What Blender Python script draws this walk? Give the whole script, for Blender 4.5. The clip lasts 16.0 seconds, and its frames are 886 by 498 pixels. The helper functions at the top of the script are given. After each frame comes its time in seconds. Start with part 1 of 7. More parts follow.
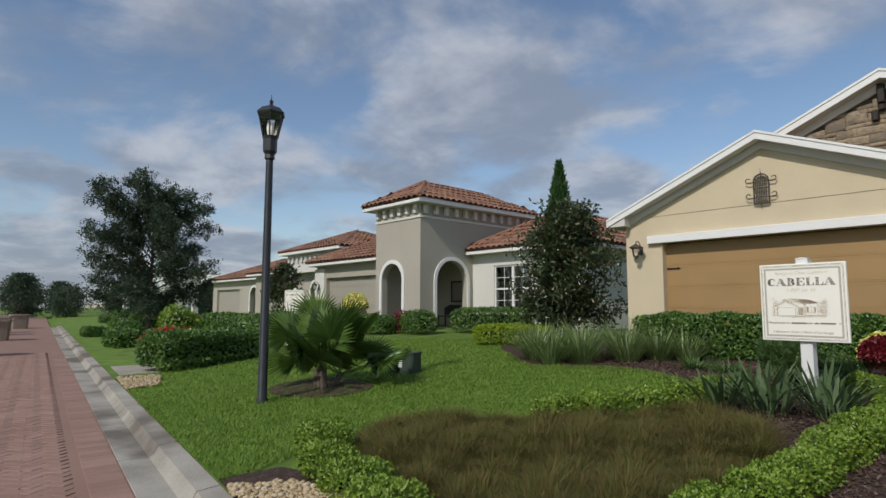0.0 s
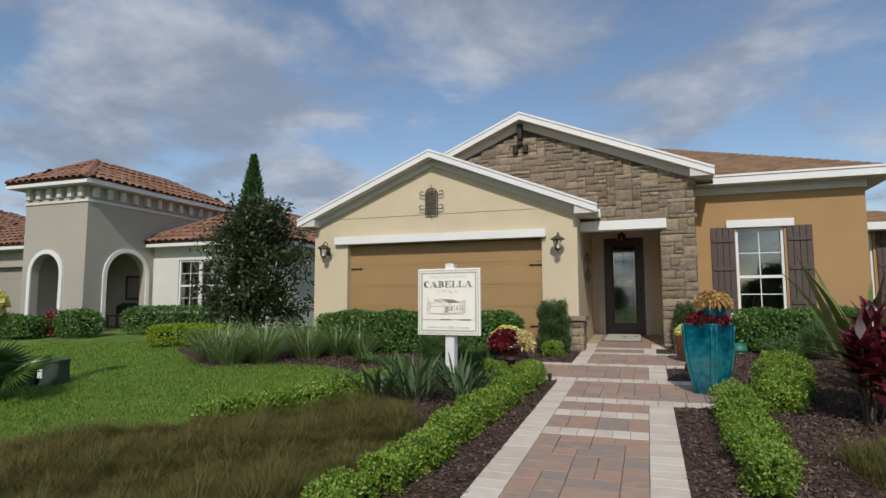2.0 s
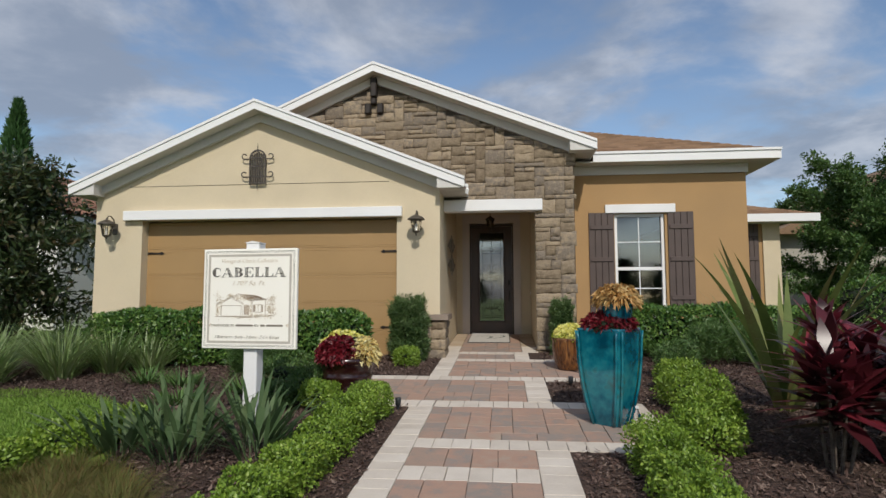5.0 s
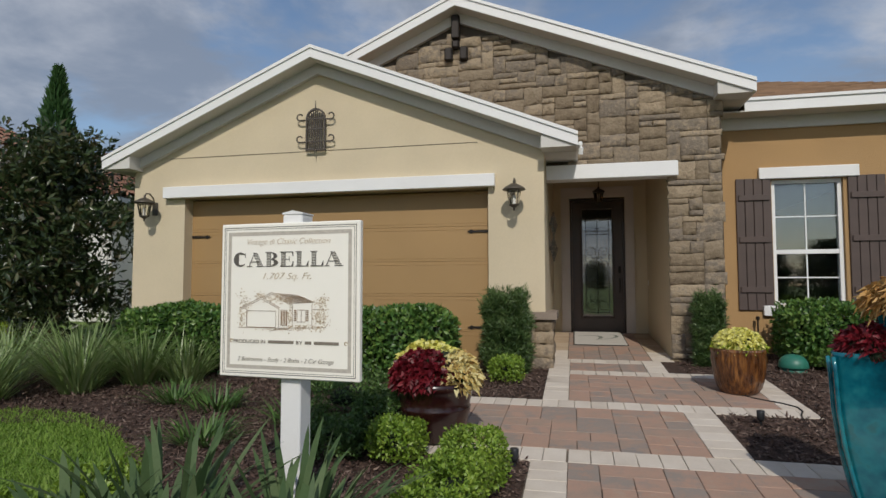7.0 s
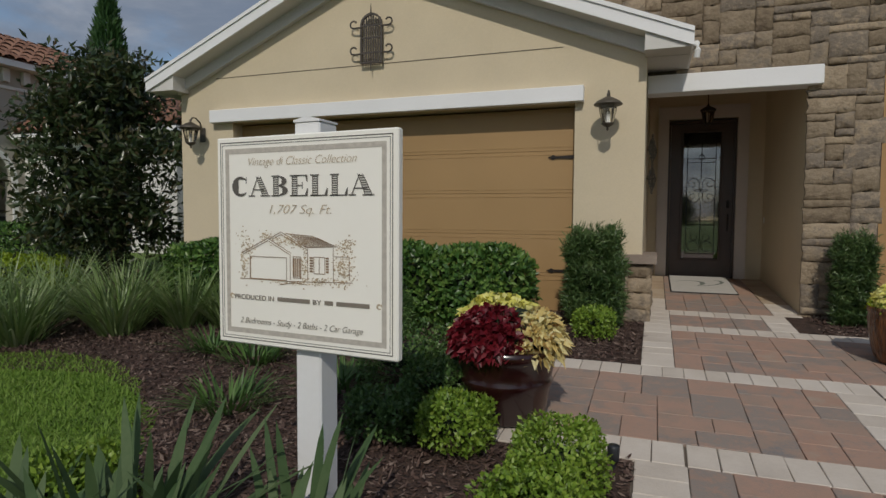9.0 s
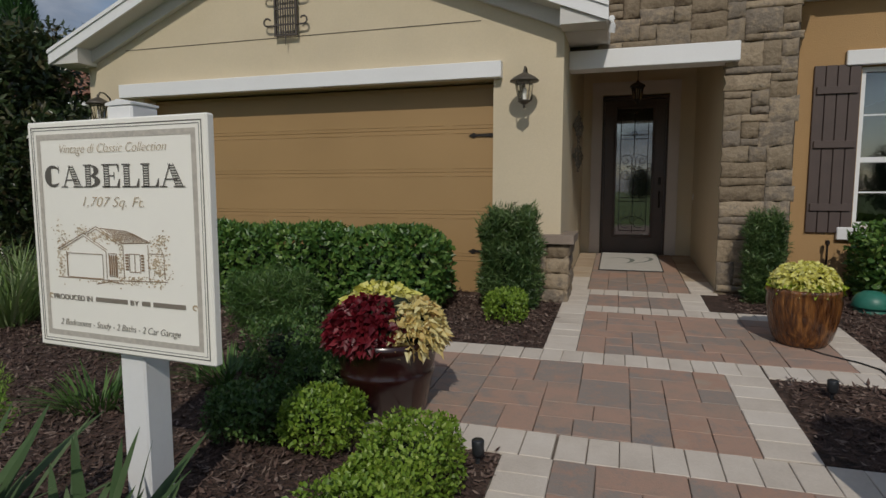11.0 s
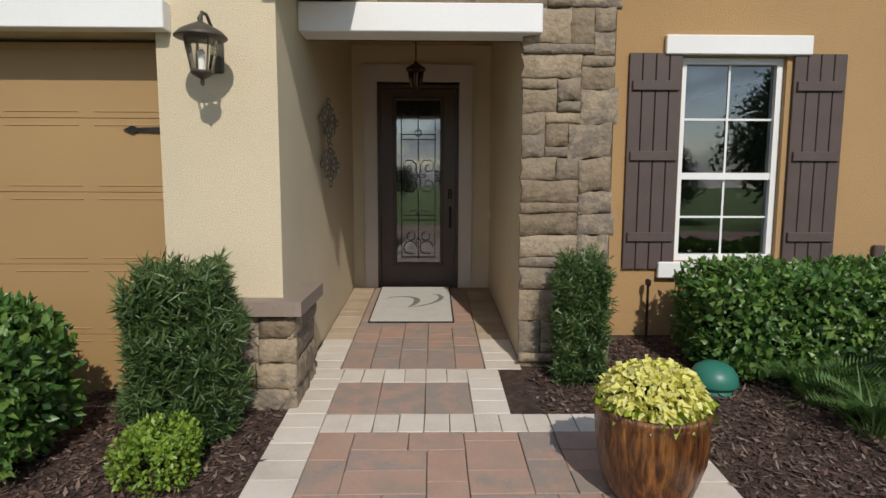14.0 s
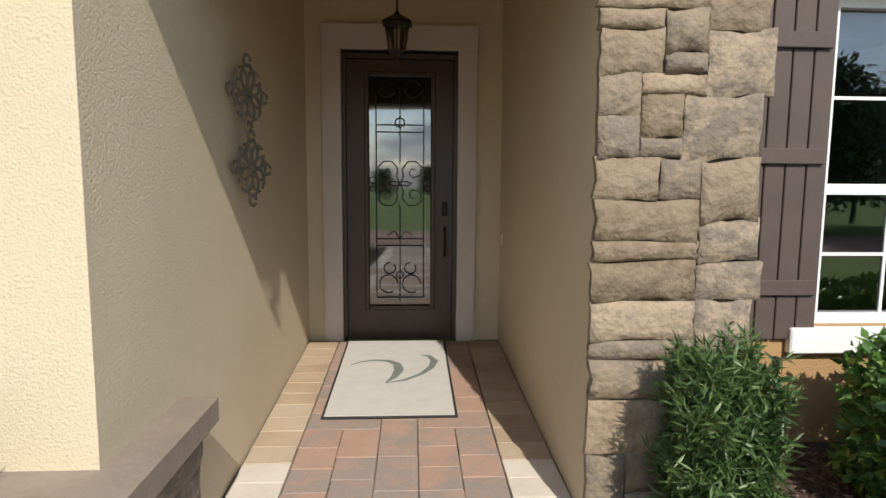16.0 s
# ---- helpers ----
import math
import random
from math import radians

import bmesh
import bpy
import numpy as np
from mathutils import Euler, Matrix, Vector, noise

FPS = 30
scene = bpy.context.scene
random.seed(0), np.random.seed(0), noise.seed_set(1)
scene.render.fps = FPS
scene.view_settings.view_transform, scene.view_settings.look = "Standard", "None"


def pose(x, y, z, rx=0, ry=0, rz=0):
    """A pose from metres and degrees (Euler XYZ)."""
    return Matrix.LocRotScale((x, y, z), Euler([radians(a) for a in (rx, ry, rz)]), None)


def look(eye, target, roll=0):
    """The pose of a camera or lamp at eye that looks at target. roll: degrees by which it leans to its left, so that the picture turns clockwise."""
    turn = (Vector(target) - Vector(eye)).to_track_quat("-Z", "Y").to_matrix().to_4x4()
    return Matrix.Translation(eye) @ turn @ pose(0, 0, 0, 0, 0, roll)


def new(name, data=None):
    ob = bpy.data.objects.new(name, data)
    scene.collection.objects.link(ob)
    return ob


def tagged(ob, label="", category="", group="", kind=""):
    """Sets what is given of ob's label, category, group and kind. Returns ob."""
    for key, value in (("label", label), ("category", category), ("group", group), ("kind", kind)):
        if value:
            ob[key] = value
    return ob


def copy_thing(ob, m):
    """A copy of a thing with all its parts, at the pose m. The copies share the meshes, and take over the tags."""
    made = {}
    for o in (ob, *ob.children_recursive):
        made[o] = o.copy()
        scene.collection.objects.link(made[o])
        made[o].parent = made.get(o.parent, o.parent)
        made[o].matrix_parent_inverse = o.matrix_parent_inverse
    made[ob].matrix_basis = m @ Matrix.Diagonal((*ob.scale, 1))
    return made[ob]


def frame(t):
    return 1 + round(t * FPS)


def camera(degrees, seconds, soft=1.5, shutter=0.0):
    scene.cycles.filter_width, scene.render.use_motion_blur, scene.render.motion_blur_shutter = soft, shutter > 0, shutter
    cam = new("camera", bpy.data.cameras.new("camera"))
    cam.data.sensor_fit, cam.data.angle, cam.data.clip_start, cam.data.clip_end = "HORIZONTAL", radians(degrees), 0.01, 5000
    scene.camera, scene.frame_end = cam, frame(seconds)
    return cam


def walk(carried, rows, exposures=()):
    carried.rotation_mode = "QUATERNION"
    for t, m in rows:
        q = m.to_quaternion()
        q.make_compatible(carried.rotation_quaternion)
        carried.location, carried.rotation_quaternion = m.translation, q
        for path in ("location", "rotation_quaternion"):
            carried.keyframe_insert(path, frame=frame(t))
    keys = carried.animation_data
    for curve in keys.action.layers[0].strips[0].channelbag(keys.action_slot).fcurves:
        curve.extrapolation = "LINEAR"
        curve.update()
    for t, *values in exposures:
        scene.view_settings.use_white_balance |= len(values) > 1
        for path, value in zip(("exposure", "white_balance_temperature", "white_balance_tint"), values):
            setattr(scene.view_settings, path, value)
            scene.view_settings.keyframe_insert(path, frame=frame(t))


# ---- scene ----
# The camera and its walk
cam = camera(74.4, 16.0)
PATH = [
    (0, (0.453, -0.637, 1.333), (-1.023, 0.698, 1.533), 0.1),
    (0.5, (0.544, -0.68, 1.333), (-0.701, 0.873, 1.531), 0.2),
    (1, (0.62, -0.638, 1.371), (-0.41, 1.065, 1.564), -0.1),
    (1.5, (0.728, -0.622, 1.362), (-0.087, 1.194, 1.555), -0.2),
    (2, (0.783, -0.517, 1.365), (0.125, 1.362, 1.555), -0.1),
    (2.5, (0.762, -0.261, 1.37), (0.243, 1.661, 1.555), -0.2),
    (3, (0.725, 0.021, 1.355), (0.375, 1.982, 1.539), -0.2),
    (5.3, (0.435, 2.342, 1.419), (0.226, 4.324, 1.583), -0.1),
    (5.5, (0.371, 2.542, 1.415), (0.136, 4.521, 1.582), -0.1),
    (6, (0.186, 3.092, 1.426), (-0.117, 5.062, 1.585), -0.1),
    (6.5, (0.023, 3.588, 1.488), (-0.354, 5.548, 1.626), -0.1),
    (7, (-0.193, 4.086, 1.51), (-0.632, 6.033, 1.625), -0.1),
    (7.5, (-0.325, 4.533, 1.522), (-0.844, 6.464, 1.589), -0.1),
    (8, (-0.468, 4.87, 1.523), (-1.075, 6.776, 1.525), -0.1),
    (10.5, (-0.183, 5.319, 1.56), (-0.88, 7.183, 1.363), 0.2),
    (11, (0.021, 5.489, 1.597), (-0.553, 7.394, 1.397), 0.0),
    (11.5, (0.151, 5.776, 1.641), (-0.24, 7.726, 1.431), 0.3),
    (12, (0.277, 6.162, 1.672), (0.07, 8.14, 1.462), 0.2),
    (12.5, (0.39, 6.578, 1.72), (0.296, 8.565, 1.512), 0.1),
    (13, (0.392, 7.035, 1.758), (0.355, 9.023, 1.545), 0.2),
    (13.5, (0.416, 7.525, 1.81), (0.422, 9.513, 1.591), 0.3),
    (14, (0.402, 8.044, 1.869), (0.436, 10.031, 1.646), 0.2),
    (14.5, (0.346, 8.615, 1.88), (0.407, 10.602, 1.658), 0.3),
    (15, (0.377, 9.157, 1.92), (0.453, 11.143, 1.702), 0.3),
    (15.5, (0.359, 9.671, 1.953), (0.443, 11.657, 1.73), 0.2),
    (16, (0.327, 10.141, 1.953), (0.432, 12.126, 1.734), 0.4),
]
walk(cam, [(t, look(eye, target, roll)) for t, eye, target, roll in PATH],
     [(0.0, -0.21), (0.5, -0.10), (1.5, -0.07), (2.5, -0.22), (3.0, -0.22), (5.5, -0.04), (6.5, -0.17), (7.5, -0.4), (8.0, -0.5), (10.5, -0.79), (11.5, -0.5), (12.5, -0.3), (14.0, 0.05), (15.0, 0.38), (16.0, 0.68)])

# World and sun
SUN_AZ, SUN_EL = radians(11.5), radians(40.5)      # the sun stands before the house, a little to its east
sun_dir = Vector((math.sin(SUN_AZ) * math.cos(SUN_EL), -math.cos(SUN_AZ) * math.cos(SUN_EL), math.sin(SUN_EL)))
world = bpy.data.worlds.new("world")
scene.world = world
world.use_nodes = True
wn, wl = world.node_tree.nodes, world.node_tree.links
wn.clear()


def wnode(kind, **kw):
    n = wn.new(kind)
    for key, value in kw.items():
        n.inputs[key].default_value = value
    return n


w_out, w_bg = wnode("ShaderNodeOutputWorld"), wnode("ShaderNodeBackground", Strength=0.128)
sky = wnode("ShaderNodeTexSky")
sky.sky_type, sky.sun_disc, sky.sun_elevation, sky.sun_rotation = "NISHITA", False, SUN_EL, math.pi - SUN_AZ
sky.air_density, sky.dust_density, sky.ozone_density = 1.0, 0.6, 1.6
w_tc = wnode("ShaderNodeTexCoord")
w_sep = wnode("ShaderNodeSeparateXYZ")
wl.new(w_tc.outputs["Generated"], w_sep.inputs[0])
w_up = wnode("ShaderNodeMath")
w_up.operation, w_up.inputs[1].default_value = "ADD", 0.22
wl.new(w_sep.outputs["Z"], w_up.inputs[0])
w_div = wnode("ShaderNodeVectorMath")
w_div.operation = "DIVIDE"
w_comb = wnode("ShaderNodeCombineXYZ")
for i in range(3):
    wl.new(w_up.outputs[0], w_comb.inputs[i])
wl.new(w_tc.outputs["Generated"], w_div.inputs[0])
wl.new(w_comb.outputs[0], w_div.inputs[1])


def cloud_layer(scale, detail, rough, low, high, offset):
    m = wnode("ShaderNodeMapping")
    m.inputs["Location"].default_value = offset
    wl.new(w_div.outputs[0], m.inputs["Vector"])
    n = wnode("ShaderNodeTexNoise", Scale=scale, Detail=detail, Roughness=rough, Distortion=0.25)
    wl.new(m.outputs[0], n.inputs["Vector"])
    r = wnode("ShaderNodeMapRange")
    r.interpolation_type = "SMOOTHSTEP"
    r.inputs["From Min"].default_value, r.inputs["From Max"].default_value = low, high
    wl.new(n.outputs["Fac"], r.inputs["Value"])
    return r.outputs["Result"]


cover = cloud_layer(1.35, 10, 0.56, 0.40, 0.57, (2.3, 4.1, 0.0))
shade = cloud_layer(2.3, 9, 0.56, 0.38, 0.66, (7.4, 2.2, 0.0))
w_cloud = wnode("ShaderNodeMix")
w_cloud.data_type = "RGBA"
w_cloud.inputs["A"].default_value, w_cloud.inputs["B"].default_value = (2.2, 2.6, 3.35, 1), (4.6, 4.85, 5.4, 1)
wl.new(shade, w_cloud.inputs["Factor"])
w_mix = wnode("ShaderNodeMix")
w_mix.data_type = "RGBA"
w_amt = wnode("ShaderNodeMath")
w_amt.operation, w_amt.inputs[1].default_value = "MULTIPLY", 0.85
wl.new(cover, w_amt.inputs[0])
wl.new(w_amt.outputs[0], w_mix.inputs["Factor"])
wl.new(sky.outputs[0], w_mix.inputs["A"])
wl.new(w_cloud.outputs["Result"], w_mix.inputs["B"])
wl.new(w_mix.outputs["Result"], w_bg.inputs["Color"])
wl.new(w_bg.outputs[0], w_out.inputs[0])
lamp_data = bpy.data.lights.new("sun", "SUN")
lamp_data.energy, lamp_data.angle, lamp_data.color = 2.9, radians(0.6), (1.0, 0.94, 0.85)
sun = new("sun", lamp_data)
sun.matrix_world = look(sun_dir * 60, (0, 0, 0))

# ---- materials ----


def material(name, colors, rough=0.7, scale=8.0, fine=60.0, bump=0.2, metal=0.0, bump_scale=None, bump_dist=0.01, island=0.0, obj=0.0, spec=0.5, coat=0.0, stain=0.12, transl=0.0, stretch=1.0):
    """A surface of a few colours that vary by large and fine noise, and by piece (obj) or leaf (island)."""
    m = bpy.data.materials.new(name)
    m.use_nodes = True
    nt = m.node_tree
    n, l = nt.nodes, nt.links
    b = n["Principled BSDF"]
    b.inputs["Roughness"].default_value, b.inputs["Metallic"].default_value = rough, metal
    b.inputs["Specular IOR Level"].default_value = spec
    b.inputs["Coat Weight"].default_value = coat
    geo = n.new("ShaderNodeNewGeometry")
    place = n.new("ShaderNodeVectorMath")
    place.operation = "MULTIPLY"
    place.inputs[1].default_value = (1, 1, stretch)
    l.new(geo.outputs["Position"], place.inputs[0])
    big = n.new("ShaderNodeTexNoise")
    big.inputs["Scale"].default_value, big.inputs["Detail"].default_value = scale, 4
    small = n.new("ShaderNodeTexNoise")
    small.inputs["Scale"].default_value, small.inputs["Detail"].default_value = fine, 3
    for t in (big, small):
        l.new(place.outputs[0], t.inputs["Vector"])
    add = n.new("ShaderNodeMath")
    add.operation = "MULTIPLY_ADD"
    l.new(small.outputs["Fac"], add.inputs[0])
    add.inputs[1].default_value = 0.45
    l.new(big.outputs["Fac"], add.inputs[2])
    fac = add.outputs[0]
    if island or obj:
        src = geo.outputs["Random Per Island"]
        if obj:
            info = n.new("ShaderNodeObjectInfo")
            src = info.outputs["Random"]
        mad = n.new("ShaderNodeMath")
        mad.operation = "MULTIPLY_ADD"
        l.new(src, mad.inputs[0])
        mad.inputs[1].default_value = island or obj
        l.new(fac, mad.inputs[2])
        fac = mad.outputs[0]
    span = 0.5 + (island or obj)
    mr = n.new("ShaderNodeMapRange")
    mr.inputs["From Min"].default_value, mr.inputs["From Max"].default_value = 0.5, 0.5 + span * 0.92
    l.new(fac, mr.inputs["Value"])
    ramp = n.new("ShaderNodeValToRGB")
    els = ramp.color_ramp.elements
    while len(els) < len(colors):
        els.new(0.5)
    for i, c in enumerate(colors):
        els[i].position = i / max(1, len(colors) - 1)
        els[i].color = (*c, 1)
    l.new(mr.outputs["Result"], ramp.inputs[0])
    l.new(ramp.outputs[0], b.inputs["Base Color"])
    if stain:
        rr = n.new("ShaderNodeMapRange")
        rr.inputs["To Min"].default_value, rr.inputs["To Max"].default_value = max(0.02, rough - stain), min(1, rough + stain)
        l.new(big.outputs["Fac"], rr.inputs["Value"])
        l.new(rr.outputs["Result"], b.inputs["Roughness"])
    if bump:
        bt = n.new("ShaderNodeTexNoise")
        bt.inputs["Scale"].default_value, bt.inputs["Detail"].default_value = bump_scale or fine, 5
        l.new(place.outputs[0], bt.inputs["Vector"])
        bn = n.new("ShaderNodeBump")
        bn.inputs["Strength"].default_value, bn.inputs["Distance"].default_value = bump, bump_dist
        l.new(bt.outputs["Fac"], bn.inputs["Height"])
        l.new(bn.outputs[0], b.inputs["Normal"])
    if transl:
        tr = n.new("ShaderNodeBsdfTranslucent")
        l.new(ramp.outputs[0], tr.inputs["Color"])
        mx = n.new("ShaderNodeMixShader")
        mx.inputs[0].default_value = transl
        l.new(b.outputs[0], mx.inputs[1])
        l.new(tr.outputs[0], mx.inputs[2])
        l.new(mx.outputs[0], n["Material Output"].inputs["Surface"])
    return m


def around(c, k=0.12):
    return [tuple(v * (1 - k) for v in c), c, tuple(min(1, v * (1 + k)) for v in c)]


def leafy(name, colors, rough=0.45, spec=0.5, transl=0.25):
    return material(name, colors, rough, 3.0, 40.0, 0.0, island=1.0, spec=spec, stain=0.0, transl=transl)


STUCCO_CREAM = material("stucco_cream", around((0.63, 0.535, 0.375), 0.06), 0.85, 1.2, 60, 0.8, bump_scale=115, bump_dist=0.0065)
STUCCO_TAN = material("stucco_tan", around((0.41, 0.255, 0.115), 0.06), 0.85, 1.2, 60, 0.8, bump_scale=110, bump_dist=0.0065)
STUCCO_GREY = material("stucco_grey", around((0.42, 0.39, 0.33), 0.05), 0.85, 0.8, 50, 0.4, bump_scale=120, bump_dist=0.006)
STUCCO_WHITE = material("stucco_white", around((0.68, 0.67, 0.63), 0.05), 0.85, 0.8, 50, 0.4, bump_scale=120, bump_dist=0.006)
TRIM_WHITE = material("trim_white", around((0.80, 0.80, 0.79), 0.03), 0.5, 1.5, 40, 0.06)
SOFFIT = material("soffit", around((0.62, 0.60, 0.56), 0.04), 0.7, 1.5, 40, 0.1)
GARAGE_PAINT = material("garage_paint", around((0.36, 0.225, 0.095), 0.05), 0.55, 1.3, 90, 0.12, bump_scale=140, bump_dist=0.003)
GARAGE_GREY = material("garage_grey", around((0.36, 0.335, 0.285), 0.05), 0.6, 1.3, 40, 0.05)
STONE = material("stone", [(0.115, 0.082, 0.052), (0.20, 0.152, 0.098), (0.265, 0.208, 0.140), (0.175, 0.144, 0.112), (0.35, 0.275, 0.185), (0.22, 0.168, 0.110)], 0.85, 11, 45, 0.8, bump_scale=24, bump_dist=0.026, obj=1.1)
MORTAR = material("mortar", around((0.085, 0.068, 0.05), 0.2), 0.95, 6, 60, 0.6)
CAP_STONE = material("cap_stone", around((0.27, 0.215, 0.17), 0.1), 0.75, 6, 50, 0.4)
PAVER = material("paver", [(0.19, 0.192, 0.195), (0.325, 0.240, 0.188), (0.405, 0.258, 0.192), (0.265, 0.228, 0.198), (0.395, 0.244, 0.178), (0.38, 0.295, 0.228)], 0.85, 7, 55, 0.6, bump_scale=80, bump_dist=0.005, obj=1.1)
PAVER_CREAM = material("paver_cream", [(0.50, 0.435, 0.365), (0.60, 0.53, 0.45), (0.67, 0.605, 0.525)], 0.85, 5, 55, 0.5, bump_scale=90, bump_dist=0.004, obj=0.5)
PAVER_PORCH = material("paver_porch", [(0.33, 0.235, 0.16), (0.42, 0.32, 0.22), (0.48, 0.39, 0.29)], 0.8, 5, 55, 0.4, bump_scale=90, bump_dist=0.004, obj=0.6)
JOINT = material("joint_sand", around((0.14, 0.115, 0.09), 0.25), 0.95, 20, 90, 0.5)
MULCH = material("mulch", [(0.028, 0.016, 0.011), (0.065, 0.037, 0.026), (0.12, 0.075, 0.055)], 0.95, 14, 90, 1.0, bump_scale=45, bump_dist=0.04)
CHIP = material("bark_chip", [(0.03, 0.016, 0.012), (0.07, 0.038, 0.028), (0.12, 0.075, 0.058), (0.27, 0.20, 0.16)], 0.9, 6, 60, 0.4, island=1.0)
GRASS = leafy("lawn_grass", [(0.095, 0.18, 0.022), (0.165, 0.285, 0.04), (0.235, 0.365, 0.06), (0.31, 0.42, 0.10)], 0.55, 0.3, 0.35)
TURF = material("turf", [(0.06, 0.11, 0.012), (0.10, 0.175, 0.02), (0.14, 0.22, 0.03)], 0.95, 2.0, 50, 0.8, bump_scale=60, bump_dist=0.03)
MEADOW = leafy("meadow_grass", [(0.085, 0.115, 0.024), (0.13, 0.155, 0.038), (0.215, 0.125, 0.052), (0.115, 0.165, 0.038), (0.25, 0.155, 0.08)], 0.6, 0.2, 0.3)
HEDGE_LEAF = leafy("hedge_leaf", [(0.035, 0.085, 0.018), (0.06, 0.145, 0.03), (0.12, 0.225, 0.045), (0.22, 0.33, 0.075)], 0.38)
BOX_LEAF = leafy("boxwood_leaf", [(0.08, 0.15, 0.015), (0.15, 0.255, 0.027), (0.23, 0.35, 0.042), (0.32, 0.42, 0.07)], 0.45)
LIME_LEAF = leafy("lime_leaf", [(0.14, 0.22, 0.01), (0.24, 0.34, 0.015), (0.34, 0.44, 0.03)], 0.45)
SHRUB_LEAF = leafy("shrub_leaf", [(0.035, 0.075, 0.02), (0.06, 0.13, 0.03), (0.105, 0.19, 0.05), (0.18, 0.26, 0.085)], 0.4)
DARK_LEAF = leafy("dark_leaf", [(0.018, 0.034, 0.014), (0.034, 0.058, 0.020), (0.065, 0.092, 0.032), (0.12, 0.08, 0.042)], 0.28)
# lightened to put distance haze into the leaf colour
FAR_LEAF = leafy("far_leaf", [(0.034, 0.055, 0.034), (0.052, 0.085, 0.048), (0.08, 0.118, 0.066)], 0.5)
CYPRESS = leafy("cypress_leaf", [(0.025, 0.07, 0.02), (0.045, 0.115, 0.03), (0.07, 0.15, 0.04)], 0.5)
PALM_LEAF = leafy("palm_leaf", [(0.06, 0.13, 0.022), (0.11, 0.20, 0.04), (0.18, 0.28, 0.07)], 0.35)
STRAP_LEAF = leafy("strap_leaf", [(0.05, 0.095, 0.036), (0.085, 0.14, 0.055), (0.15, 0.205, 0.095)], 0.55, 0.25)
LILY_LEAF = leafy("lily_leaf", [(0.11, 0.19, 0.05), (0.20, 0.29, 0.09), (0.36, 0.42, 0.22)], 0.4)
FERN_LEAF = leafy("fern_leaf", [(0.045, 0.10, 0.025), (0.08, 0.165, 0.035), (0.14, 0.24, 0.06)], 0.5)
RED_LEAF = leafy("red_leaf", [(0.07, 0.005, 0.009), (0.16, 0.010, 0.018), (0.26, 0.018, 0.03)], 0.45)
MAROON_LEAF = leafy("maroon_leaf", [(0.03, 0.010, 0.012), (0.07, 0.014, 0.018), (0.13, 0.020, 0.028), (0.32, 0.035, 0.055)], 0.32)
YELLOW_LEAF = leafy("yellow_leaf", [(0.62, 0.60, 0.10), (0.78, 0.74, 0.20), (0.86, 0.83, 0.40)], 0.5)
GOLD_LEAF = leafy("gold_leaf", [(0.42, 0.15, 0.08), (0.70, 0.55, 0.20), (0.78, 0.70, 0.34), (0.80, 0.74, 0.45)], 0.5)
ORANGE_LEAF = leafy("orange_leaf", [(0.40, 0.18, 0.05), (0.60, 0.36, 0.12), (0.72, 0.56, 0.28)], 0.5)
# near-black, stands in for the shade deep inside hedges, shrubs and potted plants
CORE = material("foliage_shade", [(0.008, 0.014, 0.006), (0.016, 0.028, 0.010)], 0.95, 10, 40, 0.0, stain=0)
BARK = material("bark", [(0.06, 0.045, 0.033), (0.11, 0.085, 0.065), (0.16, 0.13, 0.10)], 0.95, 12, 60, 0.8, bump_scale=30, bump_dist=0.02)
SHINGLE = material("shingle", [(0.12, 0.07, 0.04), (0.20, 0.125, 0.07), (0.27, 0.17, 0.10)], 0.95, 9, 70, 0.6, obj=0.7)
SHINGLE_TAB = material("shingle_tab", [(0.13, 0.075, 0.042), (0.20, 0.12, 0.068), (0.27, 0.165, 0.095), (0.17, 0.11, 0.075)], 0.95, 3, 90, 0.5, island=1.0)
CLAY = material("clay_tile", [(0.15, 0.07, 0.042), (0.24, 0.12, 0.075), (0.32, 0.175, 0.115)], 0.8, 5, 50, 0.4, island=0.9)
SHUTTER = material("shutter_brown", around((0.085, 0.060, 0.052), 0.12), 0.6, 5, 60, 0.35, bump_scale=60, bump_dist=0.003)
DOOR_BROWN = material("door_brown", around((0.065, 0.042, 0.034), 0.15), 0.4, 4, 50, 0.15)
DOOR_TRIM = material("door_trim", around((0.58, 0.52, 0.47), 0.04), 0.6, 3, 50, 0.1)
IRON = material("iron", around((0.028, 0.022, 0.018), 0.3), 0.5, 12, 80, 0.3, metal=0.4)
BRONZE = material("bronze", around((0.085, 0.072, 0.055), 0.2), 0.5, 12, 80, 0.2, metal=0.3)
ORNAMENT = material("weathered_iron", around((0.075, 0.062, 0.052), 0.15), 0.7, 12, 80, 0.2)
MEDAL = material("antique_metal", around((0.15, 0.13, 0.10), 0.15), 0.65, 12, 80, 0.2)
BLACK_METAL = material("black_metal", around((0.035, 0.038, 0.042), 0.15), 0.4, 6, 60, 0.1, metal=0.3)
CONCRETE = material("concrete", [(0.25, 0.23, 0.195), (0.34, 0.315, 0.27), (0.41, 0.385, 0.335)], 0.9, 1.6, 45, 0.5)
BRICK = material("street_brick", [(0.25, 0.145, 0.11), (0.30, 0.18, 0.14), (0.36, 0.225, 0.18)], 0.85, 1.3, 40, 0.4, obj=0.5)
GRAVEL = material("river_gravel", [(0.30, 0.21, 0.11), (0.45, 0.35, 0.21), (0.55, 0.47, 0.33)], 0.8, 6, 60, 0.3, island=1.0)
TEAL = material("teal_glaze", [(0.0, 0.05, 0.085), (0.002, 0.12, 0.17), (0.015, 0.20, 0.24), (0.03, 0.115, 0.12)], 0.16, 2.4, 14, 0.12, coat=0.6, bump_scale=9)
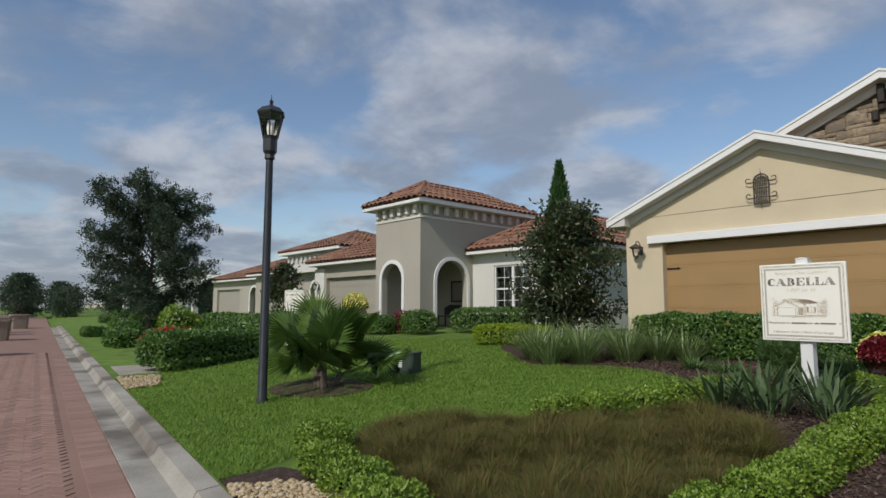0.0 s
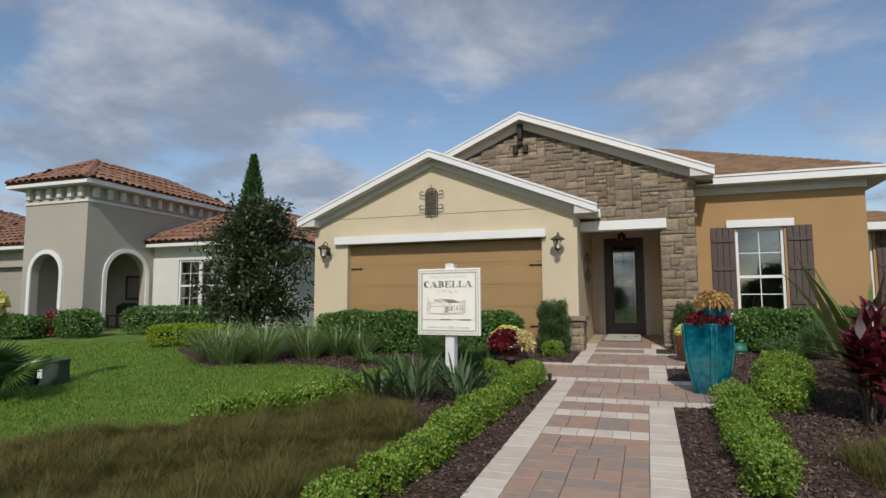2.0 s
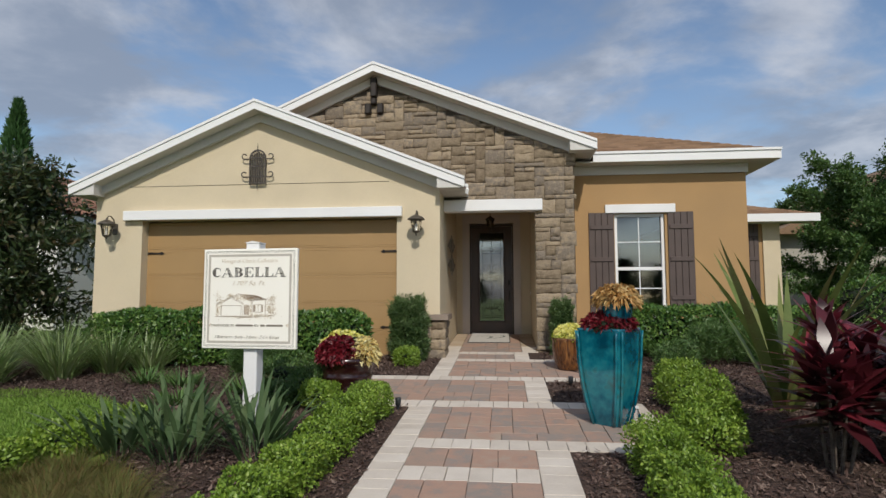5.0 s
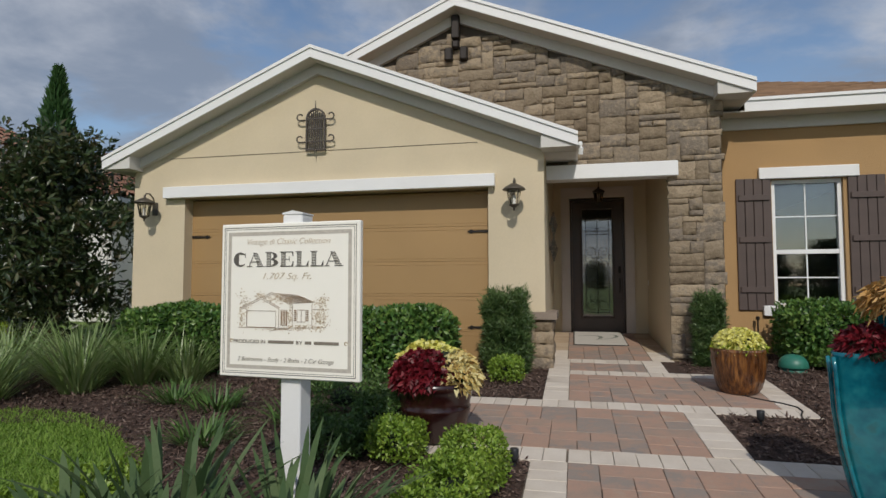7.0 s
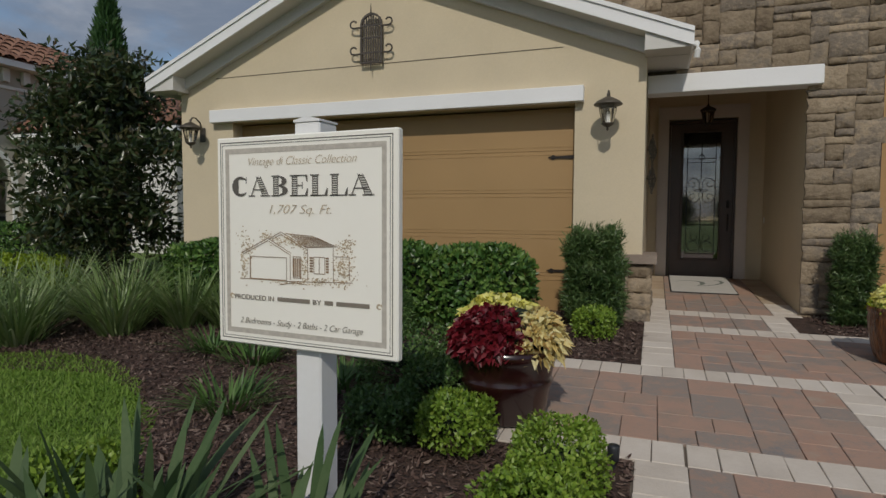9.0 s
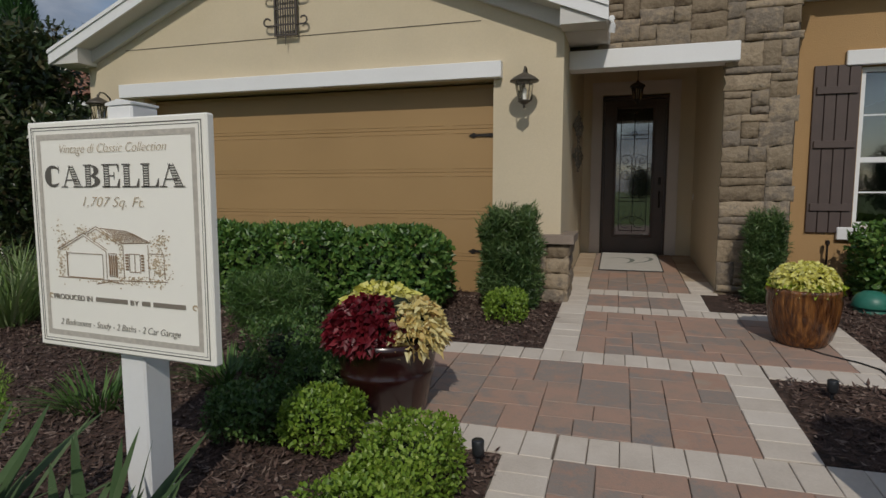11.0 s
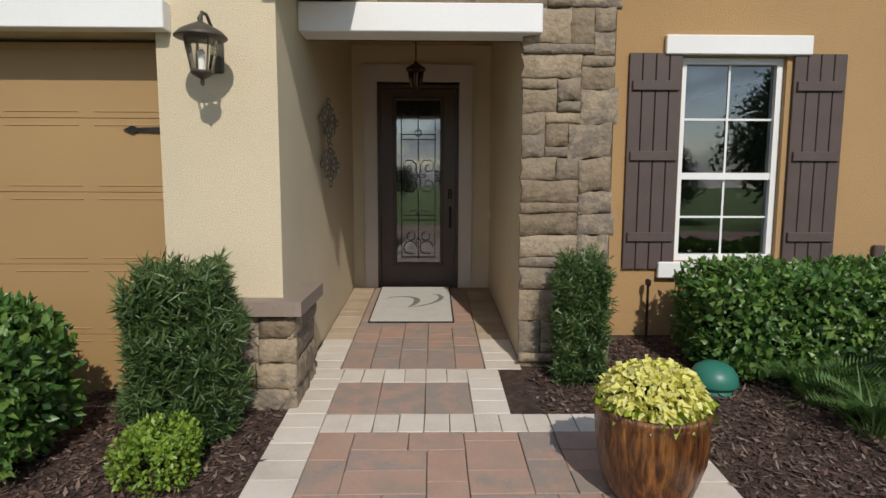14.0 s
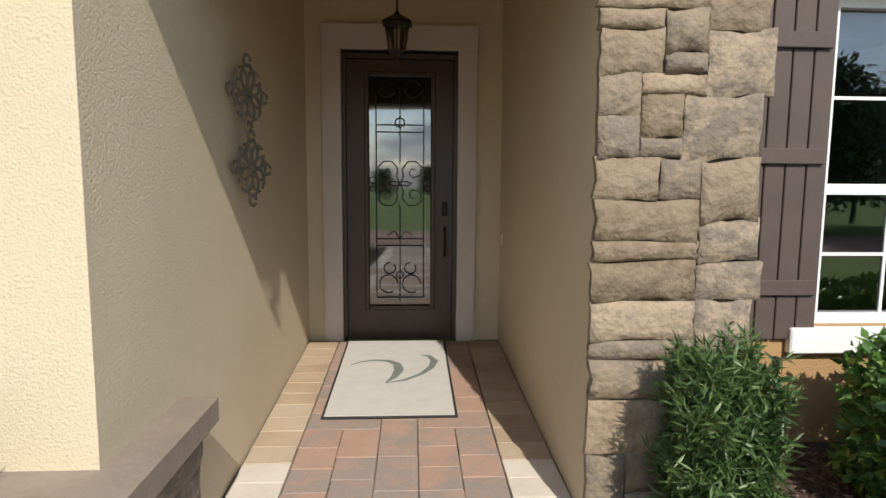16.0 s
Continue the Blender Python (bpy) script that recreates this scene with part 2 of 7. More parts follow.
MAROON_GLAZE = material("maroon_glaze", [(0.014, 0.004, 0.004), (0.028, 0.007, 0.006)], 0.24, 3, 20, 0.08, coat=0.3, bump_scale=9)
AMBER_GLAZE = material("amber_glaze", [(0.035, 0.011, 0.004), (0.12, 0.042, 0.01), (0.30, 0.125, 0.03)], 0.3, 32, 80, 0.9, coat=0.4, bump_scale=55, bump_dist=0.03, stretch=0.14)
GREEN_PLASTIC = material("green_plastic", around((0.030, 0.17, 0.12), 0.1), 0.45, 5, 40, 0.05)
BOX_GREEN = material("box_green", around((0.045, 0.065, 0.048), 0.1), 0.55, 5, 40, 0.1)
SIGN_CREAM = material("sign_cream", around((0.93, 0.905, 0.82), 0.012), 0.45, 2, 30, 0.0)
INK = material("ink", around((0.11, 0.10, 0.085), 0.1), 0.7, 20, 60, 0.0)
INK_SOFT = material("ink_soft", around((0.22, 0.19, 0.15), 0.1), 0.7, 20, 60, 0.0)
INK_TAN = material("ink_tan", around((0.48, 0.38, 0.25), 0.2), 0.7, 20, 60, 0.0)
INK_BROWN = material("ink_brown", around((0.27, 0.175, 0.10), 0.25), 0.7, 20, 60, 0.0)
BORDER_GREY = material("sign_border", around((0.50, 0.46, 0.40), 0.15), 0.6, 40, 90, 0.0)
MAT_WEAVE = material("doormat", around((0.52, 0.50, 0.46), 0.06), 0.95, 10, 150, 0.5, bump_scale=260, bump_dist=0.004)
MAT_EDGE = material("doormat_edge", around((0.02, 0.02, 0.02), 0.2), 0.8, 10, 80, 0.2)
MAT_MOTIF = material("doormat_motif", around((0.17, 0.19, 0.165), 0.1), 0.95, 10, 150, 0.4, bump_scale=260)
RUBBER = material("rubber", around((0.014, 0.014, 0.014), 0.2), 0.6, 10, 60, 0.1)
FLOOR_IN = material("room_floor", around((0.10, 0.08, 0.06), 0.1), 0.6, 3, 40, 0.05)
CURTAIN = material("curtain", around((0.55, 0.53, 0.48), 0.08), 0.9, 6, 50, 0.1)


def glass(name, tint=(1, 1, 1), rough=0.0, frost=0.0, ior=1.5):
    m = bpy.data.materials.new(name)
    m.use_nodes = True
    n, l = m.node_tree.nodes, m.node_tree.links
    b = n["Principled BSDF"]
    b.inputs["Base Color"].default_value = (*tint, 1)
    b.inputs["Roughness"].default_value = rough
    b.inputs["IOR"].default_value = ior
    b.inputs["Transmission Weight"].default_value = 1 - frost
    t = n.new("ShaderNodeTexNoise")
    t.inputs["Scale"].default_value = 3.0
    g = n.new("ShaderNodeNewGeometry")
    l.new(g.outputs["Position"], t.inputs["Vector"])
    bn = n.new("ShaderNodeBump")
    bn.inputs["Strength"].default_value, bn.inputs["Distance"].default_value = 0.04, 0.01
    l.new(t.outputs["Fac"], bn.inputs["Height"])
    l.new(bn.outputs[0], b.inputs["Normal"])
    return m


PANE = glass("window_glass", (0.45, 0.50, 0.50), ior=2.1)
LANTERN_GLASS = glass("lantern_glass", (0.85, 0.85, 0.80), 0.12)
DOOR_GLASS = glass("door_glass", (0.42, 0.46, 0.46), 0.03, ior=2.4)
BOTTLE = glass("bottle_plastic", (0.9, 0.93, 0.97), 0.05)

# ---- helpers ----


def g(y):
    """Height of the sloping front ground."""
    return 0.233 + 0.0507 * (min(y, 15.4) - 8.36)


def thing(name, label, category, at=(0, 0, 0), rz=0.0, kind="", group=""):
    ob = new(name)
    ob.matrix_world = pose(*at, 0, 0, rz)
    return tagged(ob, label, category, group, kind)


def mesh_ob(name, me, mat, parent=None, label="", smooth=False):
    if mat and not me.materials:
        me.materials.append(mat)
    ob = new(name, me)
    if parent is not None:
        ob.parent = parent
    if label:
        ob["label"] = label
    if smooth:
        me.polygons.foreach_set("use_smooth", [True] * len(me.polygons))
    return ob


def part(name, bm, mat, parent=None, label="", smooth=False):
    me = bpy.data.meshes.new(name)
    bm.normal_update()
    bm.to_mesh(me)
    bm.free()
    return mesh_ob(name, me, mat, parent, label, smooth)


def add_box(bm, x0, x1, y0, y1, z0, z1, bev=0.0, m=None):
    r = bmesh.ops.create_cube(bm, size=1, matrix=Matrix.Translation(((x0 + x1) / 2, (y0 + y1) / 2, (z0 + z1) / 2)) @ Matrix.Diagonal((x1 - x0, y1 - y0, z1 - z0, 1)))
    vs = r["verts"]
    if bev:
        es = list({e for v in vs for e in v.link_edges})
        r = bmesh.ops.bevel(bm, geom=es, offset=bev, segments=1, affect="EDGES")
        vs = list({v for f in r["faces"] for v in f.verts} | {v for v in vs if v.is_valid})
    if m is not None:
        bmesh.ops.transform(bm, matrix=m, verts=[v for v in vs if v.is_valid])
    return bm


def box(x0, x1, y0, y1, z0, z1, bev=0.0):
    return add_box(bmesh.new(), x0, x1, y0, y1, z0, z1, bev)


def prism(points, d0, d1, axis="y"):
    """A polygon of (a, z) pairs, pushed from d0 to d1 along y (or of (b, z) along x; or (x, y) along z)."""
    bm = bmesh.new()
    put = {"y": lambda a, b, d: (a, d, b), "x": lambda a, b, d: (d, a, b), "z": lambda a, b, d: (a, b, d)}[axis]
    lo = [bm.verts.new(put(a, b, d0)) for a, b in points]
    hi = [bm.verts.new(put(a, b, d1)) for a, b in points]
    n = len(points)
    bm.faces.new(lo)
    bm.faces.new(hi[::-1])
    for i in range(n):
        bm.faces.new((lo[i], hi[i], hi[(i + 1) % n], lo[(i + 1) % n]))
    bmesh.ops.recalc_face_normals(bm, faces=bm.faces)
    return bm


def holed(outer, holes, d0, d1, axis="y"):
    """A wall with openings: an outline with holes, pushed from d0 to d1."""
    bm = bmesh.new()
    put = {"y": lambda a, b, d: (a, d, b), "x": lambda a, b, d: (d, a, b)}[axis]
    edges = []
    for loop in (outer, *holes):
        vs = [bm.verts.new(put(a, b, d0)) for a, b in loop]
        edges += [bm.edges.new((vs[i], vs[(i + 1) % len(vs)])) for i in range(len(vs))]
    bmesh.ops.triangle_fill(bm, use_beauty=True, use_dissolve=False, edges=edges)
    r = bmesh.ops.extrude_face_region(bm, geom=bm.faces[:])
    off = Vector(put(0, 0, d1)) - Vector(put(0, 0, d0))
    bmesh.ops.translate(bm, vec=off, verts=[v for v in r["geom"] if isinstance(v, bmesh.types.BMVert)])
    bmesh.ops.recalc_face_normals(bm, faces=bm.faces)
    return bm


def rect(a0, a1, b0, b1):
    return [(a0, b0), (a1, b0), (a1, b1), (a0, b1)]


def arch(a0, a1, b0, spring, n=14):
    """An opening with a round head."""
    c, r = (a0 + a1) / 2, (a1 - a0) / 2
    return [(a0, b0), (a1, b0)] + [(c + r * math.cos(math.pi * i / n), spring + r * math.sin(math.pi * i / n)) for i in range(n + 1)]


def lathe(profile, seg=24, bm=None, at=(0, 0, 0), square=0.0, caps=True):
    """Turned shape from (radius, z) pairs; square > 0 turns it towards a rounded square."""
    bm = bm or bmesh.new()
    rings = []
    for r, z in profile:
        ring = []
        for i in range(seg):
            a = 2 * math.pi * (i + 0.5) / seg
            k = 1.0
            if square:
                p = 2 + square
                k = 1 / (abs(math.cos(a)) ** p + abs(math.sin(a)) ** p) ** (1 / p)
            ring.append(bm.verts.new((at[0] + r * k * math.cos(a), at[1] + r * k * math.sin(a), at[2] + z)))
        rings.append(ring)
    for a, b in zip(rings, rings[1:]):
        for i in range(seg):
            bm.faces.new((a[i], a[(i + 1) % seg], b[(i + 1) % seg], b[i]))
    if caps:
        bm.faces.new(rings[0][::-1])
        bm.faces.new(rings[-1])
    return bm


def tube(points, r, seg=6, bm=None, taper=1.0, cyclic=False):
    """A bent rod through the points."""
    bm = bm or bmesh.new()
    pts = [Vector(p) for p in points]
    n = len(pts)
    rings = []
    up = Vector((0.13, 0.31, 0.94))
    for i, p in enumerate(pts):
        if cyclic:
            d = (pts[(i + 1) % n] - pts[i - 1]).normalized()
        else:
            d = (pts[min(i + 1, n - 1)] - pts[max(i - 1, 0)]).normalized()
        if abs(d.dot(up)) > 0.98:
            up = Vector((1, 0, 0))
        u = d.cross(up).normalized()
        v = d.cross(u)
        rr = r * (1 + (taper - 1) * i / max(1, n - 1))
        rings.append([bm.verts.new(p + rr * (math.cos(2 * math.pi * k / seg) * u + math.sin(2 * math.pi * k / seg) * v)) for k in range(seg)])
    pairs = list(zip(rings, rings[1:])) + ([(rings[-1], rings[0])] if cyclic else [])
    for a, b in pairs:
        for k in range(seg):
            bm.faces.new((a[k], a[(k + 1) % seg], b[(k + 1) % seg], b[k]))
    if not cyclic:
        bm.faces.new(rings[0][::-1])
        bm.faces.new(rings[-1])
    bmesh.ops.recalc_face_normals(bm, faces=bm.faces)
    return bm


def mesh_np(name, V, F):
    me = bpy.data.meshes.new(name)
    V, F = np.asarray(V, np.float32), np.asarray(F, np.int32)
    me.vertices.add(len(V))
    me.vertices.foreach_set("co", V.ravel())
    me.loops.add(F.size)
    me.loops.foreach_set("vertex_index", F.ravel())
    me.polygons.add(len(F))
    me.polygons.foreach_set("loop_start", np.arange(0, F.size, F.shape[1], dtype=np.int32))
    me.update(calc_edges=True)
    return me


RNG = np.random.default_rng(7)


def unit(v):
    return v / (np.linalg.norm(v, axis=1, keepdims=True) + 1e-9)


def leaf_arrays(P, D, N, L, W, fold=0.18, droop=0.0):
    """Leaves: each a pointed blade folded along its midrib, four corners and two faces."""
    n = len(P)
    D = unit(D)
    S = unit(np.cross(D, N))
    U = np.cross(S, D)
    L, W = np.broadcast_to(np.reshape(L, (-1, 1)), (n, 1)), np.broadcast_to(np.reshape(W, (-1, 1)), (n, 1))
    tip = P + D * L
    tip[:, 2:3] -= droop * L
    mid = P + D * L * 0.45
    V = np.stack([P, mid + S * W / 2 + U * W * fold, tip, mid - S * W / 2 + U * W * fold], 1).reshape(-1, 3)
    k = np.arange(n)[:, None] * 4
    F = np.concatenate([k + [[0, 1, 2]], k + [[0, 2, 3]]])
    return V, F


def blade_arrays(P, D, L, W, bend, steps=2, paddle=False):
    """Blades of grass or straps: narrow strips that bend over towards D."""
    n = len(P)
    H = D.copy()
    H[:, 2] = 0
    H = unit(H)
    S = np.stack([-H[:, 1], H[:, 0], np.zeros(n)], 1)
    D = unit(D)
    L, W, bend = (np.broadcast_to(np.reshape(a, (-1, 1)), (n, 1)) for a in (L, W, bend))
    rows = []
    for i in range(steps + 1):
        f = i / steps
        c = P + D * L * f + H * bend * L * f * f
        c = c - np.array([[0, 0, 1.0]]) * bend * L * 0.55 * f * f
        w = W * (1 - f ** 1.6) * (0.75 + 0.5 * min(f * 2, 1))
        if paddle:
            w = W * max(0.16 * (1 - f), math.sin(math.pi * max(0.0, (f - 0.22) / 0.80)) ** 0.8 if f > 0.22 else 0.0)
        if i < steps:
            rows += [c - S * w / 2, c + S * w / 2]
        else:
            rows.append(c)
    V = np.stack(rows, 1)
    per = V.shape[1]
    k = np.arange(n)[:, None] * per
    F = []
    for i in range(steps - 1):
        a = 2 * i
        F += [k + [[a, a + 1, a + 3]], k + [[a, a + 3, a + 2]]]
    a = 2 * (steps - 1)
    F.append(k + [[a, a + 1, a + 2]])
    return V.reshape(-1, 3), np.concatenate(F)


def rand_dirs(n):
    return unit(RNG.normal(size=(n, 3)))


def lump(P, amount, freq):
    """Smooth bumps for a clipped or loose outline."""
    s = np.zeros(len(P))
    for k in range(5):
        w = RNG.normal(size=3) * freq * (1 + 0.6 * k)
        s += np.sin(P @ w + RNG.uniform(0, 6.28)) / (1 + 0.5 * k)
    return s[:, None] * amount / 2.2


def box_shell(n, sx, sy, sz, depth=0.12, round_=4.0):
    """Points near the skin of a rounded box that stands on z = 0, with outward normals."""
    area = np.array([sy * sz, sx * sz, sx * sy * 0.5])
    ax = RNG.choice(3, n, p=area / area.sum())
    d = RNG.uniform(-1, 1, (n, 3))
    s = np.where(RNG.uniform(0, 1, n) < 0.5, -1.0, 1.0)
    s[ax == 2] = 1.0
    d[np.arange(n), ax] = s
    p = d / (np.sum(np.abs(d) ** round_, 1) ** (1 / round_))[:, None]
    nrm = unit(np.sign(p) * np.abs(p) ** (round_ - 1) / np.array([[sx, sy, sz]]))
    q = p * np.array([[sx / 2, sy / 2, sz / 2]]) + np.array([[0, 0, sz / 2]])
    q = q - nrm * RNG.uniform(0, 1, (len(q), 1)) ** 1.5 * depth
    return q, nrm


def core_mesh(sx, sy, sz, shrink=0.1, round_=4.0):
    bm = bmesh.new()
    bmesh.ops.create_icosphere(bm, subdivisions=4, radius=1)
    for v in bm.verts:
        w = list(v.co)
        k = sum(abs(c) ** round_ for c in w) ** (1 / round_)
        f = 1 + 0.06 * noise.noise(v.co * 4)
        v.co = Vector((w[0] / k * (sx / 2 - shrink) * f, w[1] / k * (sy / 2 - shrink) * f, max(0.0, w[2] / k * (sz / 2 - shrink) * f + sz / 2)))
    return bm


def bush(name, label, at, size, mat, n, leaf=(0.05, 0.028), category="shrub", rz=0, wild=0.05, depth=0.12, up=0.25, round_=4.0, freq=5.0, group="", core=True):
    """A clipped or loose shrub: a solid core coloured as inner shade, and many single leaves."""
    sx, sy, sz = size
    ob = thing(name, label, category, at, rz, group=group)
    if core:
        part("core", core_mesh(sx, sy, sz, min(0.38 * min(size), depth + 0.06), round_), CORE, ob, "solid core coloured as the shade inside")
    P, N = box_shell(n, sx, sy, sz, depth, round_)
    P = P + N * lump(P, wild, freq)
    D = N * 0.55 + rand_dirs(len(P)) * 0.8 + np.array([[0, 0, up]])
    V, F = leaf_arrays(P, D, N + rand_dirs(len(P)) * 0.5, leaf[0] * RNG.uniform(0.6, 1.25, len(P)), leaf[1] * RNG.uniform(0.7, 1.2, len(P)))
    V[:, 2] = np.maximum(V[:, 2], 0.0)
    mesh_ob("foliage", mesh_np("foliage", V, F), mat, ob)
    return ob

# ---- ground, road and kerb ----


def kerb_y(x):
    return 0.74 - 0.131 * max(x, -70.0)


def kerb_z(x):
    return g(kerb_y(x))


def sheet(name, label, category, rows_of, xs, mat):
    """A strip of ground from rows of (y, z) at each x."""
    V, F = [], []
    rows = len(rows_of(xs[0]))
    for x in xs:
        V += [(x, y, z) for y, z in rows_of(x)]
    for i in range(len(xs) - 1):
        for j in range(rows - 1):
            a = i * rows + j
            F.append((a, a + rows, a + rows + 1, a + 1))
    return tagged(mesh_ob(name, mesh_np(name, V, F), mat), label, category, kind="structure")


XS = [-600, -250, -120, -70, -45, -30, -20, -12, -6, 0, 6, 12, 20, 40, 80, 250, 600]


def ground_rows(x):
    k, z = kerb_y(x), kerb_z(x)
    return [(-600, z - 0.16), (k - 8.6, z - 0.16), (k - 8.0, z - 0.17), (k - 0.02, z - 0.17), (k, z), (15.4, g(15.4)), (22, g(15.4)), (600, g(15.4))]


sheet("ground", "green mown grass ground of the street", "ground", ground_rows, XS, TURF)
sheet("road", "worn red brick paved street", "road", lambda x: [(kerb_y(x) - 8.0, kerb_z(x) - 0.10), (kerb_y(x) - 0.55, kerb_z(x) - 0.10)], XS, BRICK)


def kerb_rows(x):
    k, z = kerb_y(x), kerb_z(x)
    return [(k - 0.56, z - 0.12), (k - 0.55, z - 0.088), (k - 0.27, z - 0.100), (k - 0.22, z - 0.055), (k - 0.185, z + 0.008), (k, z + 0.02), (k + 0.01, z - 0.05)]


KERB_CONCRETE = CONCRETE.copy()
KERB_CONCRETE.name = "kerb_concrete"
kn, kl = KERB_CONCRETE.node_tree.nodes, KERB_CONCRETE.node_tree.links
k_base = kn["Principled BSDF"].inputs["Base Color"]
k_old = k_base.links[0].from_socket
k_noise = kn.new("ShaderNodeTexNoise")
k_noise.inputs["Scale"].default_value, k_noise.inputs["Detail"].default_value = 0.55, 6
kl.new([n for n in kn if n.bl_idname == "ShaderNodeNewGeometry"][0].outputs["Position"], k_noise.inputs["Vector"])
k_range = kn.new("ShaderNodeMapRange")
k_range.inputs["From Min"].default_value, k_range.inputs["From Max"].default_value = 0.52, 0.62
kl.new(k_noise.outputs["Fac"], k_range.inputs["Value"])
k_mix = kn.new("ShaderNodeMix")
k_mix.data_type = "RGBA"
k_mix.inputs["B"].default_value = (0.15, 0.13, 0.105, 1)
kl.new(k_range.outputs["Result"], k_mix.inputs["Factor"])
kl.new(k_old, k_mix.inputs["A"])
kl.new(k_mix.outputs["Result"], k_base)
kerb = thing("kerb", "pale stained concrete kerb with shallow gutter", "kerb", kind="structure")
for i in range(32):
    x0 = -44 + 1.8 * i
    V = [(x, y, z) for x in (x0 + 0.006, x0 + 1.794) for y, z in kerb_rows(x)]
    F = [(j, j + 7, j + 8, j + 1) for j in range(6)]
    me = mesh_np("kerb_stone", V, F)
    me.polygons.foreach_set("use_smooth", [False] * len(me.polygons))
    mesh_ob("kerb_stone", me, KERB_CONCRETE, kerb)
sheet("kerb_joint", "dark joint bed under the kerb", "kerb", lambda x: [(y, z - 0.012) for y, z in kerb_rows(x)], [-44, -20, 0, 13.6], MORTAR)


def bed(name, label, category, outline, mat, lift=0.012, thick=0.05):
    """A flat sheet laid on the sloping ground."""
    bm = bmesh.new()
    top = [bm.verts.new((x, y, g(y) + lift)) for x, y in outline]
    low = [bm.verts.new((x, y, g(y) - thick)) for x, y in outline]
    bm.faces.new(top)
    n = len(outline)
    for i in range(n):
        bm.faces.new((top[i], low[i], low[(i + 1) % n], top[(i + 1) % n]))
    bmesh.ops.recalc_face_normals(bm, faces=bm.faces)
    return tagged(part(name, bm, mat), label, category, kind="structure")


MULCH_L = [(-0.53, 1.6), (-0.53, 12.3), (-1.3, 12.3), (-7.3, 12.3), (-9.9, 13.2), (-11.2, 12.4), (-9.4, 10.2), (-6.9, 8.1), (-4.6, 8.6), (-3.5, 8.1), (-2.95, 7.4), (-2.6, 6.4), (-1.9, 5.0), (-1.9, 2.2)]
MULCH_R = [(1.04, 1.6), (2.6, 1.6), (4.2, 4.6), (9.5, 6.2), (10.5, 15.3), (1.8, 15.3), (0.89, 12.45), (0.89, 9.0)]
bed("mulch_bed", "dark brown bark mulch bed beside the walkway", "mulch", MULCH_L, MULCH)
bed("mulch_bed", "dark brown bark mulch bed under the shrubs", "mulch", MULCH_R, MULCH)

# ---- the house: walls, gables, roofs ----
GX0, GX1, GY = -6.82, -0.57, 11.79          # garage block
SY, SX1 = 12.50, 1.76                         # stone front
WY, WX1 = 13.25, 4.98                         # window wall
DY = 15.20                                    # porch back wall
PORCH_X1 = 1.09


def struct(ob, label, category="wall"):
    return tagged(ob, label, category, kind="structure")


def gable_z(x, peak_x, peak_z, slope):
    west, east = slope
    return peak_z - (west * (peak_x - x) if x < peak_x else east * (x - peak_x))


GP, GZ, GS = -3.76, 4.83, (0.425, 0.398)      # garage gable: ridge line, top, slopes
SP, SZ, SS = -1.84, 5.70, (0.445, 0.394)      # stone gable
garage_front = [(GX0, -0.3), (GX1, -0.3), (GX1, gable_z(GX1, GP, GZ - 0.14, GS)), (GP, GZ - 0.14), (GX0, gable_z(GX0, GP, GZ - 0.14, GS))]
struct(part("wall_garage", holed(garage_front, [rect(-5.93, -1.31, -0.2, 2.79)], GY, GY + 0.34), STUCCO_CREAM), "cream stucco garage front with gable")
struct(part("wall_garage_side", box(GX1 - 0.2, GX1, GY + 0.34, 18, -0.3, 3.50), STUCCO_CREAM), "cream stucco side wall of the porch")
struct(part("wall_garage_west", box(GX0, GX0 + 0.2, GY + 0.34, 24, -0.3, 3.34), STUCCO_CREAM), "cream stucco outer garage wall")
struct(part("wall_garage_back", box(GX0 + 0.2, GX1 - 0.2, 17.8, 18, -0.3, 3.34), STUCCO_CREAM), "plain garage back wall")
stone_outline = [(-5.3, 3.0), (GX1 + 0.004, 3.0), (GX1 + 0.004, 2.98), (PORCH_X1 + 0.06, 2.98), (PORCH_X1 + 0.06, 0.0), (SX1, 0.0), (SX1, gable_z(SX1, SP, SZ - 0.14, SS)), (SP, SZ - 0.14), (-5.3, gable_z(-5.3, SP, SZ - 0.14, SS))]
wall_stone = struct(part("wall_stone", prism(stone_outline, SY, SY + 0.3), MORTAR), "stacked brown fieldstone gable wall and pillar")
struct(part("wall_porch_east", box(PORCH_X1, PORCH_X1 + 0.056, SY + 0.006, DY, 0.0, 3.6), STUCCO_CREAM), "cream stucco porch side wall")
struct(part("wall_stone_return", box(SX1 - 0.2, SX1 - 0.004, SY + 0.3, WY + 0.2, 0.0, 4.0), STUCCO_TAN), "tan stucco return wall beside the pillar")
WX_L, WX_R, WZ0, WZ1 = 2.58, 3.50, 1.18, 2.98
struct(part("wall_window", holed(rect(SX1 - 0.004, WX1, 0.0, 3.95), [rect(WX_L, WX_R, WZ0, WZ1)], WY, WY + 0.2), STUCCO_TAN), "tan stucco front wall with window")
struct(part("wall_east", box(WX1 - 0.2, WX1, WY + 0.2, 24, 0.0, 3.95), STUCCO_TAN), "tan stucco side wall")
struct(part("wall_porch_back", holed(rect(GX1, PORCH_X1, 0.3, 3.6), [rect(-0.28, 0.72, 0.5, 3.09)], DY, DY + 0.2), STUCCO_CREAM), "cream stucco porch back wall with the entrance")
struct(part("ceiling_porch", box(GX1, PORCH_X1, SY + 0.3, DY, 3.5, 3.56), STUCCO_TAN), "tan stucco porch ceiling", "ceiling")
struct(part("wall_back", box(GX0, WX1, 24, 24.2, 0, 4), STUCCO_TAN), "plain back wall of the house")
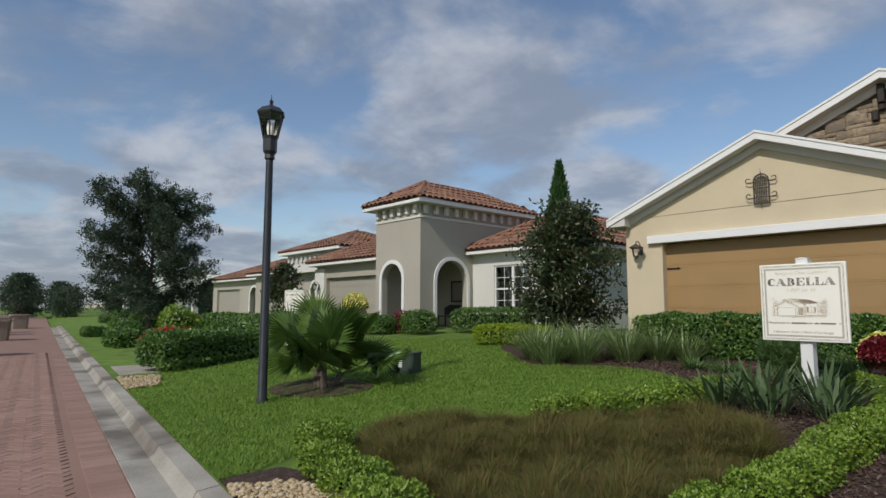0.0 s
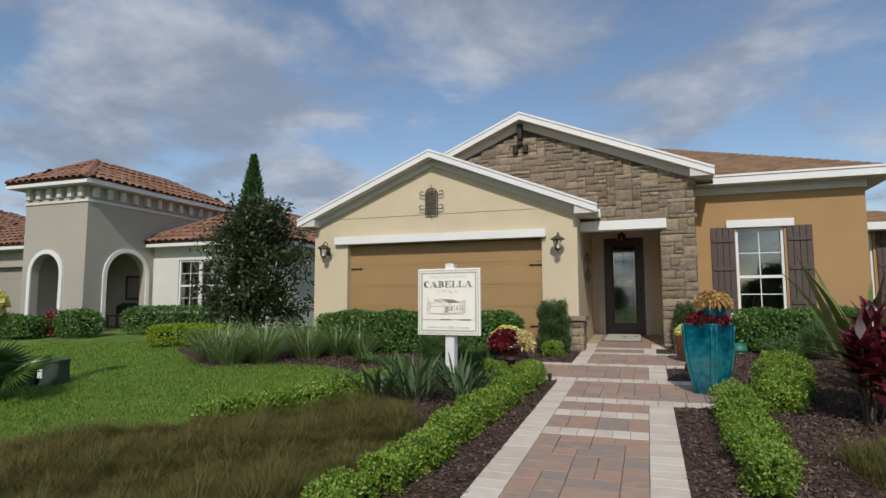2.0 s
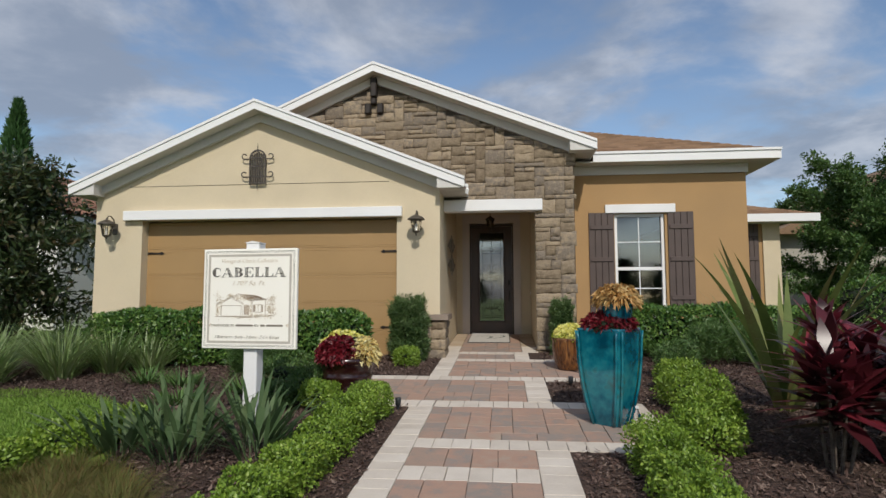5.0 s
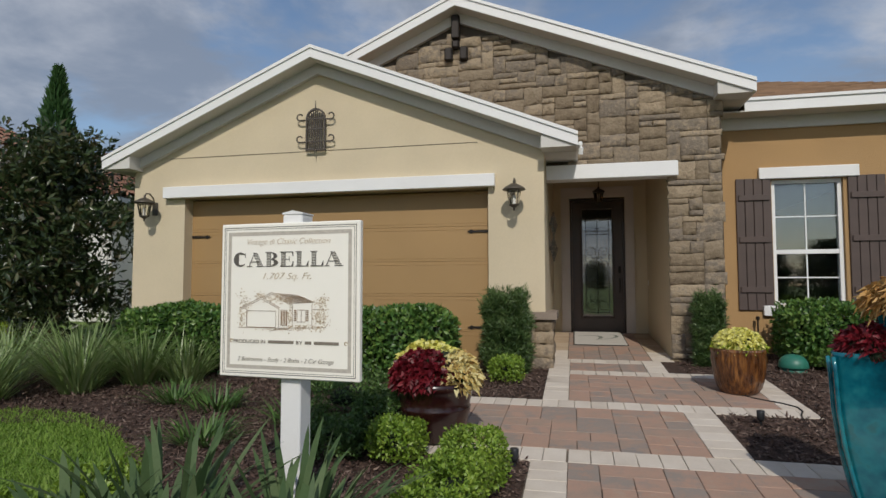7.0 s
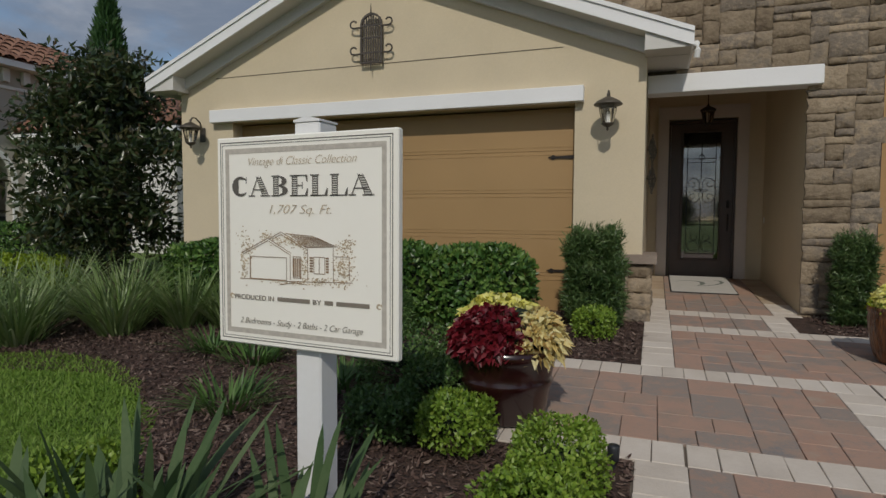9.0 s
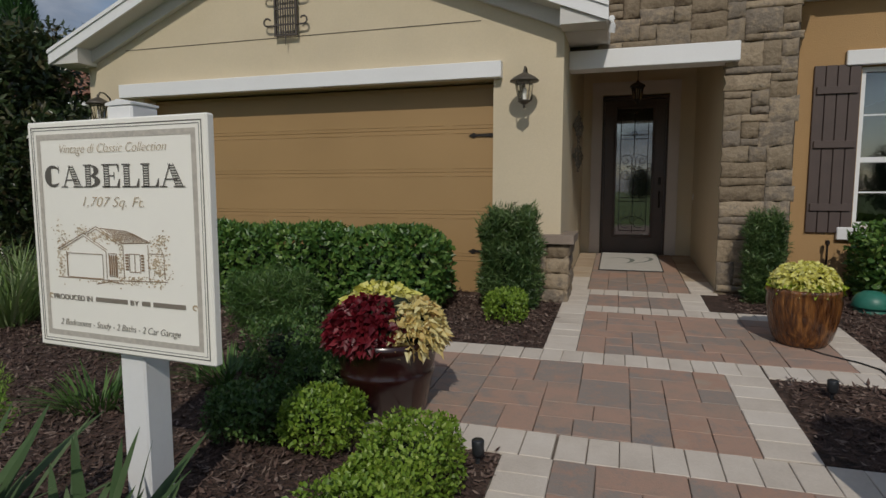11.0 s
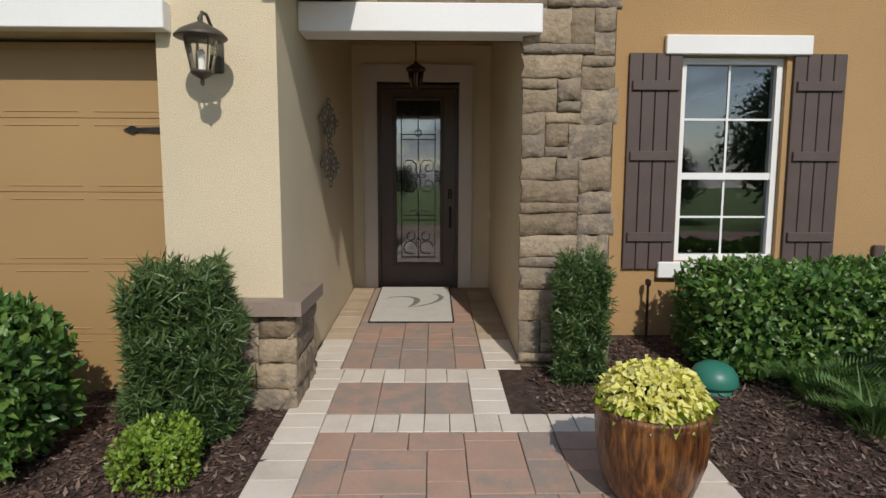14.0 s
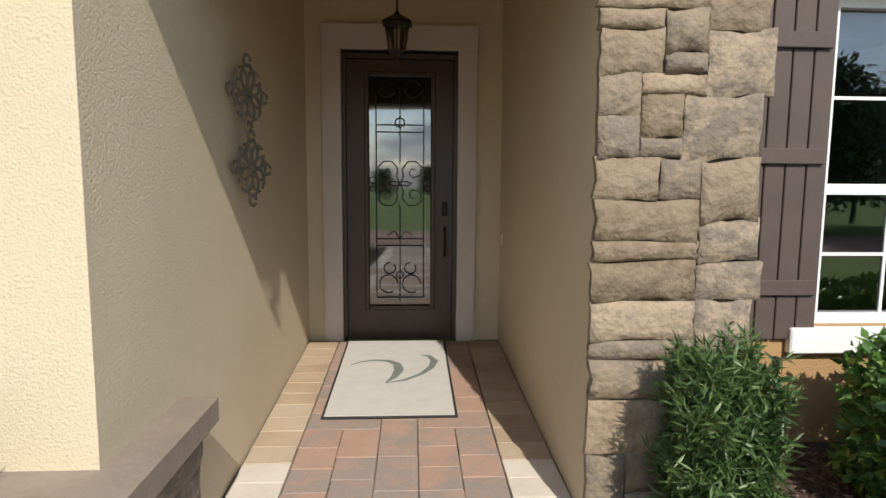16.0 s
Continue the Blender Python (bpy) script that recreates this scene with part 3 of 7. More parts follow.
struct(part("floor_inside", box(GX0 + 0.2, WX1 - 0.2, 15.4, 24, 0.3, 0.57), FLOOR_IN), "dark indoor floor", "floor")
struct(part("floor_study", box(1.8, WX1 - 0.2, 13.46, 15.4, 0.3, 0.57), FLOOR_IN), "dark indoor floor", "floor")
struct(part("ceiling_inside", box(GX1 + 0.01, WX1 - 0.2, 15.41, 24, 3.3, 3.36), SOFFIT), "plain indoor ceiling", "ceiling")
struct(part("ceiling_study", box(SX1, WX1 - 0.2, 13.46, 15.4, 3.3, 3.36), SOFFIT), "plain indoor ceiling", "ceiling")
struct(part("wall_study", box(SX1 - 0.2, SX1 - 0.05, 13.46, 24, 0.3, 3.3), STUCCO_TAN), "plain inner wall")


def gable_roof(name, label, peak_x, peak_z, slope, x0, x1, y0, y_west, y_east, fas=0.165):
    """A pitched roof with shingled slopes, white rake boards, soffits and gutter-side fascias."""
    ob = thing(name, label, "roof", kind="structure")
    z0, z1 = gable_z(x0, peak_x, peak_z, slope), gable_z(x1, peak_x, peak_z, slope)
    for xe, ze in ((x0, z0), (x1, z1)):
        y1 = y_east if xe > peak_x else y_west
        part("slope", prism([(xe, ze), (peak_x, peak_z), (peak_x, peak_z - 0.05), (xe, ze - 0.05)], y0 + 0.025, y1), SHINGLE, ob, "brown asphalt shingle slope")
        part("drip_edge", prism([(xe, ze + 0.012), (peak_x, peak_z + 0.012), (peak_x, peak_z - 0.035), (xe, ze - 0.035)], y0 - 0.018, y0 + 0.05), TRIM_WHITE, ob, "thin white drip edge")
        part("rake_board", prism([(xe, ze - 0.037), (peak_x, peak_z - 0.037), (peak_x, peak_z - fas), (xe, ze - fas)], y0, y0 + 0.024), TRIM_WHITE, ob, "white rake board")
        part("soffit", prism([(xe, ze - fas + 0.02), (peak_x, peak_z - fas + 0.02), (peak_x, peak_z - fas), (xe, ze - fas)], y0 + 0.025, y0 + 0.34), SOFFIT, ob, "grey boxed soffit")
        s = 1 if xe > peak_x else -1
        part("eave_board", box(min(xe, xe - s * 0.02), max(xe, xe - s * 0.02), y0 + 0.026, y1, ze - fas, ze - 0.052), TRIM_WHITE, ob, "white eave fascia")
        part("eave_soffit", box(min(xe - s * 0.021, xe - s * 0.44), max(xe - s * 0.021, xe - s * 0.44), y0 + 0.345, y1, ze - fas, ze - fas + 0.02), SOFFIT, ob, "grey eave soffit")
        wall_x = xe - s * 0.46
        part("eave_return", prism([(xe - s * 0.022, ze - fas), (wall_x, ze - fas), (wall_x, gable_z(wall_x, peak_x, peak_z, slope) - fas - 0.002), (xe - s * 0.022, gable_z(xe - s * 0.022, peak_x, peak_z, slope) - fas - 0.002)], y0 + 0.03, y0 + 0.33), SOFFIT, ob, "grey boxed eave return")
    return ob


gable_roof("roof_garage", "brown shingle garage gable roof with white boards", GP, GZ, GS, -7.14, -0.13, 11.47, 19, 12.49)
gable_roof("roof_stone", "brown shingle gable roof over the stone front", SP, SZ, SS, -5.9, 2.13, 12.18, 22, 22)


def frieze(name, px, pz, slope, x0, x1, y, h):
    bm = prism([(x0, gable_z(x0, px, pz, slope)), (px, pz), (x1, gable_z(x1, px, pz, slope)), (x1, gable_z(x1, px, pz, slope) - h), (px, pz - h), (x0, gable_z(x0, px, pz, slope) - h)], y - 0.07, y - 0.002)
    struct(part(name, bm, SOFFIT), "grey frieze board under the rake", "trim")


frieze("trim_frieze_garage", GP, GZ - 0.165, GS, GX0, GX1, GY, 0.15)
frieze("trim_frieze_stone", SP, SZ - 0.165, SS, -5.2, SX1 + 0.03, SY, 0.15)

# hip roof of the main part
EY, EX, EZ = 12.88, 5.44, 4.06
main_roof = thing("roof_main", "brown shingle hip roof of the house", "roof", kind="structure")


def slab(points, mat, parent, name="slope", label="", thick=0.06):
    bm = bmesh.new()
    a = [bm.verts.new(p) for p in points]
    b = [bm.verts.new((p[0], p[1], p[2] - thick)) for p in points]
    n = len(a)
    bm.faces.new(a)
    bm.faces.new(b[::-1])
    for i in range(n):
        bm.faces.new((a[i], b[i], b[(i + 1) % n], a[(i + 1) % n]))
    bmesh.ops.recalc_face_normals(bm, faces=bm.faces)
    return part(name, bm, mat, parent, label)


def shingle_tabs(parent, e0, e1, r0, r1):
    """Courses of single shingle tabs between an eave line and a ridge line."""
    e0, e1, r0, r1 = (np.array(p, float) for p in (e0, e1, r0, r1))
    along = (e1 - e0) / np.linalg.norm(e1 - e0)
    length = np.linalg.norm(e1 - e0)
    up = (r0 + r1) / 2 - (e0 + e1) / 2
    up = up - along * up.dot(along)
    rise = np.linalg.norm(up)
    up /= rise
    nrm = np.cross(along, up)
    nrm *= 1 if nrm[2] > 0 else -1
    lo1, hi1 = (r0 - e0).dot(along), (r1 - e0).dot(along)
    V, F = [], []
    for j in range(int(rise / 0.15)):
        v, f = j * 0.15, (j * 0.15 + 0.07) / rise
        lo, hi = lo1 * f, length + (hi1 - length) * f
        u = lo - (j % 3) * 0.1
        while u < hi:
            w = 0.31
            a, b = max(u, lo), min(u + w - 0.008, hi)
            if b - a > 0.02:
                k = len(V)
                for q, s, h in ((a, v, 0.014), (b, v, 0.014), (b, v + 0.16, 0.004), (a, v + 0.16, 0.004)):
                    V.append(e0 + along * q + up * s + nrm * h)
                V += [e0 + along * a + up * v - nrm * 0.01, e0 + along * b + up * v - nrm * 0.01]
                F += [(k, k + 1, k + 2, k + 3), (k + 4, k + 5, k + 1, k)]
            u += w
    ob = mesh_ob("shingles", mesh_np("shingles", V, F), SHINGLE_TAB, parent, "brown asphalt shingle courses")
    ob["kind"] = "stuff"


RD = 5.6
slab([(2.10, EY, EZ), (EX, EY, EZ), (EX - RD, EY + RD, EZ + 0.42 * RD), (-2.5, EY + RD, EZ + 0.42 * RD)], SHINGLE, main_roof, label="front shingle slope")
slab([(EX, EY, EZ), (EX, 24.6, EZ), (EX - RD, 24.6, EZ + 0.42 * RD), (EX - RD, EY + RD, EZ + 0.42 * RD)], SHINGLE, main_roof, label="side shingle slope")
slab([(-7.4, 24.6, EZ), (-2.5, EY + RD, EZ + 0.42 * RD), (EX - RD, EY + RD, EZ + 0.42 * RD), (EX - RD, 24.6, EZ + 0.36 * RD)], SHINGLE, main_roof, label="rear shingle slope")
shingle_tabs(main_roof, (2.10, EY, EZ), (EX, EY, EZ), (-2.5, EY + RD, EZ + 0.42 * RD), (EX - RD, EY + RD, EZ + 0.42 * RD))
part("fascia", box(2.16, EX, EY - 0.022, EY, EZ - 0.17, EZ + 0.01), TRIM_WHITE, main_roof, "white fascia board")
part("gutter_lip", box(2.16, EX + 0.02, EY - 0.045, EY - 0.023, EZ - 0.02, EZ + 0.022), TRIM_WHITE, main_roof, "white drip edge")
part("side_fascia", box(EX, EX + 0.022, EY, 24.6, EZ - 0.17, EZ + 0.01), TRIM_WHITE, main_roof, "white fascia board")
part("soffit", box(SX1 + 0.02, EX, EY, WY, EZ - 0.17, EZ - 0.15), SOFFIT, main_roof, "grey soffit")
part("side_soffit", box(WX1, EX, WY, 24.6, EZ - 0.17, EZ - 0.15), SOFFIT, main_roof, "grey soffit")
struct(part("trim_frieze_window", box(SX1 + 0.01, WX1 + 0.03, WY - 0.05, WY - 0.002, 3.72, EZ - 0.171), SOFFIT), "grey frieze board under the eave", "trim")

# rear wing seen past the corner
struct(part("wall_rear_wing", holed(rect(WX1 - 0.05, 7.36, 0.0, 3.5), [rect(5.6, 6.33, 1.4, 3.2)], 17.4, 17.6), STUCCO_TAN), "tan stucco rear wing wall")
struct(part("wall_rear_corner", box(6.96, 7.37, 17.36, 17.398, 0.0, 3.4), STUCCO_CREAM), "cream stucco corner of the rear wing")
rear_roof = thing("roof_rear", "brown shingle roof of the rear wing", "roof", kind="structure")
slab([(5.0, 16.9, 3.42), (8.1, 16.9, 3.42), (6.9, 19.0, 4.0), (5.0, 19.0, 4.0)], SHINGLE, rear_roof, label="shingle slope")
slab([(8.1, 16.9, 3.42), (8.1, 22.0, 3.42), (6.9, 22.0, 4.0), (6.9, 19.0, 4.0)], SHINGLE, rear_roof, label="shingle slope")
shingle_tabs(rear_roof, (5.45, 16.9, 3.42), (8.1, 16.9, 3.42), (5.45, 19.0, 4.0), (6.9, 19.0, 4.0))
part("fascia", box(WX1 + 0.47, 8.1, 16.87, 16.898, 3.24, 3.43), TRIM_WHITE, rear_roof, "white fascia board")
part("soffit", box(WX1 + 0.47, 8.1, 16.9, 17.4, 3.24, 3.26), SOFFIT, rear_roof, "grey soffit")

# trims
struct(part("trim_garage", box(-6.24, -1.21, GY - 0.11, GY - 0.002, 2.785, 2.955, 0.006), TRIM_WHITE), "white header board over the garage door", "trim")
struct(part("trim_porch", box(GX1 + 0.002, 1.19, SY - 0.12, SY + 0.14, 2.95, 3.155, 0.008), TRIM_WHITE), "white header board over the porch", "trim")
struct(part("trim_joint", box(-6.2, -1.45, GY - 0.004, GY - 0.001, 3.40, 3.408), MORTAR), "thin dark joint line across the gable", "trim")

# ---- things on the house ----


def garage_door(x0, x1, y, z0, z1, n, cols, mat, label, straps=True):
    ob = thing("garage_door", label, "garage door", kind="structure")
    h = (z1 - z0) / n
    for i in range(n):
        a = z0 + i * h
        bm = box(x0, x1, y, y + 0.05, a + 0.0012, a + h - 0.0012, 0.003)
        w = (x1 - x0) / cols
        for c in range(cols):
            xa, xb = x0 + c * w + 0.05, x0 + (c + 1) * w - 0.05
            for za, zb in ((a + 0.040, a + 0.049), (a + h - 0.049, a + h - 0.040)):
                add_box(bm, xa, xb, y - 0.0045, y + 0.002, za, zb, 0.002)
        part("panel_section", bm, mat, ob)
    if straps:
        for zz in (z0 + 0.55, z0 + 1.86):
            for xx, s in ((x0 + 0.02, 1), (x1 - 0.02, -1)):
                bm = prism([(xx, zz - 0.02), (xx + s * 0.23, zz - 0.013), (xx + s * 0.26, zz - 0.028), (xx + s * 0.32, zz), (xx + s * 0.26, zz + 0.028), (xx + s * 0.23, zz + 0.013), (xx, zz + 0.02)], y - 0.016, y - 0.006)
                part("strap_hinge", bm, IRON, ob, "dark iron strap hinge")
    return ob


struct(part("garage_jamb", holed(rect(-5.99, -1.25, -0.1, 2.85), [rect(-5.84, -1.38, -0.2 + 0.12, 2.74)], GY + 0.345, GY + 0.38), GARAGE_PAINT), "tan garage door frame", "door frame")
garage_door(-5.94, -1.29, GY + 0.19, g(12.1) - 0.07, 2.77, 5, 8, GARAGE_PAINT, "closed tan panelled garage door with iron straps")
struct(part("apron", box(-6.0, -1.25, GY - 0.05, GY + 0.3, g(11.8) - 0.2, g(11.8) + 0.01), CONCRETE), "concrete strip before the garage door", "floor")

# iron gable ornament
vent = thing("gable_ornament", "dark iron arched wall ornament with curled brackets", "ornament", (-3.78, GY - 0.05, 3.40))
part("arched_frame", holed(arch(-0.15, 0.15, 0.0, 0.46, 10), [arch(-0.128, 0.128, 0.022, 0.455, 10)], -0.03, 0.0), ORNAMENT, vent, "arched iron frame")
for zz in (0.12, 0.30, 0.45):
    part("cross_bar", box(-0.127, 0.127, -0.032, -0.02, zz, zz + 0.018), ORNAMENT, vent)
for xx in (-0.096, -0.064, -0.032, 0.0, 0.032, 0.064, 0.096):
    part("bar", tube([(xx, -0.024, 0.015), (xx, -0.024, 0.585 - abs(xx) * 0.6)], 0.0095), ORNAMENT, vent)
part("spike", tube([(0, -0.03, 0.58), (0, -0.03, 0.72)], 0.012, taper=0.2), ORNAMENT, vent)
part("spike", tube([(0, -0.03, 0.02), (0, -0.03, -0.11)], 0.012, taper=0.2), ORNAMENT, vent)
for zz in (0.12, 0.44):
    for s in (-1, 1):
        pts = [(s * 0.14, -0.03, zz)] + [(s * (0.24 + 0.045 * math.sin(a)), -0.03, zz + 0.045 - 0.045 * math.cos(a)) for a in [k * 0.7 for k in range(7)]]
        part("scroll", tube(pts, 0.011), ORNAMENT, vent)

# corbel at the top of the stone gable
corbel = thing("gable_corbel", "dark timber corbels under the stone gable peak", "bracket", (-1.87, SY - 0.05, 4.80))
part("post", box(-0.06, 0.06, -0.10, 0.05, 0.32, 0.68, 0.015), IRON, corbel)
part("knob", box(-0.17, -0.05, -0.08, 0.05, 0.0, 0.20, 0.02), IRON, corbel)
part("knob", box(0.06, 0.18, -0.08, 0.05, 0.0, 0.20, 0.02), IRON, corbel)
part("knob", box(-0.055, 0.055, -0.09, 0.05, 0.18, 0.30, 0.02), IRON, corbel)


def wall_lantern(at):
    ob = thing("wall_lantern", "bronze carriage lantern with clear glass on stucco wall", "lamp", at, group="garage lanterns")
    part("back_plate", box(-0.05, 0.05, 0.215, 0.24, -0.24, -0.04, 0.012), BRONZE, ob)
    arm = [(0, 0.22, -0.1), (0, 0.18, 0.02), (0, 0.10, 0.075), (0, 0.03, 0.07), (0, 0.0, 0.02)]
    part("arm", tube(arm, 0.011), BRONZE, ob)
    part("cap", lathe([(0.145, -0.085), (0.15, -0.075), (0.12, -0.045), (0.075, -0.02), (0.035, 0.0), (0.012, 0.012), (0.018, 0.028), (0.004, 0.05)], 20), BRONZE, ob, "flared bronze cap", True)
    part("glass", lathe([(0.058, -0.27), (0.088, -0.15), (0.094, -0.086)], 12, caps=False), LANTERN_GLASS, ob, "clear tapered glass").visible_shadow = False
    for k in range(4):
        a = math.pi / 4 + k * math.pi / 2
        part("rib", tube([(0.062 * math.cos(a), 0.062 * math.sin(a), -0.275), (0.098 * math.cos(a), 0.098 * math.sin(a), -0.08)], 0.006, 5), BRONZE, ob)
    part("base", lathe([(0.005, -0.35), (0.014, -0.335), (0.01, -0.315), (0.045, -0.295), (0.066, -0.28), (0.066, -0.268)], 16), BRONZE, ob, "", True)
    part("candle", lathe([(0.014, -0.268), (0.014, -0.16), (0.004, -0.14)], 8), TRIM_WHITE, ob, "white candle tube")
    return ob


lan = wall_lantern((-0.94, GY - 0.24, 2.78))
copy_thing(lan, pose(-6.44, GY - 0.24, 2.78))

# plinth under the garage corner
plinth = tagged(part("plinth", box(-1.29, GX1 + 0.06, GY - 0.07, 12.32, 0.1, 1.04), MORTAR), "fieldstone corner plinth with bevelled cap", "plinth", kind="structure")
part("cap", prism([(-1.31, GY - 0.16), (GX1 + 0.15, GY - 0.16), (GX1 + 0.15, 12.36), (GX1 - 0.02, 12.36), (GX1 - 0.02, GY + 0.02), (-1.31, GY + 0.02)], 1.04, 1.13, "z"), CAP_STONE, plinth, "brown cast cap stone")
bpy.data.objects["cap"].modifiers.new("bevel", "BEVEL").width = 0.028

# ---- entrance ----
door = thing("door_1", "dark brown entrance door with leaded glass panel", "door", (0.22, DY + 0.04, 0.56), kind="structure")
DW, DH = 0.455, 2.44
slab_bm = holed(rect(-DW, DW, 0.02, DH), [rect(-0.275, 0.275, 0.32, 2.31)], 0.0, 0.045)
part("leaf", slab_bm, DOOR_BROWN, door)
for a, b, c, d in ((-0.305, -0.265, 0.29, 2.34), (0.265, 0.305, 0.29, 2.34)):
    part("moulding", box(a, b, -0.018, -0.001, c, d, 0.008), DOOR_BROWN, door)
for c, d in ((0.29, 0.33), (2.30, 2.34)):
    part("moulding", box(-0.264, 0.264, -0.017, -0.001, c, d, 0.008), DOOR_BROWN, door)
part("glass_panel", box(-0.274, 0.274, 0.018, 0.028, 0.321, 2.309), DOOR_GLASS, door, "leaded clear glass").visible_shadow = False


def arc(cx, cz, r, a0, a1, n=14, y=0.0):
    return [(cx + r * math.cos(radians(a0 + (a1 - a0) * i / n)), y, cz + r * math.sin(radians(a0 + (a1 - a0) * i / n))) for i in range(n + 1)]


iron_lines = [[(-0.205, 0, 0.40), (-0.205, 0, 2.16)], [(0.205, 0, 0.40), (0.205, 0, 2.16)], [(0, 0, 0.36), (0, 0, 1.22)], [(0, 0, 1.58), (0, 0, 2.22)],
              [(-0.205, 0, 0.40), (0.205, 0, 0.40)], [(-0.205, 0, 0.92), (0.205, 0, 0.92)], [(-0.205, 0, 0.86), (0.205, 0, 0.86)], [(-0.205, 0, 1.90), (0.205, 0, 1.90)], [(-0.205, 0, 1.84), (0.205, 0, 1.84)]]
for sx in (-1, 1):
    for sz in (-1, 1):
        iron_lines.append([(sx * x, 0, 1.40 + sz * z) for x, z in ((0, 0), (0.03, 0.06), (0.02, 0.13), (0.07, 0.19), (0.14, 0.19), (0.19, 0.14), (0.17, 0.07), (0.11, 0.05), (0.08, 0.09), (0.10, 0.13), (0.13, 0.12))])
        iron_lines.append([(sx * x, 0, 1.40 + sz * z) for x, z in ((0.01, 0.01), (0.06, 0.02), (0.10, 0.0))])
    iron_lines.append(arc(sx * 0.235, 1.43, 0.028, 0, 360))
    iron_lines.append(arc(sx * 0.235, 1.36, 0.026, 0, 360))
    iron_lines.append(arc(sx * 0.10, 0.52, 0.08, 0, 300))
    iron_lines.append(arc(sx * 0.09, 0.66, 0.05, 90, 400))
    iron_lines.append([(0, 0, 0.92), (sx * 0.05, 0, 0.99), (sx * 0.11, 0, 0.95)])
    iron_lines.append(arc(sx * 0.11, 2.20, 0.07, 20, 340))
iron_lines.append(arc(0, 1.92, 0.04, 0, 360))
iron_lines.append(arc(0, 0.60, 0.03, 0, 360))
bm = bmesh.new()
for pts in iron_lines:
    tube([(x, 0.008, z) for x, y, z in pts], 0.0055, 5, bm)
part("ironwork", bm, IRON, door, "scrolled black iron caming")
part("lockset", box(0.365, 0.41, -0.03, -0.001, 1.12, 1.24, 0.01), IRON, door, "dark bronze deadbolt")
part("handle", tube([(0.39, -0.01, 1.02), (0.39, -0.05, 0.99), (0.39, -0.05, 0.80), (0.39, -0.01, 0.77)], 0.012, 8), IRON, door, "dark bronze pull handle")
part("jamb", box(-DW - 0.035, -DW - 0.004, -0.03, 0.06, 0.0, DH + 0.004), DOOR_BROWN, door)
part("jamb", box(DW + 0.004, DW + 0.035, -0.03, 0.06, 0.0, DH + 0.004), DOOR_BROWN, door)
part("head_jamb", box(-DW - 0.035, DW + 0.035, -0.03, 0.06, DH + 0.006, DH + 0.045), DOOR_BROWN, door)
part("threshold", box(-DW - 0.035, DW + 0.035, -0.09, 0.06, -0.02, 0.018, 0.006), CAP_STONE, door, "bronze threshold")
frame_bm = bmesh.new()
add_box(frame_bm, -0.43, -0.272, DY - 0.04, DY - 0.002, 0.56, 3.07)
add_box(frame_bm, 0.712, 0.87, DY - 0.04, DY - 0.002, 0.56, 3.07)
add_box(frame_bm, -0.43, 0.87, DY - 0.04, DY - 0.002, 3.071, 3.27)
struct(part("trim_door", frame_bm, DOOR_TRIM), "pale flat casing round the entrance door", "trim")
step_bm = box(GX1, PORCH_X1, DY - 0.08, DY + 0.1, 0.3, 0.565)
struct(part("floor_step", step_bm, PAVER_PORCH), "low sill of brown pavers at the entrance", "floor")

hang = thing("porch_lantern", "small black hanging lantern under the porch ceiling", "lamp", (0.22, 14.3, 2.84))
part("chain", tube([(0, 0, 0.27), (0, 0, 0.66)], 0.007), IRON, hang)
part("cap", lathe([(0.115, 0.2), (0.118, 0.212), (0.07, 0.245), (0.03, 0.265), (0.012, 0.29)], 6), IRON, hang)
part("glass", lathe([(0.06, 0.03), (0.088, 0.2)], 6, caps=False), LANTERN_GLASS, hang, "clear glass").visible_shadow = False
for k in range(6):
    a = (k + 0.5) * math.pi / 3
    part("rib", tube([(0.062 * math.cos(a), 0.062 * math.sin(a), 0.025), (0.092 * math.cos(a), 0.092 * math.sin(a), 0.205)], 0.007, 5), IRON, hang)
part("base", lathe([(0.004, -0.035), (0.02, -0.015), (0.05, 0.01), (0.068, 0.03)], 6), IRON, hang)
part("canopy", lathe([(0.06, 0.64), (0.06, 0.658)], 16), IRON, hang)


def medallion(at):
    ob = thing("wall_medallion", "round black wrought-iron scroll medallion on stucco wall", "wall ornament", at, group="porch medallions")
    for k in range(8):
        a = k * 45
        c, s = math.cos(radians(a)), math.sin(radians(a))
        part("scroll", tube([(0.02, 0.085 * c + p[0], 0.085 * s + p[2]) for p in arc(0, 0, 0.06, a, a + 330, 12)], 0.0085, 5), MEDAL, ob)
    for k in range(4):
        a = k * 90
        c, s = math.cos(radians(a)), math.sin(radians(a))
        part("ring", tube([(0.02, 0.165 * c + p[0], 0.165 * s + p[2]) for p in arc(0, 0, 0.03, 0, 330, 10)], 0.0075, 5), MEDAL, ob)
    part("boss", lathe([(0.03, -0.01), (0.012, 0.012)], 10, at=(0.018, 0, 0)), MEDAL, ob)
    part("hook", tube([(-0.075, 0, 0), (0.02, 0, 0)], 0.006), MEDAL, ob)
    return ob


med = medallion((GX1 + 0.06, 13.42, 2.40))
med.matrix_world = pose(GX1 + 0.05, 13.2, 2.40, 0, 0, -14)
copy_thing(med, pose(GX1 + 0.05, 13.24, 2.03, 0, 0, -14))
bell = thing("door_bell", "small white door bell on tan wall", "door bell", (PORCH_X1 - 0.012, 14.95, 1.50))
part("button", box(-0.012, 0.0, -0.02, 0.02, -0.045, 0.045, 0.005), TRIM_WHITE, bell)

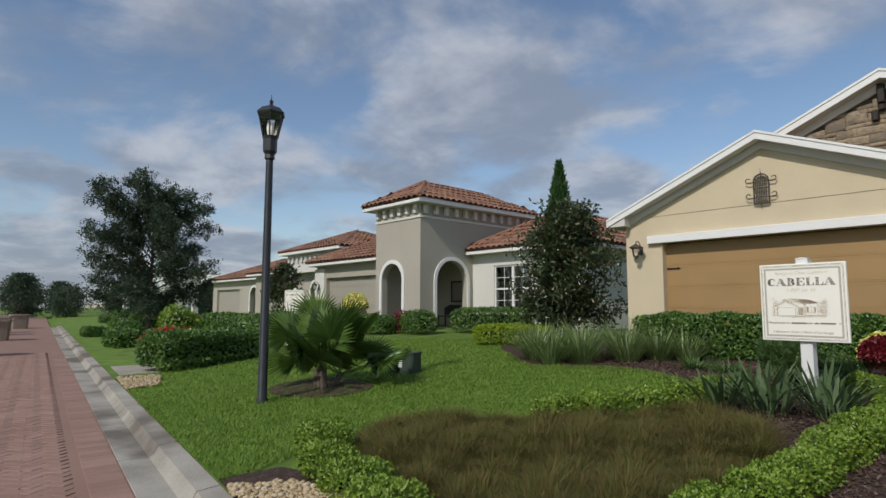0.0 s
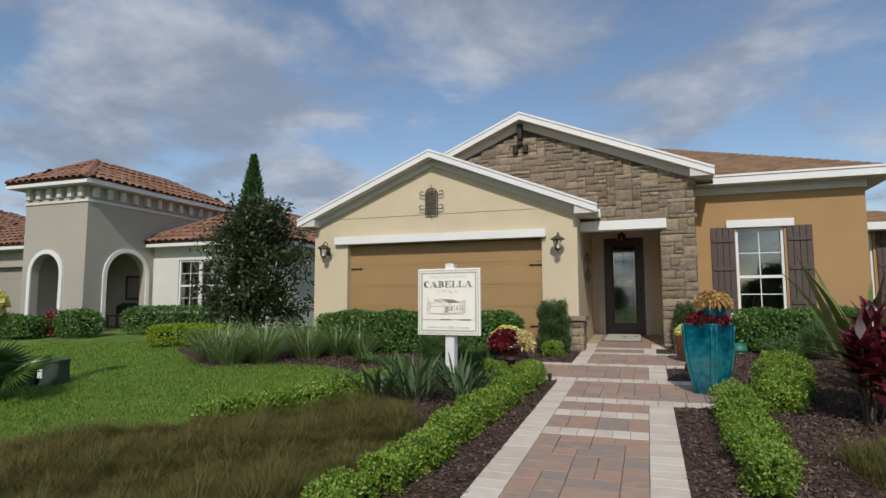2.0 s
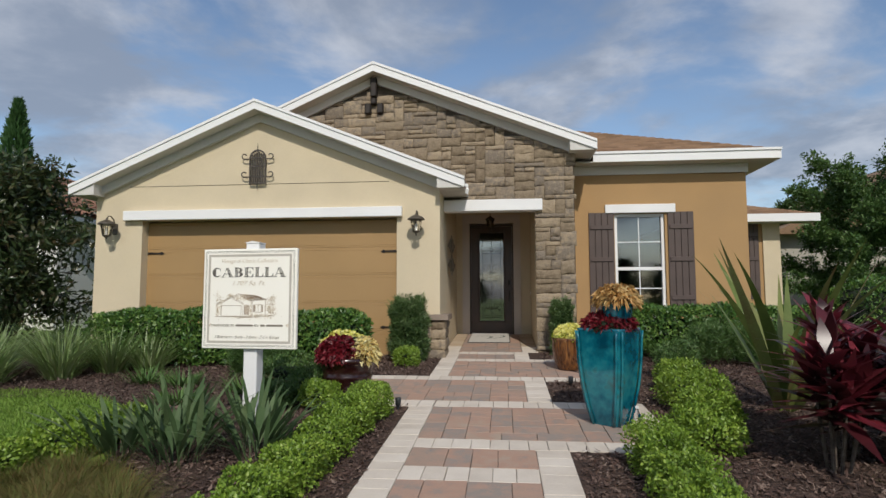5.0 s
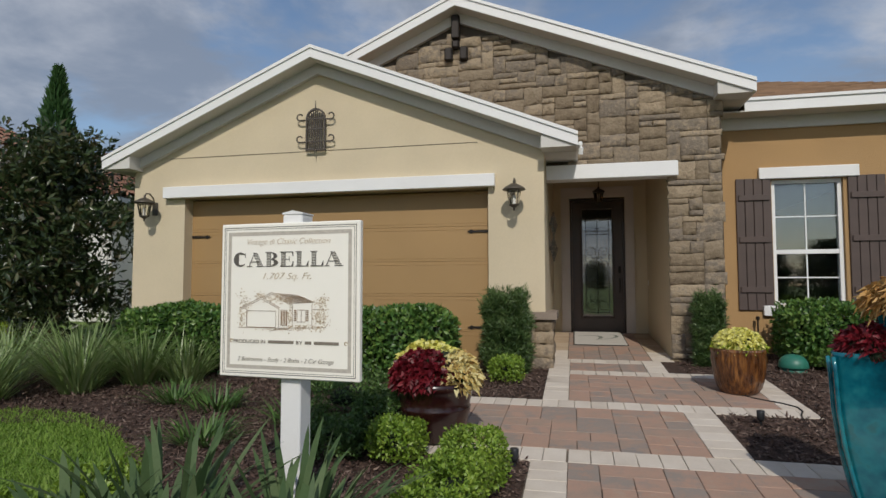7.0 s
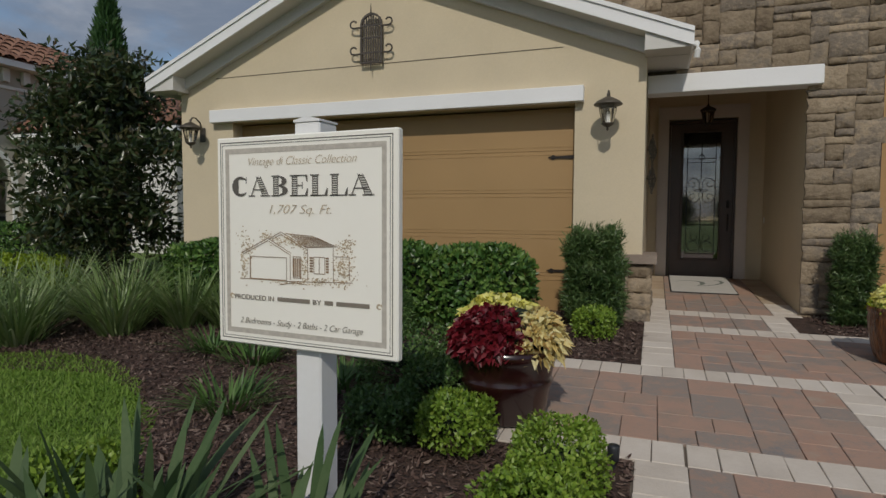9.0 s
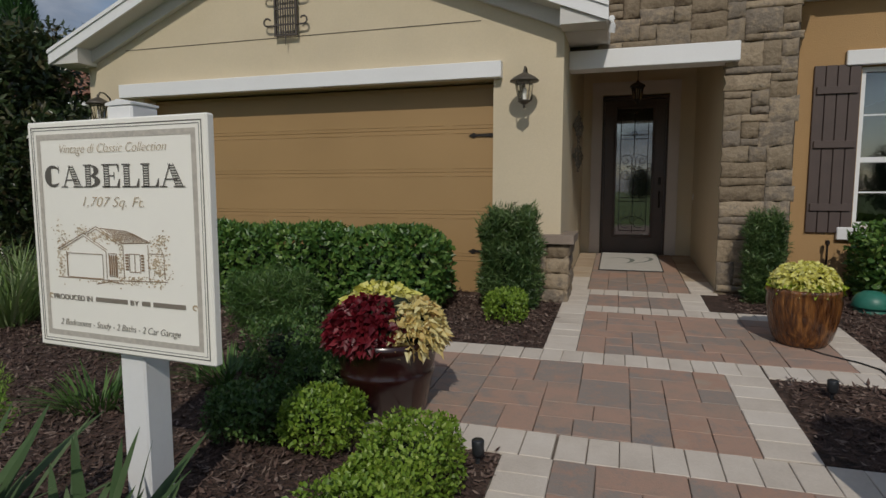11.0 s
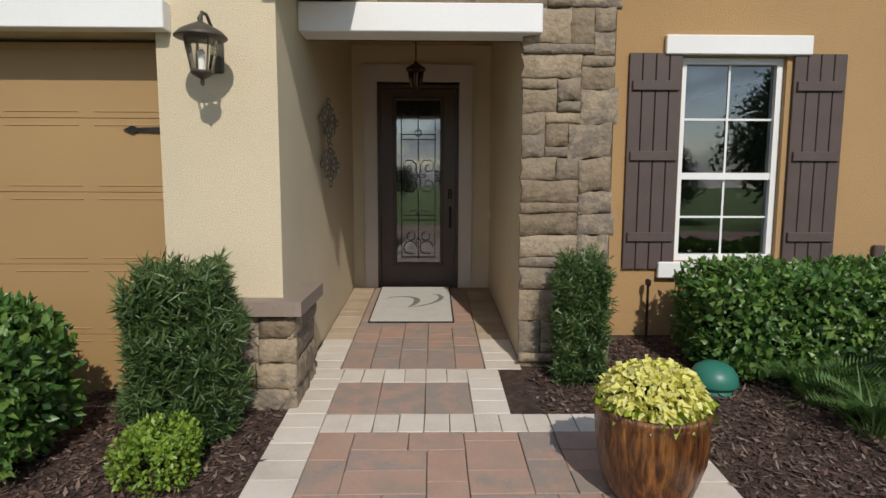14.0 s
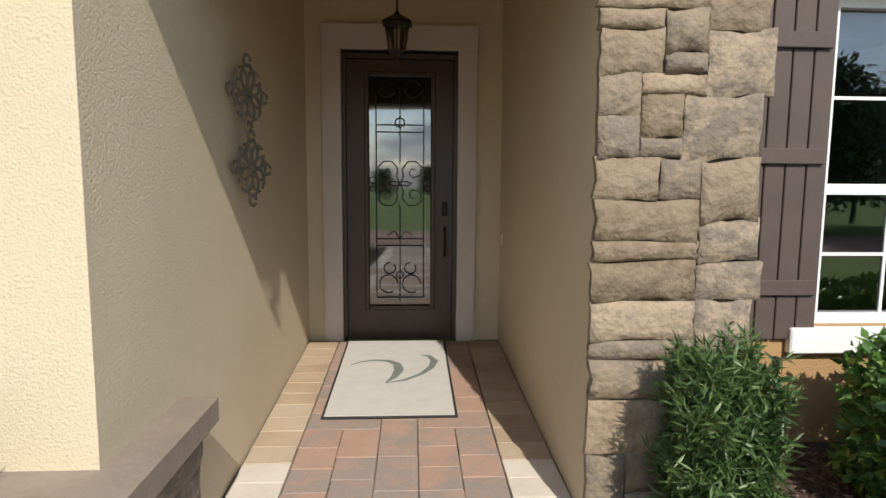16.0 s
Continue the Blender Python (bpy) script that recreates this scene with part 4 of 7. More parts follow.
doormat = thing("doormat", "pale woven doormat with dark edge and grey swirl", "doormat", (0.19, 14.38, g(14.38) + 0.018))
tilt = math.degrees(math.atan(0.0507))
doormat.matrix_world = pose(0.19, 14.34, g(14.34) + 0.026, tilt, 0, 0)
part("edging", box(-0.42, 0.42, -0.745, 0.745, 0.0, 0.010, 0.003), MAT_EDGE, doormat, "black rubber edging")
part("weave", box(-0.402, 0.402, -0.727, 0.727, 0.0102, 0.017), MAT_WEAVE, doormat)


def ribbon(pts, widths, z, bm=None):
    bm = bm or bmesh.new()
    prev = None
    for i, p in enumerate(pts):
        a, b = pts[max(0, i - 1)], pts[min(len(pts) - 1, i + 1)]
        d = Vector((b[0] - a[0], b[1] - a[1])).normalized()
        n = Vector((-d.y, d.x)) * widths[i] / 2
        cur = (bm.verts.new((p[0] + n.x, p[1] + n.y, z)), bm.verts.new((p[0] - n.x, p[1] - n.y, z)))
        if prev:
            bm.faces.new((prev[0], prev[1], cur[1], cur[0]))
        prev = cur
    return bm


s1 = [(-0.33, 0.14), (-0.26, 0.21), (-0.16, 0.245), (-0.05, 0.23), (0.02, 0.16), (0.04, 0.04), (0.01, -0.10), (-0.05, -0.22)]
s2 = [(-0.05, -0.22), (0.08, -0.17), (0.20, -0.06), (0.28, 0.08), (0.31, 0.22), (0.27, 0.33), (0.20, 0.36)]
bm = ribbon(s1, [0.01, 0.02, 0.03, 0.045, 0.065, 0.075, 0.05, 0.008], 0.0175)
ribbon(s2, [0.008, 0.03, 0.035, 0.05, 0.06, 0.04, 0.012], 0.0178, bm)
part("swirl", bm, MAT_MOTIF, doormat, "grey swirl motif")

# ---- windows and shutters ----


def sash_window(name, label, at, w, h, mat_frame=TRIM_WHITE, cols=2, curtain=False, rail=0.5):
    """A single-hung window: frame, two sashes with glazing bars, panes and sill."""
    ob = thing(name, label, "window", at, kind="structure")
    f = 0.055
    bm = bmesh.new()
    add_box(bm, -w / 2, -w / 2 + f, -0.0, 0.10, 0, h)
    add_box(bm, w / 2 - f, w / 2, -0.0, 0.10, 0, h)
    add_box(bm, -w / 2 + f, w / 2 - f, -0.0, 0.10, h - f, h)
    add_box(bm, -w / 2 + f, w / 2 - f, -0.0, 0.10, 0, f)
    add_box(bm, -w / 2 + f, w / 2 - f, 0.01, 0.09, h * rail - 0.03, h * rail + 0.03)
    part("window_frame", bm, mat_frame, ob, "white vinyl frame")
    for z0, z1 in ((f, h * rail - 0.03), (h * rail + 0.03, h - f)):
        zm = (z0 + z1) / 2
        for c in range(cols):
            xa = -w / 2 + f + c * (w - 2 * f) / cols
            xb = xa + (w - 2 * f) / cols
            for za, zb in ((z0, zm), (zm, z1)):
                part("pane", box(xa + 0.002, xb - 0.002, 0.045, 0.051, za + 0.002, zb - 0.002), PANE, ob)
        for c in range(1, cols):
            xm = -w / 2 + f + c * (w - 2 * f) / cols
            part("glazing_bar", box(xm - 0.009, xm + 0.009, 0.036, 0.044, z0, z1), mat_frame, ob)
        part("glazing_bar", box(-w / 2 + f, w / 2 - f, 0.035, 0.0438, zm - 0.009, zm + 0.009), mat_frame, ob)
    return ob


sash_window("window_1", "white single-hung window with glazing bars and dark glass", ((WX_L + WX_R) / 2, WY + 0.05, WZ0), WX_R - WX_L - 0.004, WZ1 - WZ0 - 0.004, rail=0.425)
struct(part("trim_window_head", box(2.41, 3.69, WY - 0.055, WY - 0.002, 2.985, 3.15, 0.008), TRIM_WHITE), "white header board over the window", "trim")
struct(part("trim_window_sill", box(2.42, 3.66, WY - 0.06, WY - 0.002, 1.03, 1.176, 0.008), TRIM_WHITE), "white window sill board", "trim")


def shutter(at, w=0.47, h=1.89):
    ob = thing("shutter", "dark brown board-and-batten shutter beside a window", "shutter", at, group="window shutters")
    n = 4
    for i in range(n):
        a = -w / 2 + i * w / n
        part("board", box(a + 0.004, a + w / n - 0.004, -0.022, 0.0, 0.0, h, 0.004), SHUTTER, ob)
    part("backing", box(-w / 2 + 0.006, w / 2 - 0.006, 0.001, 0.008, 0.004, h - 0.004), SHUTTER, ob)
    for zz in (0.25, h / 2 + 0.02, h - 0.32):
        part("batten", box(-w / 2 + 0.03, w / 2 - 0.03, -0.045, -0.0225, zz, zz + 0.085, 0.005), SHUTTER, ob)
    return ob


sh = shutter((2.335, WY - 0.012, 1.11))
copy_thing(sh, pose(3.78, WY - 0.012, 1.11))
copy_thing(sh, pose(6.63, 17.385, 1.35))
sash_window("window_4", "white rear window with glazing bars", (5.965, 17.45, 1.402), 0.72, 1.79)
outlet = thing("wall_outlet", "small brown covered socket on tan stucco wall", "outlet", (4.43, WY - 0.05, 1.27))
part("cover", box(-0.05, 0.05, 0.0, 0.048, -0.06, 0.06, 0.01), SHUTTER, outlet)
hose_bib = thing("hose_pipe", "thin dark water pipe standing against the wall", "pipe", (2.32, WY - 0.10, g(13)))
part("pipe", tube([(0, 0, -0.02), (0, 0, 0.52)], 0.012, 8), IRON, hose_bib)
part("tap", box(-0.02, 0.02, -0.03, 0.03, 0.5, 0.56, 0.01), IRON, hose_bib)
spout = thing("gutter_spout", "short dark gutter outlet at the garage eave", "gutter", (-0.10, 11.56, 3.30))
part("pipe", tube([(-0.04, 0.3, -0.02), (0, 0.05, -0.03), (0.01, 0.02, -0.10), (0.0, 0.04, -0.17)], 0.03, 8), TRIM_WHITE, spout)

# ---- the sign ----
sign = thing("sign_board", "cream estate sign board on a white square post", "sign", (-1.882, 7.34, g(7.34)), -4.6)
Z0 = 1.406 - g(7.34)
part("post", box(-0.068, 0.068, 0.024, 0.155, -0.3, Z0 + 0.525, 0.008), TRIM_WHITE, sign, "white painted square post")
part("post_cap", prism([(-0.07, Z0 + 0.526), (0.07, Z0 + 0.526), (0.07, Z0 + 0.535), (0.0, Z0 + 0.55), (-0.07, Z0 + 0.535)], 0.022, 0.157), TRIM_WHITE, sign, "white post cap")
board = part("board", box(-0.478, 0.478, -0.018, 0.022, Z0 - 0.47, Z0 + 0.47, 0.006), SIGN_CREAM, sign, "cream painted board")


def band(bm, x, z, w, y=-0.0195):
    """A flat rectangular line frame."""
    for a0, a1, b0, b1 in ((-x, x, z - w, z), (-x, x, -z, -z + w), (-x, -x + w, -z + w, z - w), (x - w, x, -z + w, z - w)):
        vs = [bm.verts.new((p, y, Z0 + q)) for p, q in ((a0, b0), (a1, b0), (a1, b1), (a0, b1))]
        bm.faces.new(vs)
    return bm


part("border_band", band(bmesh.new(), 0.425, 0.418, 0.022), BORDER_GREY, board, "grey patterned border")
lines = band(bmesh.new(), 0.455, 0.448, 0.004)
band(lines, 0.443, 0.436, 0.0025)
part("border_line", lines, INK, board, "thin dark border lines")


def glyphs(text, width, height, x, z, mat, label, shear=0.0, heavy=0.0, kind=""):
    """Raised flat letters of the built-in font, fitted to a width and a height."""
    cu = bpy.data.curves.new("lettering", "FONT")
    cu.body, cu.size, cu.shear, cu.offset, cu.extrude = text, 0.1, shear, heavy, 0.0004
    cu.align_x, cu.align_y = "CENTER", "CENTER"
    tmp = bpy.data.objects.new("lettering", cu)
    me = bpy.data.meshes.new_from_object(tmp)
    bpy.data.objects.remove(tmp)
    xs, ys = [v.co.x for v in me.vertices], [v.co.y for v in me.vertices]
    kx, ky = width / (max(xs) - min(xs)), height / (max(ys) - min(ys))
    me.transform(Matrix.Translation((-(max(xs) + min(xs)) / 2, -(max(ys) + min(ys)) / 2, 0)))
    me.transform(pose(x, -0.0215, Z0 + z, 90, 0, 0) @ Matrix.Diagonal((kx, ky, 1, 1)))
    ob = mesh_ob("lettering", me, mat, board, label)
    if kind:
        ob["kind"] = kind
    return ob


glyphs("Vintage di Classic Collection", 0.57, 0.046, 0.0, 0.352, INK_TAN, "thin script line", 0.35, -0.002, "stuff")


def quad(bm, pts, y=-0.0205):
    bm.faces.new([bm.verts.new((x, y, Z0 + z)) for x, z in pts])


def hatched(bm, lo, hi, z0, z1, n=9):
    """A thick engraved stroke of level lines between two slanted sides; lo and hi are (x at foot, x at head)."""
    for k in range(n):
        fa, fb = k / n, (k + 0.5) / n
        side = [(p[0] + (p[1] - p[0]) * f, z0 + (z1 - z0) * f) for p, f in ((lo, fa), (hi, fa), (hi, fb), (lo, fb))]
        quad(bm, side)
    for p in (lo, hi):
        quad(bm, [(p[0] - 0.0018, z0), (p[0] + 0.0018, z0), (p[1] + 0.0018, z1), (p[1] - 0.0018, z1)], -0.0207)


def bowl(bm, cx, cz, rx, rz, a0, a1, thick, n=16):
    """A round stroke, heavy in the middle and fine at its ends."""
    last = None
    for k in range(n + 1):
        f = k / n
        a = radians(a0 + (a1 - a0) * f)
        t = 0.004 + thick * math.sin(math.pi * f) ** 1.3
        cur = [(cx + (rx - d) * math.cos(a), cz + (rz - min(d, 0.012)) * math.sin(a)) for d in (0.0, t)]
        if last:
            quad(bm, [last[0], cur[0], cur[1], last[1]])
        last = cur


def serif(bm, x0, x1, z):
    quad(bm, [(x0, z - 0.0025), (x1, z - 0.0025), (x1, z + 0.0025), (x0, z + 0.0025)], -0.0209)


def capital(ch, x, w, z0, z1):
    """An engraved roman capital with hatched stems and hairline serifs."""
    bm = bmesh.new()
    st, zm = 0.026, (z0 + z1) / 2
    h = z1 - z0
    if ch in "BEL":
        hatched(bm, (x + 0.012, x + 0.012), (x + 0.012 + st, x + 0.012 + st), z0, z1)
        serif(bm, x, x + 0.012 + st + 0.008, z0)
        serif(bm, x, x + 0.012 + st + 0.008, z1)
    if ch in "EL":
        serif(bm, x, x + w, z0)
        quad(bm, [(x + w - 0.016, z0), (x + w, z0), (x + w + 0.002, z0 + h * 0.36), (x + w - 0.002, z0 + h * 0.36)])
    if ch == "E":
        serif(bm, x, x + w * 0.96, z1)
        quad(bm, [(x + w - 0.014, z1), (x + w - 0.001, z1), (x + w - 0.001, z1 - h * 0.32), (x + w - 0.004, z1 - h * 0.32)])
        serif(bm, x + 0.04, x + w * 0.72, zm)
        quad(bm, [(x + w * 0.68, zm - 0.015), (x + w * 0.72, zm - 0.015), (x + w * 0.72, zm + 0.015), (x + w * 0.68, zm + 0.015)])
    if ch == "B":
        bowl(bm, x + 0.04, z0 + h * 0.74, w - 0.046, h * 0.26, -90, 90, 0.024)
        bowl(bm, x + 0.04, z0 + h * 0.26, w - 0.040, h * 0.27, -90, 90, 0.027)
    if ch == "C":
        bowl(bm, x + w * 0.54, zm, w * 0.54, h * 0.52, 40, 320, 0.034, 24)
        quad(bm, [(x + w * 0.92, z1 - h * 0.36), (x + w * 0.97, z1 - h * 0.36), (x + w * 0.97, z1 + 0.001), (x + w * 0.93, z1 - 0.004)])
    if ch == "A":
        ax = x + w * 0.46
        hatched(bm, (x + w * 0.66, ax - 0.012), (x + w * 0.94, ax + 0.012), z0, z1)
        quad(bm, [(x + w * 0.10, z0), (x + w * 0.15, z0), (ax, z1), (ax - 0.005, z1)])
        serif(bm, x + w * 0.22, x + w * 0.72, z0 + h * 0.32)
        serif(bm, x, x + w * 0.30, z0)
        serif(bm, x + w * 0.56, x + w * 1.02, z0)
    return part("lettering", bm, INK, board, "dark engraved roman capital letter")


for ch, x0, wide in (("C", -0.385, 0.088), ("A", -0.288, 0.122), ("B", -0.158, 0.090), ("E", -0.056, 0.094), ("L", 0.052, 0.088), ("L", 0.152, 0.088), ("A", 0.245, 0.122)):
    capital(ch, x0, wide, 0.205, 0.291)
glyphs("1,707 Sq. Ft.", 0.33, 0.05, -0.005, 0.140, INK_TAN, "thin script line", 0.35, -0.002, "stuff")
glyphs("2 Bedrooms - Study - 2 Baths - 2 Car Garage", 0.66, 0.034, -0.015, -0.362, INK_SOFT, "thin script line", 0.35, -0.001, "stuff")
glyphs("PRODUCED IN", 0.225, 0.022, -0.262, -0.252, INK_SOFT, "small dark capitals", 0.0, 0.001, "stuff")
glyphs("BY", 0.045, 0.020, 0.085, -0.252, INK_SOFT, "small dark capitals", 0.0, 0.001, "stuff")
for x0, x1 in ((-0.130, 0.045), (0.122, 0.165), (0.182, 0.345)):
    part("letter_bar", box(x0, x1, -0.0205, -0.0185, Z0 - 0.261, Z0 - 0.243), INK_SOFT, board, "dark bar of small capitals")
for sx in (-1, 1):
    bm = bmesh.new()
    bowl(bm, sx * 0.392, -0.25, 0.014, 0.012, 0, 300, 0.004, 10)
    part("flourish", bm, INK_TAN, board, "small tan scroll")


def stroke(bm, pts, w, y=-0.0207):
    ribs = []
    for i, p in enumerate(pts):
        a, b = pts[max(0, i - 1)], pts[min(len(pts) - 1, i + 1)]
        d = Vector((b[0] - a[0], b[1] - a[1])).normalized()
        n = Vector((-d.y, d.x)) * w / 2
        ribs.append([bm.verts.new((p[0] + q * n.x, y, Z0 + p[1] + q * n.y)) for q in (1, -1)])
    for a, b in zip(ribs, ribs[1:]):
        bm.faces.new((a[0], a[1], b[1], b[0]))


art = bmesh.new()
for pts in ([(-0.331, -0.05), (-0.181, 0.018), (-0.052, -0.046)], [(-0.323, -0.056), (-0.181, 0.007), (-0.058, -0.053)], [(-0.17, 0.016), (-0.108, 0.047), (0.029, -0.018)], [(-0.156, 0.013), (-0.108, 0.036), (0.02, -0.023)],
            [(-0.084, 0.04), (0.06, 0.031), (0.19, -0.011), (0.029, -0.018)], [(-0.285, -0.163), (-0.285, -0.057)], [(-0.058, -0.053), (-0.058, -0.164)], [(0.036, -0.024), (0.036, -0.161)], [(0.168, -0.018), (0.168, -0.155)],
            [(0.096, -0.058), (0.096, -0.13)], [(0.173, -0.053), (0.248, -0.052), (0.248, -0.15)], [(-0.343, -0.169), (-0.278, -0.168), (-0.055, -0.169), (0.262, -0.159)], [(-0.12, -0.188), (-0.04, -0.173), (0.032, -0.179)]):
    stroke(art, pts, 0.0030)
for x0, x1, za, zb in ((-0.282, -0.078, -0.066, -0.165), (-0.043, 0.0, -0.060, -0.152), (0.068, 0.125, -0.058, -0.129)):
    for pts in ([(x0, za), (x1, za)], [(x1, za), (x1, zb)], [(x1, zb), (x0, zb)], [(x0, zb), (x0, za)]):
        stroke(art, pts, 0.0028)
for k in range(15):
    stroke(art, [(-0.06 + 0.0105 * k, 0.036 - 0.0008 * k), (0.035 + 0.0105 * k, -0.017 + 0.0004 * k)], 0.0022)
for x0, x1 in ((0.046, 0.063), (0.130, 0.145)):
    for k in range(6):
        stroke(art, [(x0, -0.062 - 0.0115 * k), (x1, -0.062 - 0.0115 * k)], 0.0075, -0.0206)
for k in range(4):
    stroke(art, [(-0.038 + 0.0105 * k, -0.066), (-0.038 + 0.0105 * k, -0.148)], 0.0065, -0.0206)
part("house_drawing", art, INK_BROWN, board, "brown line drawing of a house")
wash = bmesh.new()
rs = random.Random(4)
PATCHES = ((-0.31, -0.02, 0.022, 0.035, 90), (-0.325, -0.11, 0.012, 0.03, 60), (-0.20, 0.028, 0.018, 0.010, 40), (0.235, -0.01, 0.020, 0.022, 90), (0.235, -0.11, 0.022, 0.035, 110), (-0.02, 0.0, 0.035, 0.010, 60), (-0.09, 0.012, 0.03, 0.012, 60), (0.018, -0.09, 0.008, 0.04, 70), (0.10, -0.158, 0.06, 0.007, 70), (-0.02, -0.175, 0.13, 0.005, 70), (0.20, -0.10, 0.012, 0.03, 50))
k = 0
for px, pz, sx, sz, count in PATCHES:
    for _ in range(count):
        k += 1
        x0, z0, r = rs.gauss(px, sx), rs.gauss(pz, sz), rs.uniform(0.0015, 0.0045)
        wash.faces.new([wash.verts.new((x0 + r * 1.4 * math.cos(a), -0.0196 - k * 1e-6, Z0 + z0 + r * math.sin(a))) for a in (0.3, 1.6, 2.9, 4.4)])
part("drawing_wash", wash, INK_TAN, board, "tan wash of drawn foliage")["kind"] = "stuff"

# ---- pots ----


def scatter_dome(n, rx, ry, rz, base=0.0):
    d = rand_dirs(n * 2)
    d = d[d[:, 2] > -0.25][:n]
    return d * np.array([[rx, ry, rz]]) + np.array([[0, 0, base]]), d


def dome_leaves(name, parent, n, c, r, mat, size, label="", droop=0.3, depth=0.25, flat=0.5):
    P, N = scatter_dome(n, *r)
    P = P * (1 - RNG.uniform(0, depth, (len(P), 1))) + np.array([c])
    D = N * 0.8 + rand_dirs(len(P)) * 0.7
    V, F = leaf_arrays(P, D, N + rand_dirs(len(P)) * flat, size[0] * RNG.uniform(0.6, 1.2, len(P)), size[1] * RNG.uniform(0.7, 1.2, len(P)), droop=droop)
    ob = mesh_ob(name, mesh_np(name, V, F), mat, parent, label)
    ob["kind"] = "stuff"
    return ob


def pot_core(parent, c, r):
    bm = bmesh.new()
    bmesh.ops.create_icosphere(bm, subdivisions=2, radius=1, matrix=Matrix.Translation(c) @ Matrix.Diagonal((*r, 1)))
    # added lump in shade colour, closes the view between the leaves
    part("inner_foliage", bm, CORE, parent, "solid core coloured as shade below the leaves")


red_pot = thing("flower_pot", "glossy maroon pot with red and yellow coleus", "flower pot", (-1.31, 8.72, g(8.72) + 0.024))
red_pot.scale = (1.03, 1.03, 1.08)
part("pot", lathe([(0.22, 0.0), (0.235, 0.01), (0.275, 0.20), (0.283, 0.215), (0.283, 0.235), (0.275, 0.245), (0.30, 0.355), (0.32, 0.37), (0.325, 0.42), (0.305, 0.425), (0.29, 0.36)], 36), MAROON_GLAZE, red_pot, "", True)
part("soil", lathe([(0.29, 0.37), (0.10, 0.39), (0.01, 0.39)], 24), MULCH, red_pot)
pot_core(red_pot, (0, 0, 0.45), (0.27, 0.27, 0.2))
dome_leaves("red_leaves", red_pot, 1700, (-0.06, -0.12, 0.44), (0.24, 0.21, 0.20), RED_LEAF, (0.058, 0.042), "dark red coleus leaves")
dome_leaves("yellow_leaves", red_pot, 1300, (-0.06, 0.08, 0.45), (0.28, 0.23, 0.235), YELLOW_LEAF, (0.065, 0.046), "yellow-green coleus leaves")
dome_leaves("gold_leaves", red_pot, 950, (0.18, -0.02, 0.43), (0.16, 0.21, 0.19), GOLD_LEAF, (0.075, 0.040), "gold striped leaves")

yel_pot = thing("flower_pot", "ridged amber glazed pot of yellow leaves", "flower pot", (1.45, 10.72, g(10.72) + 0.022))
bm = lathe([(0.168, 0.0), (0.178, 0.008), (0.205, 0.05), (0.232, 0.13), (0.250, 0.21), (0.260, 0.29), (0.262, 0.35), (0.258, 0.40), (0.270, 0.425), (0.268, 0.455), (0.25, 0.455), (0.235, 0.39)], 72)
for v in bm.verts:
    if 0.02 < v.co.z < 0.39:
        a = math.atan2(v.co.y, v.co.x)
        k = 1 + 0.045 * noise.noise(Vector((a * 9, v.co.z * 7.0, 1.0))) + 0.02 * noise.noise(Vector((a * 22, v.co.z * 5, 4.0)))
        v.co.x, v.co.y = v.co.x * k, v.co.y * k
part("pot", bm, AMBER_GLAZE, yel_pot, "", True)
part("soil", lathe([(0.24, 0.40), (0.01, 0.41)], 20), MULCH, yel_pot)
pot_core(yel_pot, (0, 0, 0.48), (0.19, 0.19, 0.13))
dome_leaves("yellow_leaves", yel_pot, 2000, (0, 0, 0.475), (0.235, 0.235, 0.17), YELLOW_LEAF, (0.05, 0.036), "pale yellow leaves")
dome_leaves("green_leaves", yel_pot, 260, (0, 0, 0.465), (0.24, 0.24, 0.07), LIME_LEAF, (0.07, 0.05), "lime under-leaves")

blue_pot = thing("tall_planter", "tall square teal glazed planter with red foliage", "planter", (1.50, 7.80, g(7.80) + 0.012), -38)
prof = [(0.12, 0.0), (0.125, 0.01), (0.16, 0.18), (0.192, 0.38), (0.21, 0.58), (0.218, 0.80), (0.224, 0.88), (0.228, 0.905), (0.213, 0.905), (0.20, 0.84)]
part("pot", lathe(prof, 64, square=14.0), TEAL, blue_pot, "", True)
for sx, sy in ((-1, -1), (1, -1), (1, 1), (-1, 1)):
    for off in (-0.02, 0.02):
        part("corner_rib", tube([(sx * (r * 0.985) + off * (1 if sx == sy else 1), sy * (r * 0.985) - off * (sx * sy), z) for r, z in prof[1:7]], 0.012, 8), TEAL, blue_pot, "raised glazed corner rib", True)
part("soil", box(-0.19, 0.19, -0.19, 0.19, 0.82, 0.84), MULCH, blue_pot)
pot_core(blue_pot, (0, 0, 0.90), (0.24, 0.24, 0.14))
dome_leaves("red_leaves", blue_pot, 1500, (0, 0, 0.93), (0.24, 0.24, 0.13), RED_LEAF, (0.06, 0.025), "dark red bushy leaves")
top_pot = thing("flower_pot", "small blue glazed pot with orange leaves on planter", "flower pot", (1.57, 7.74, g(7.80) + 0.96))
part("pot", lathe([(0.10, -0.06), (0.14, 0.10), (0.15, 0.17), (0.165, 0.18), (0.165, 0.20), (0.14, 0.20)], 28), TEAL, top_pot, "", True)
pot_core(top_pot, (0, 0, 0.22), (0.13, 0.13, 0.12))
dome_leaves("orange_leaves", top_pot, 900, (0, 0, 0.23), (0.19, 0.19, 0.13), ORANGE_LEAF, (0.08, 0.025), "orange pointed leaves", droop=0.5)

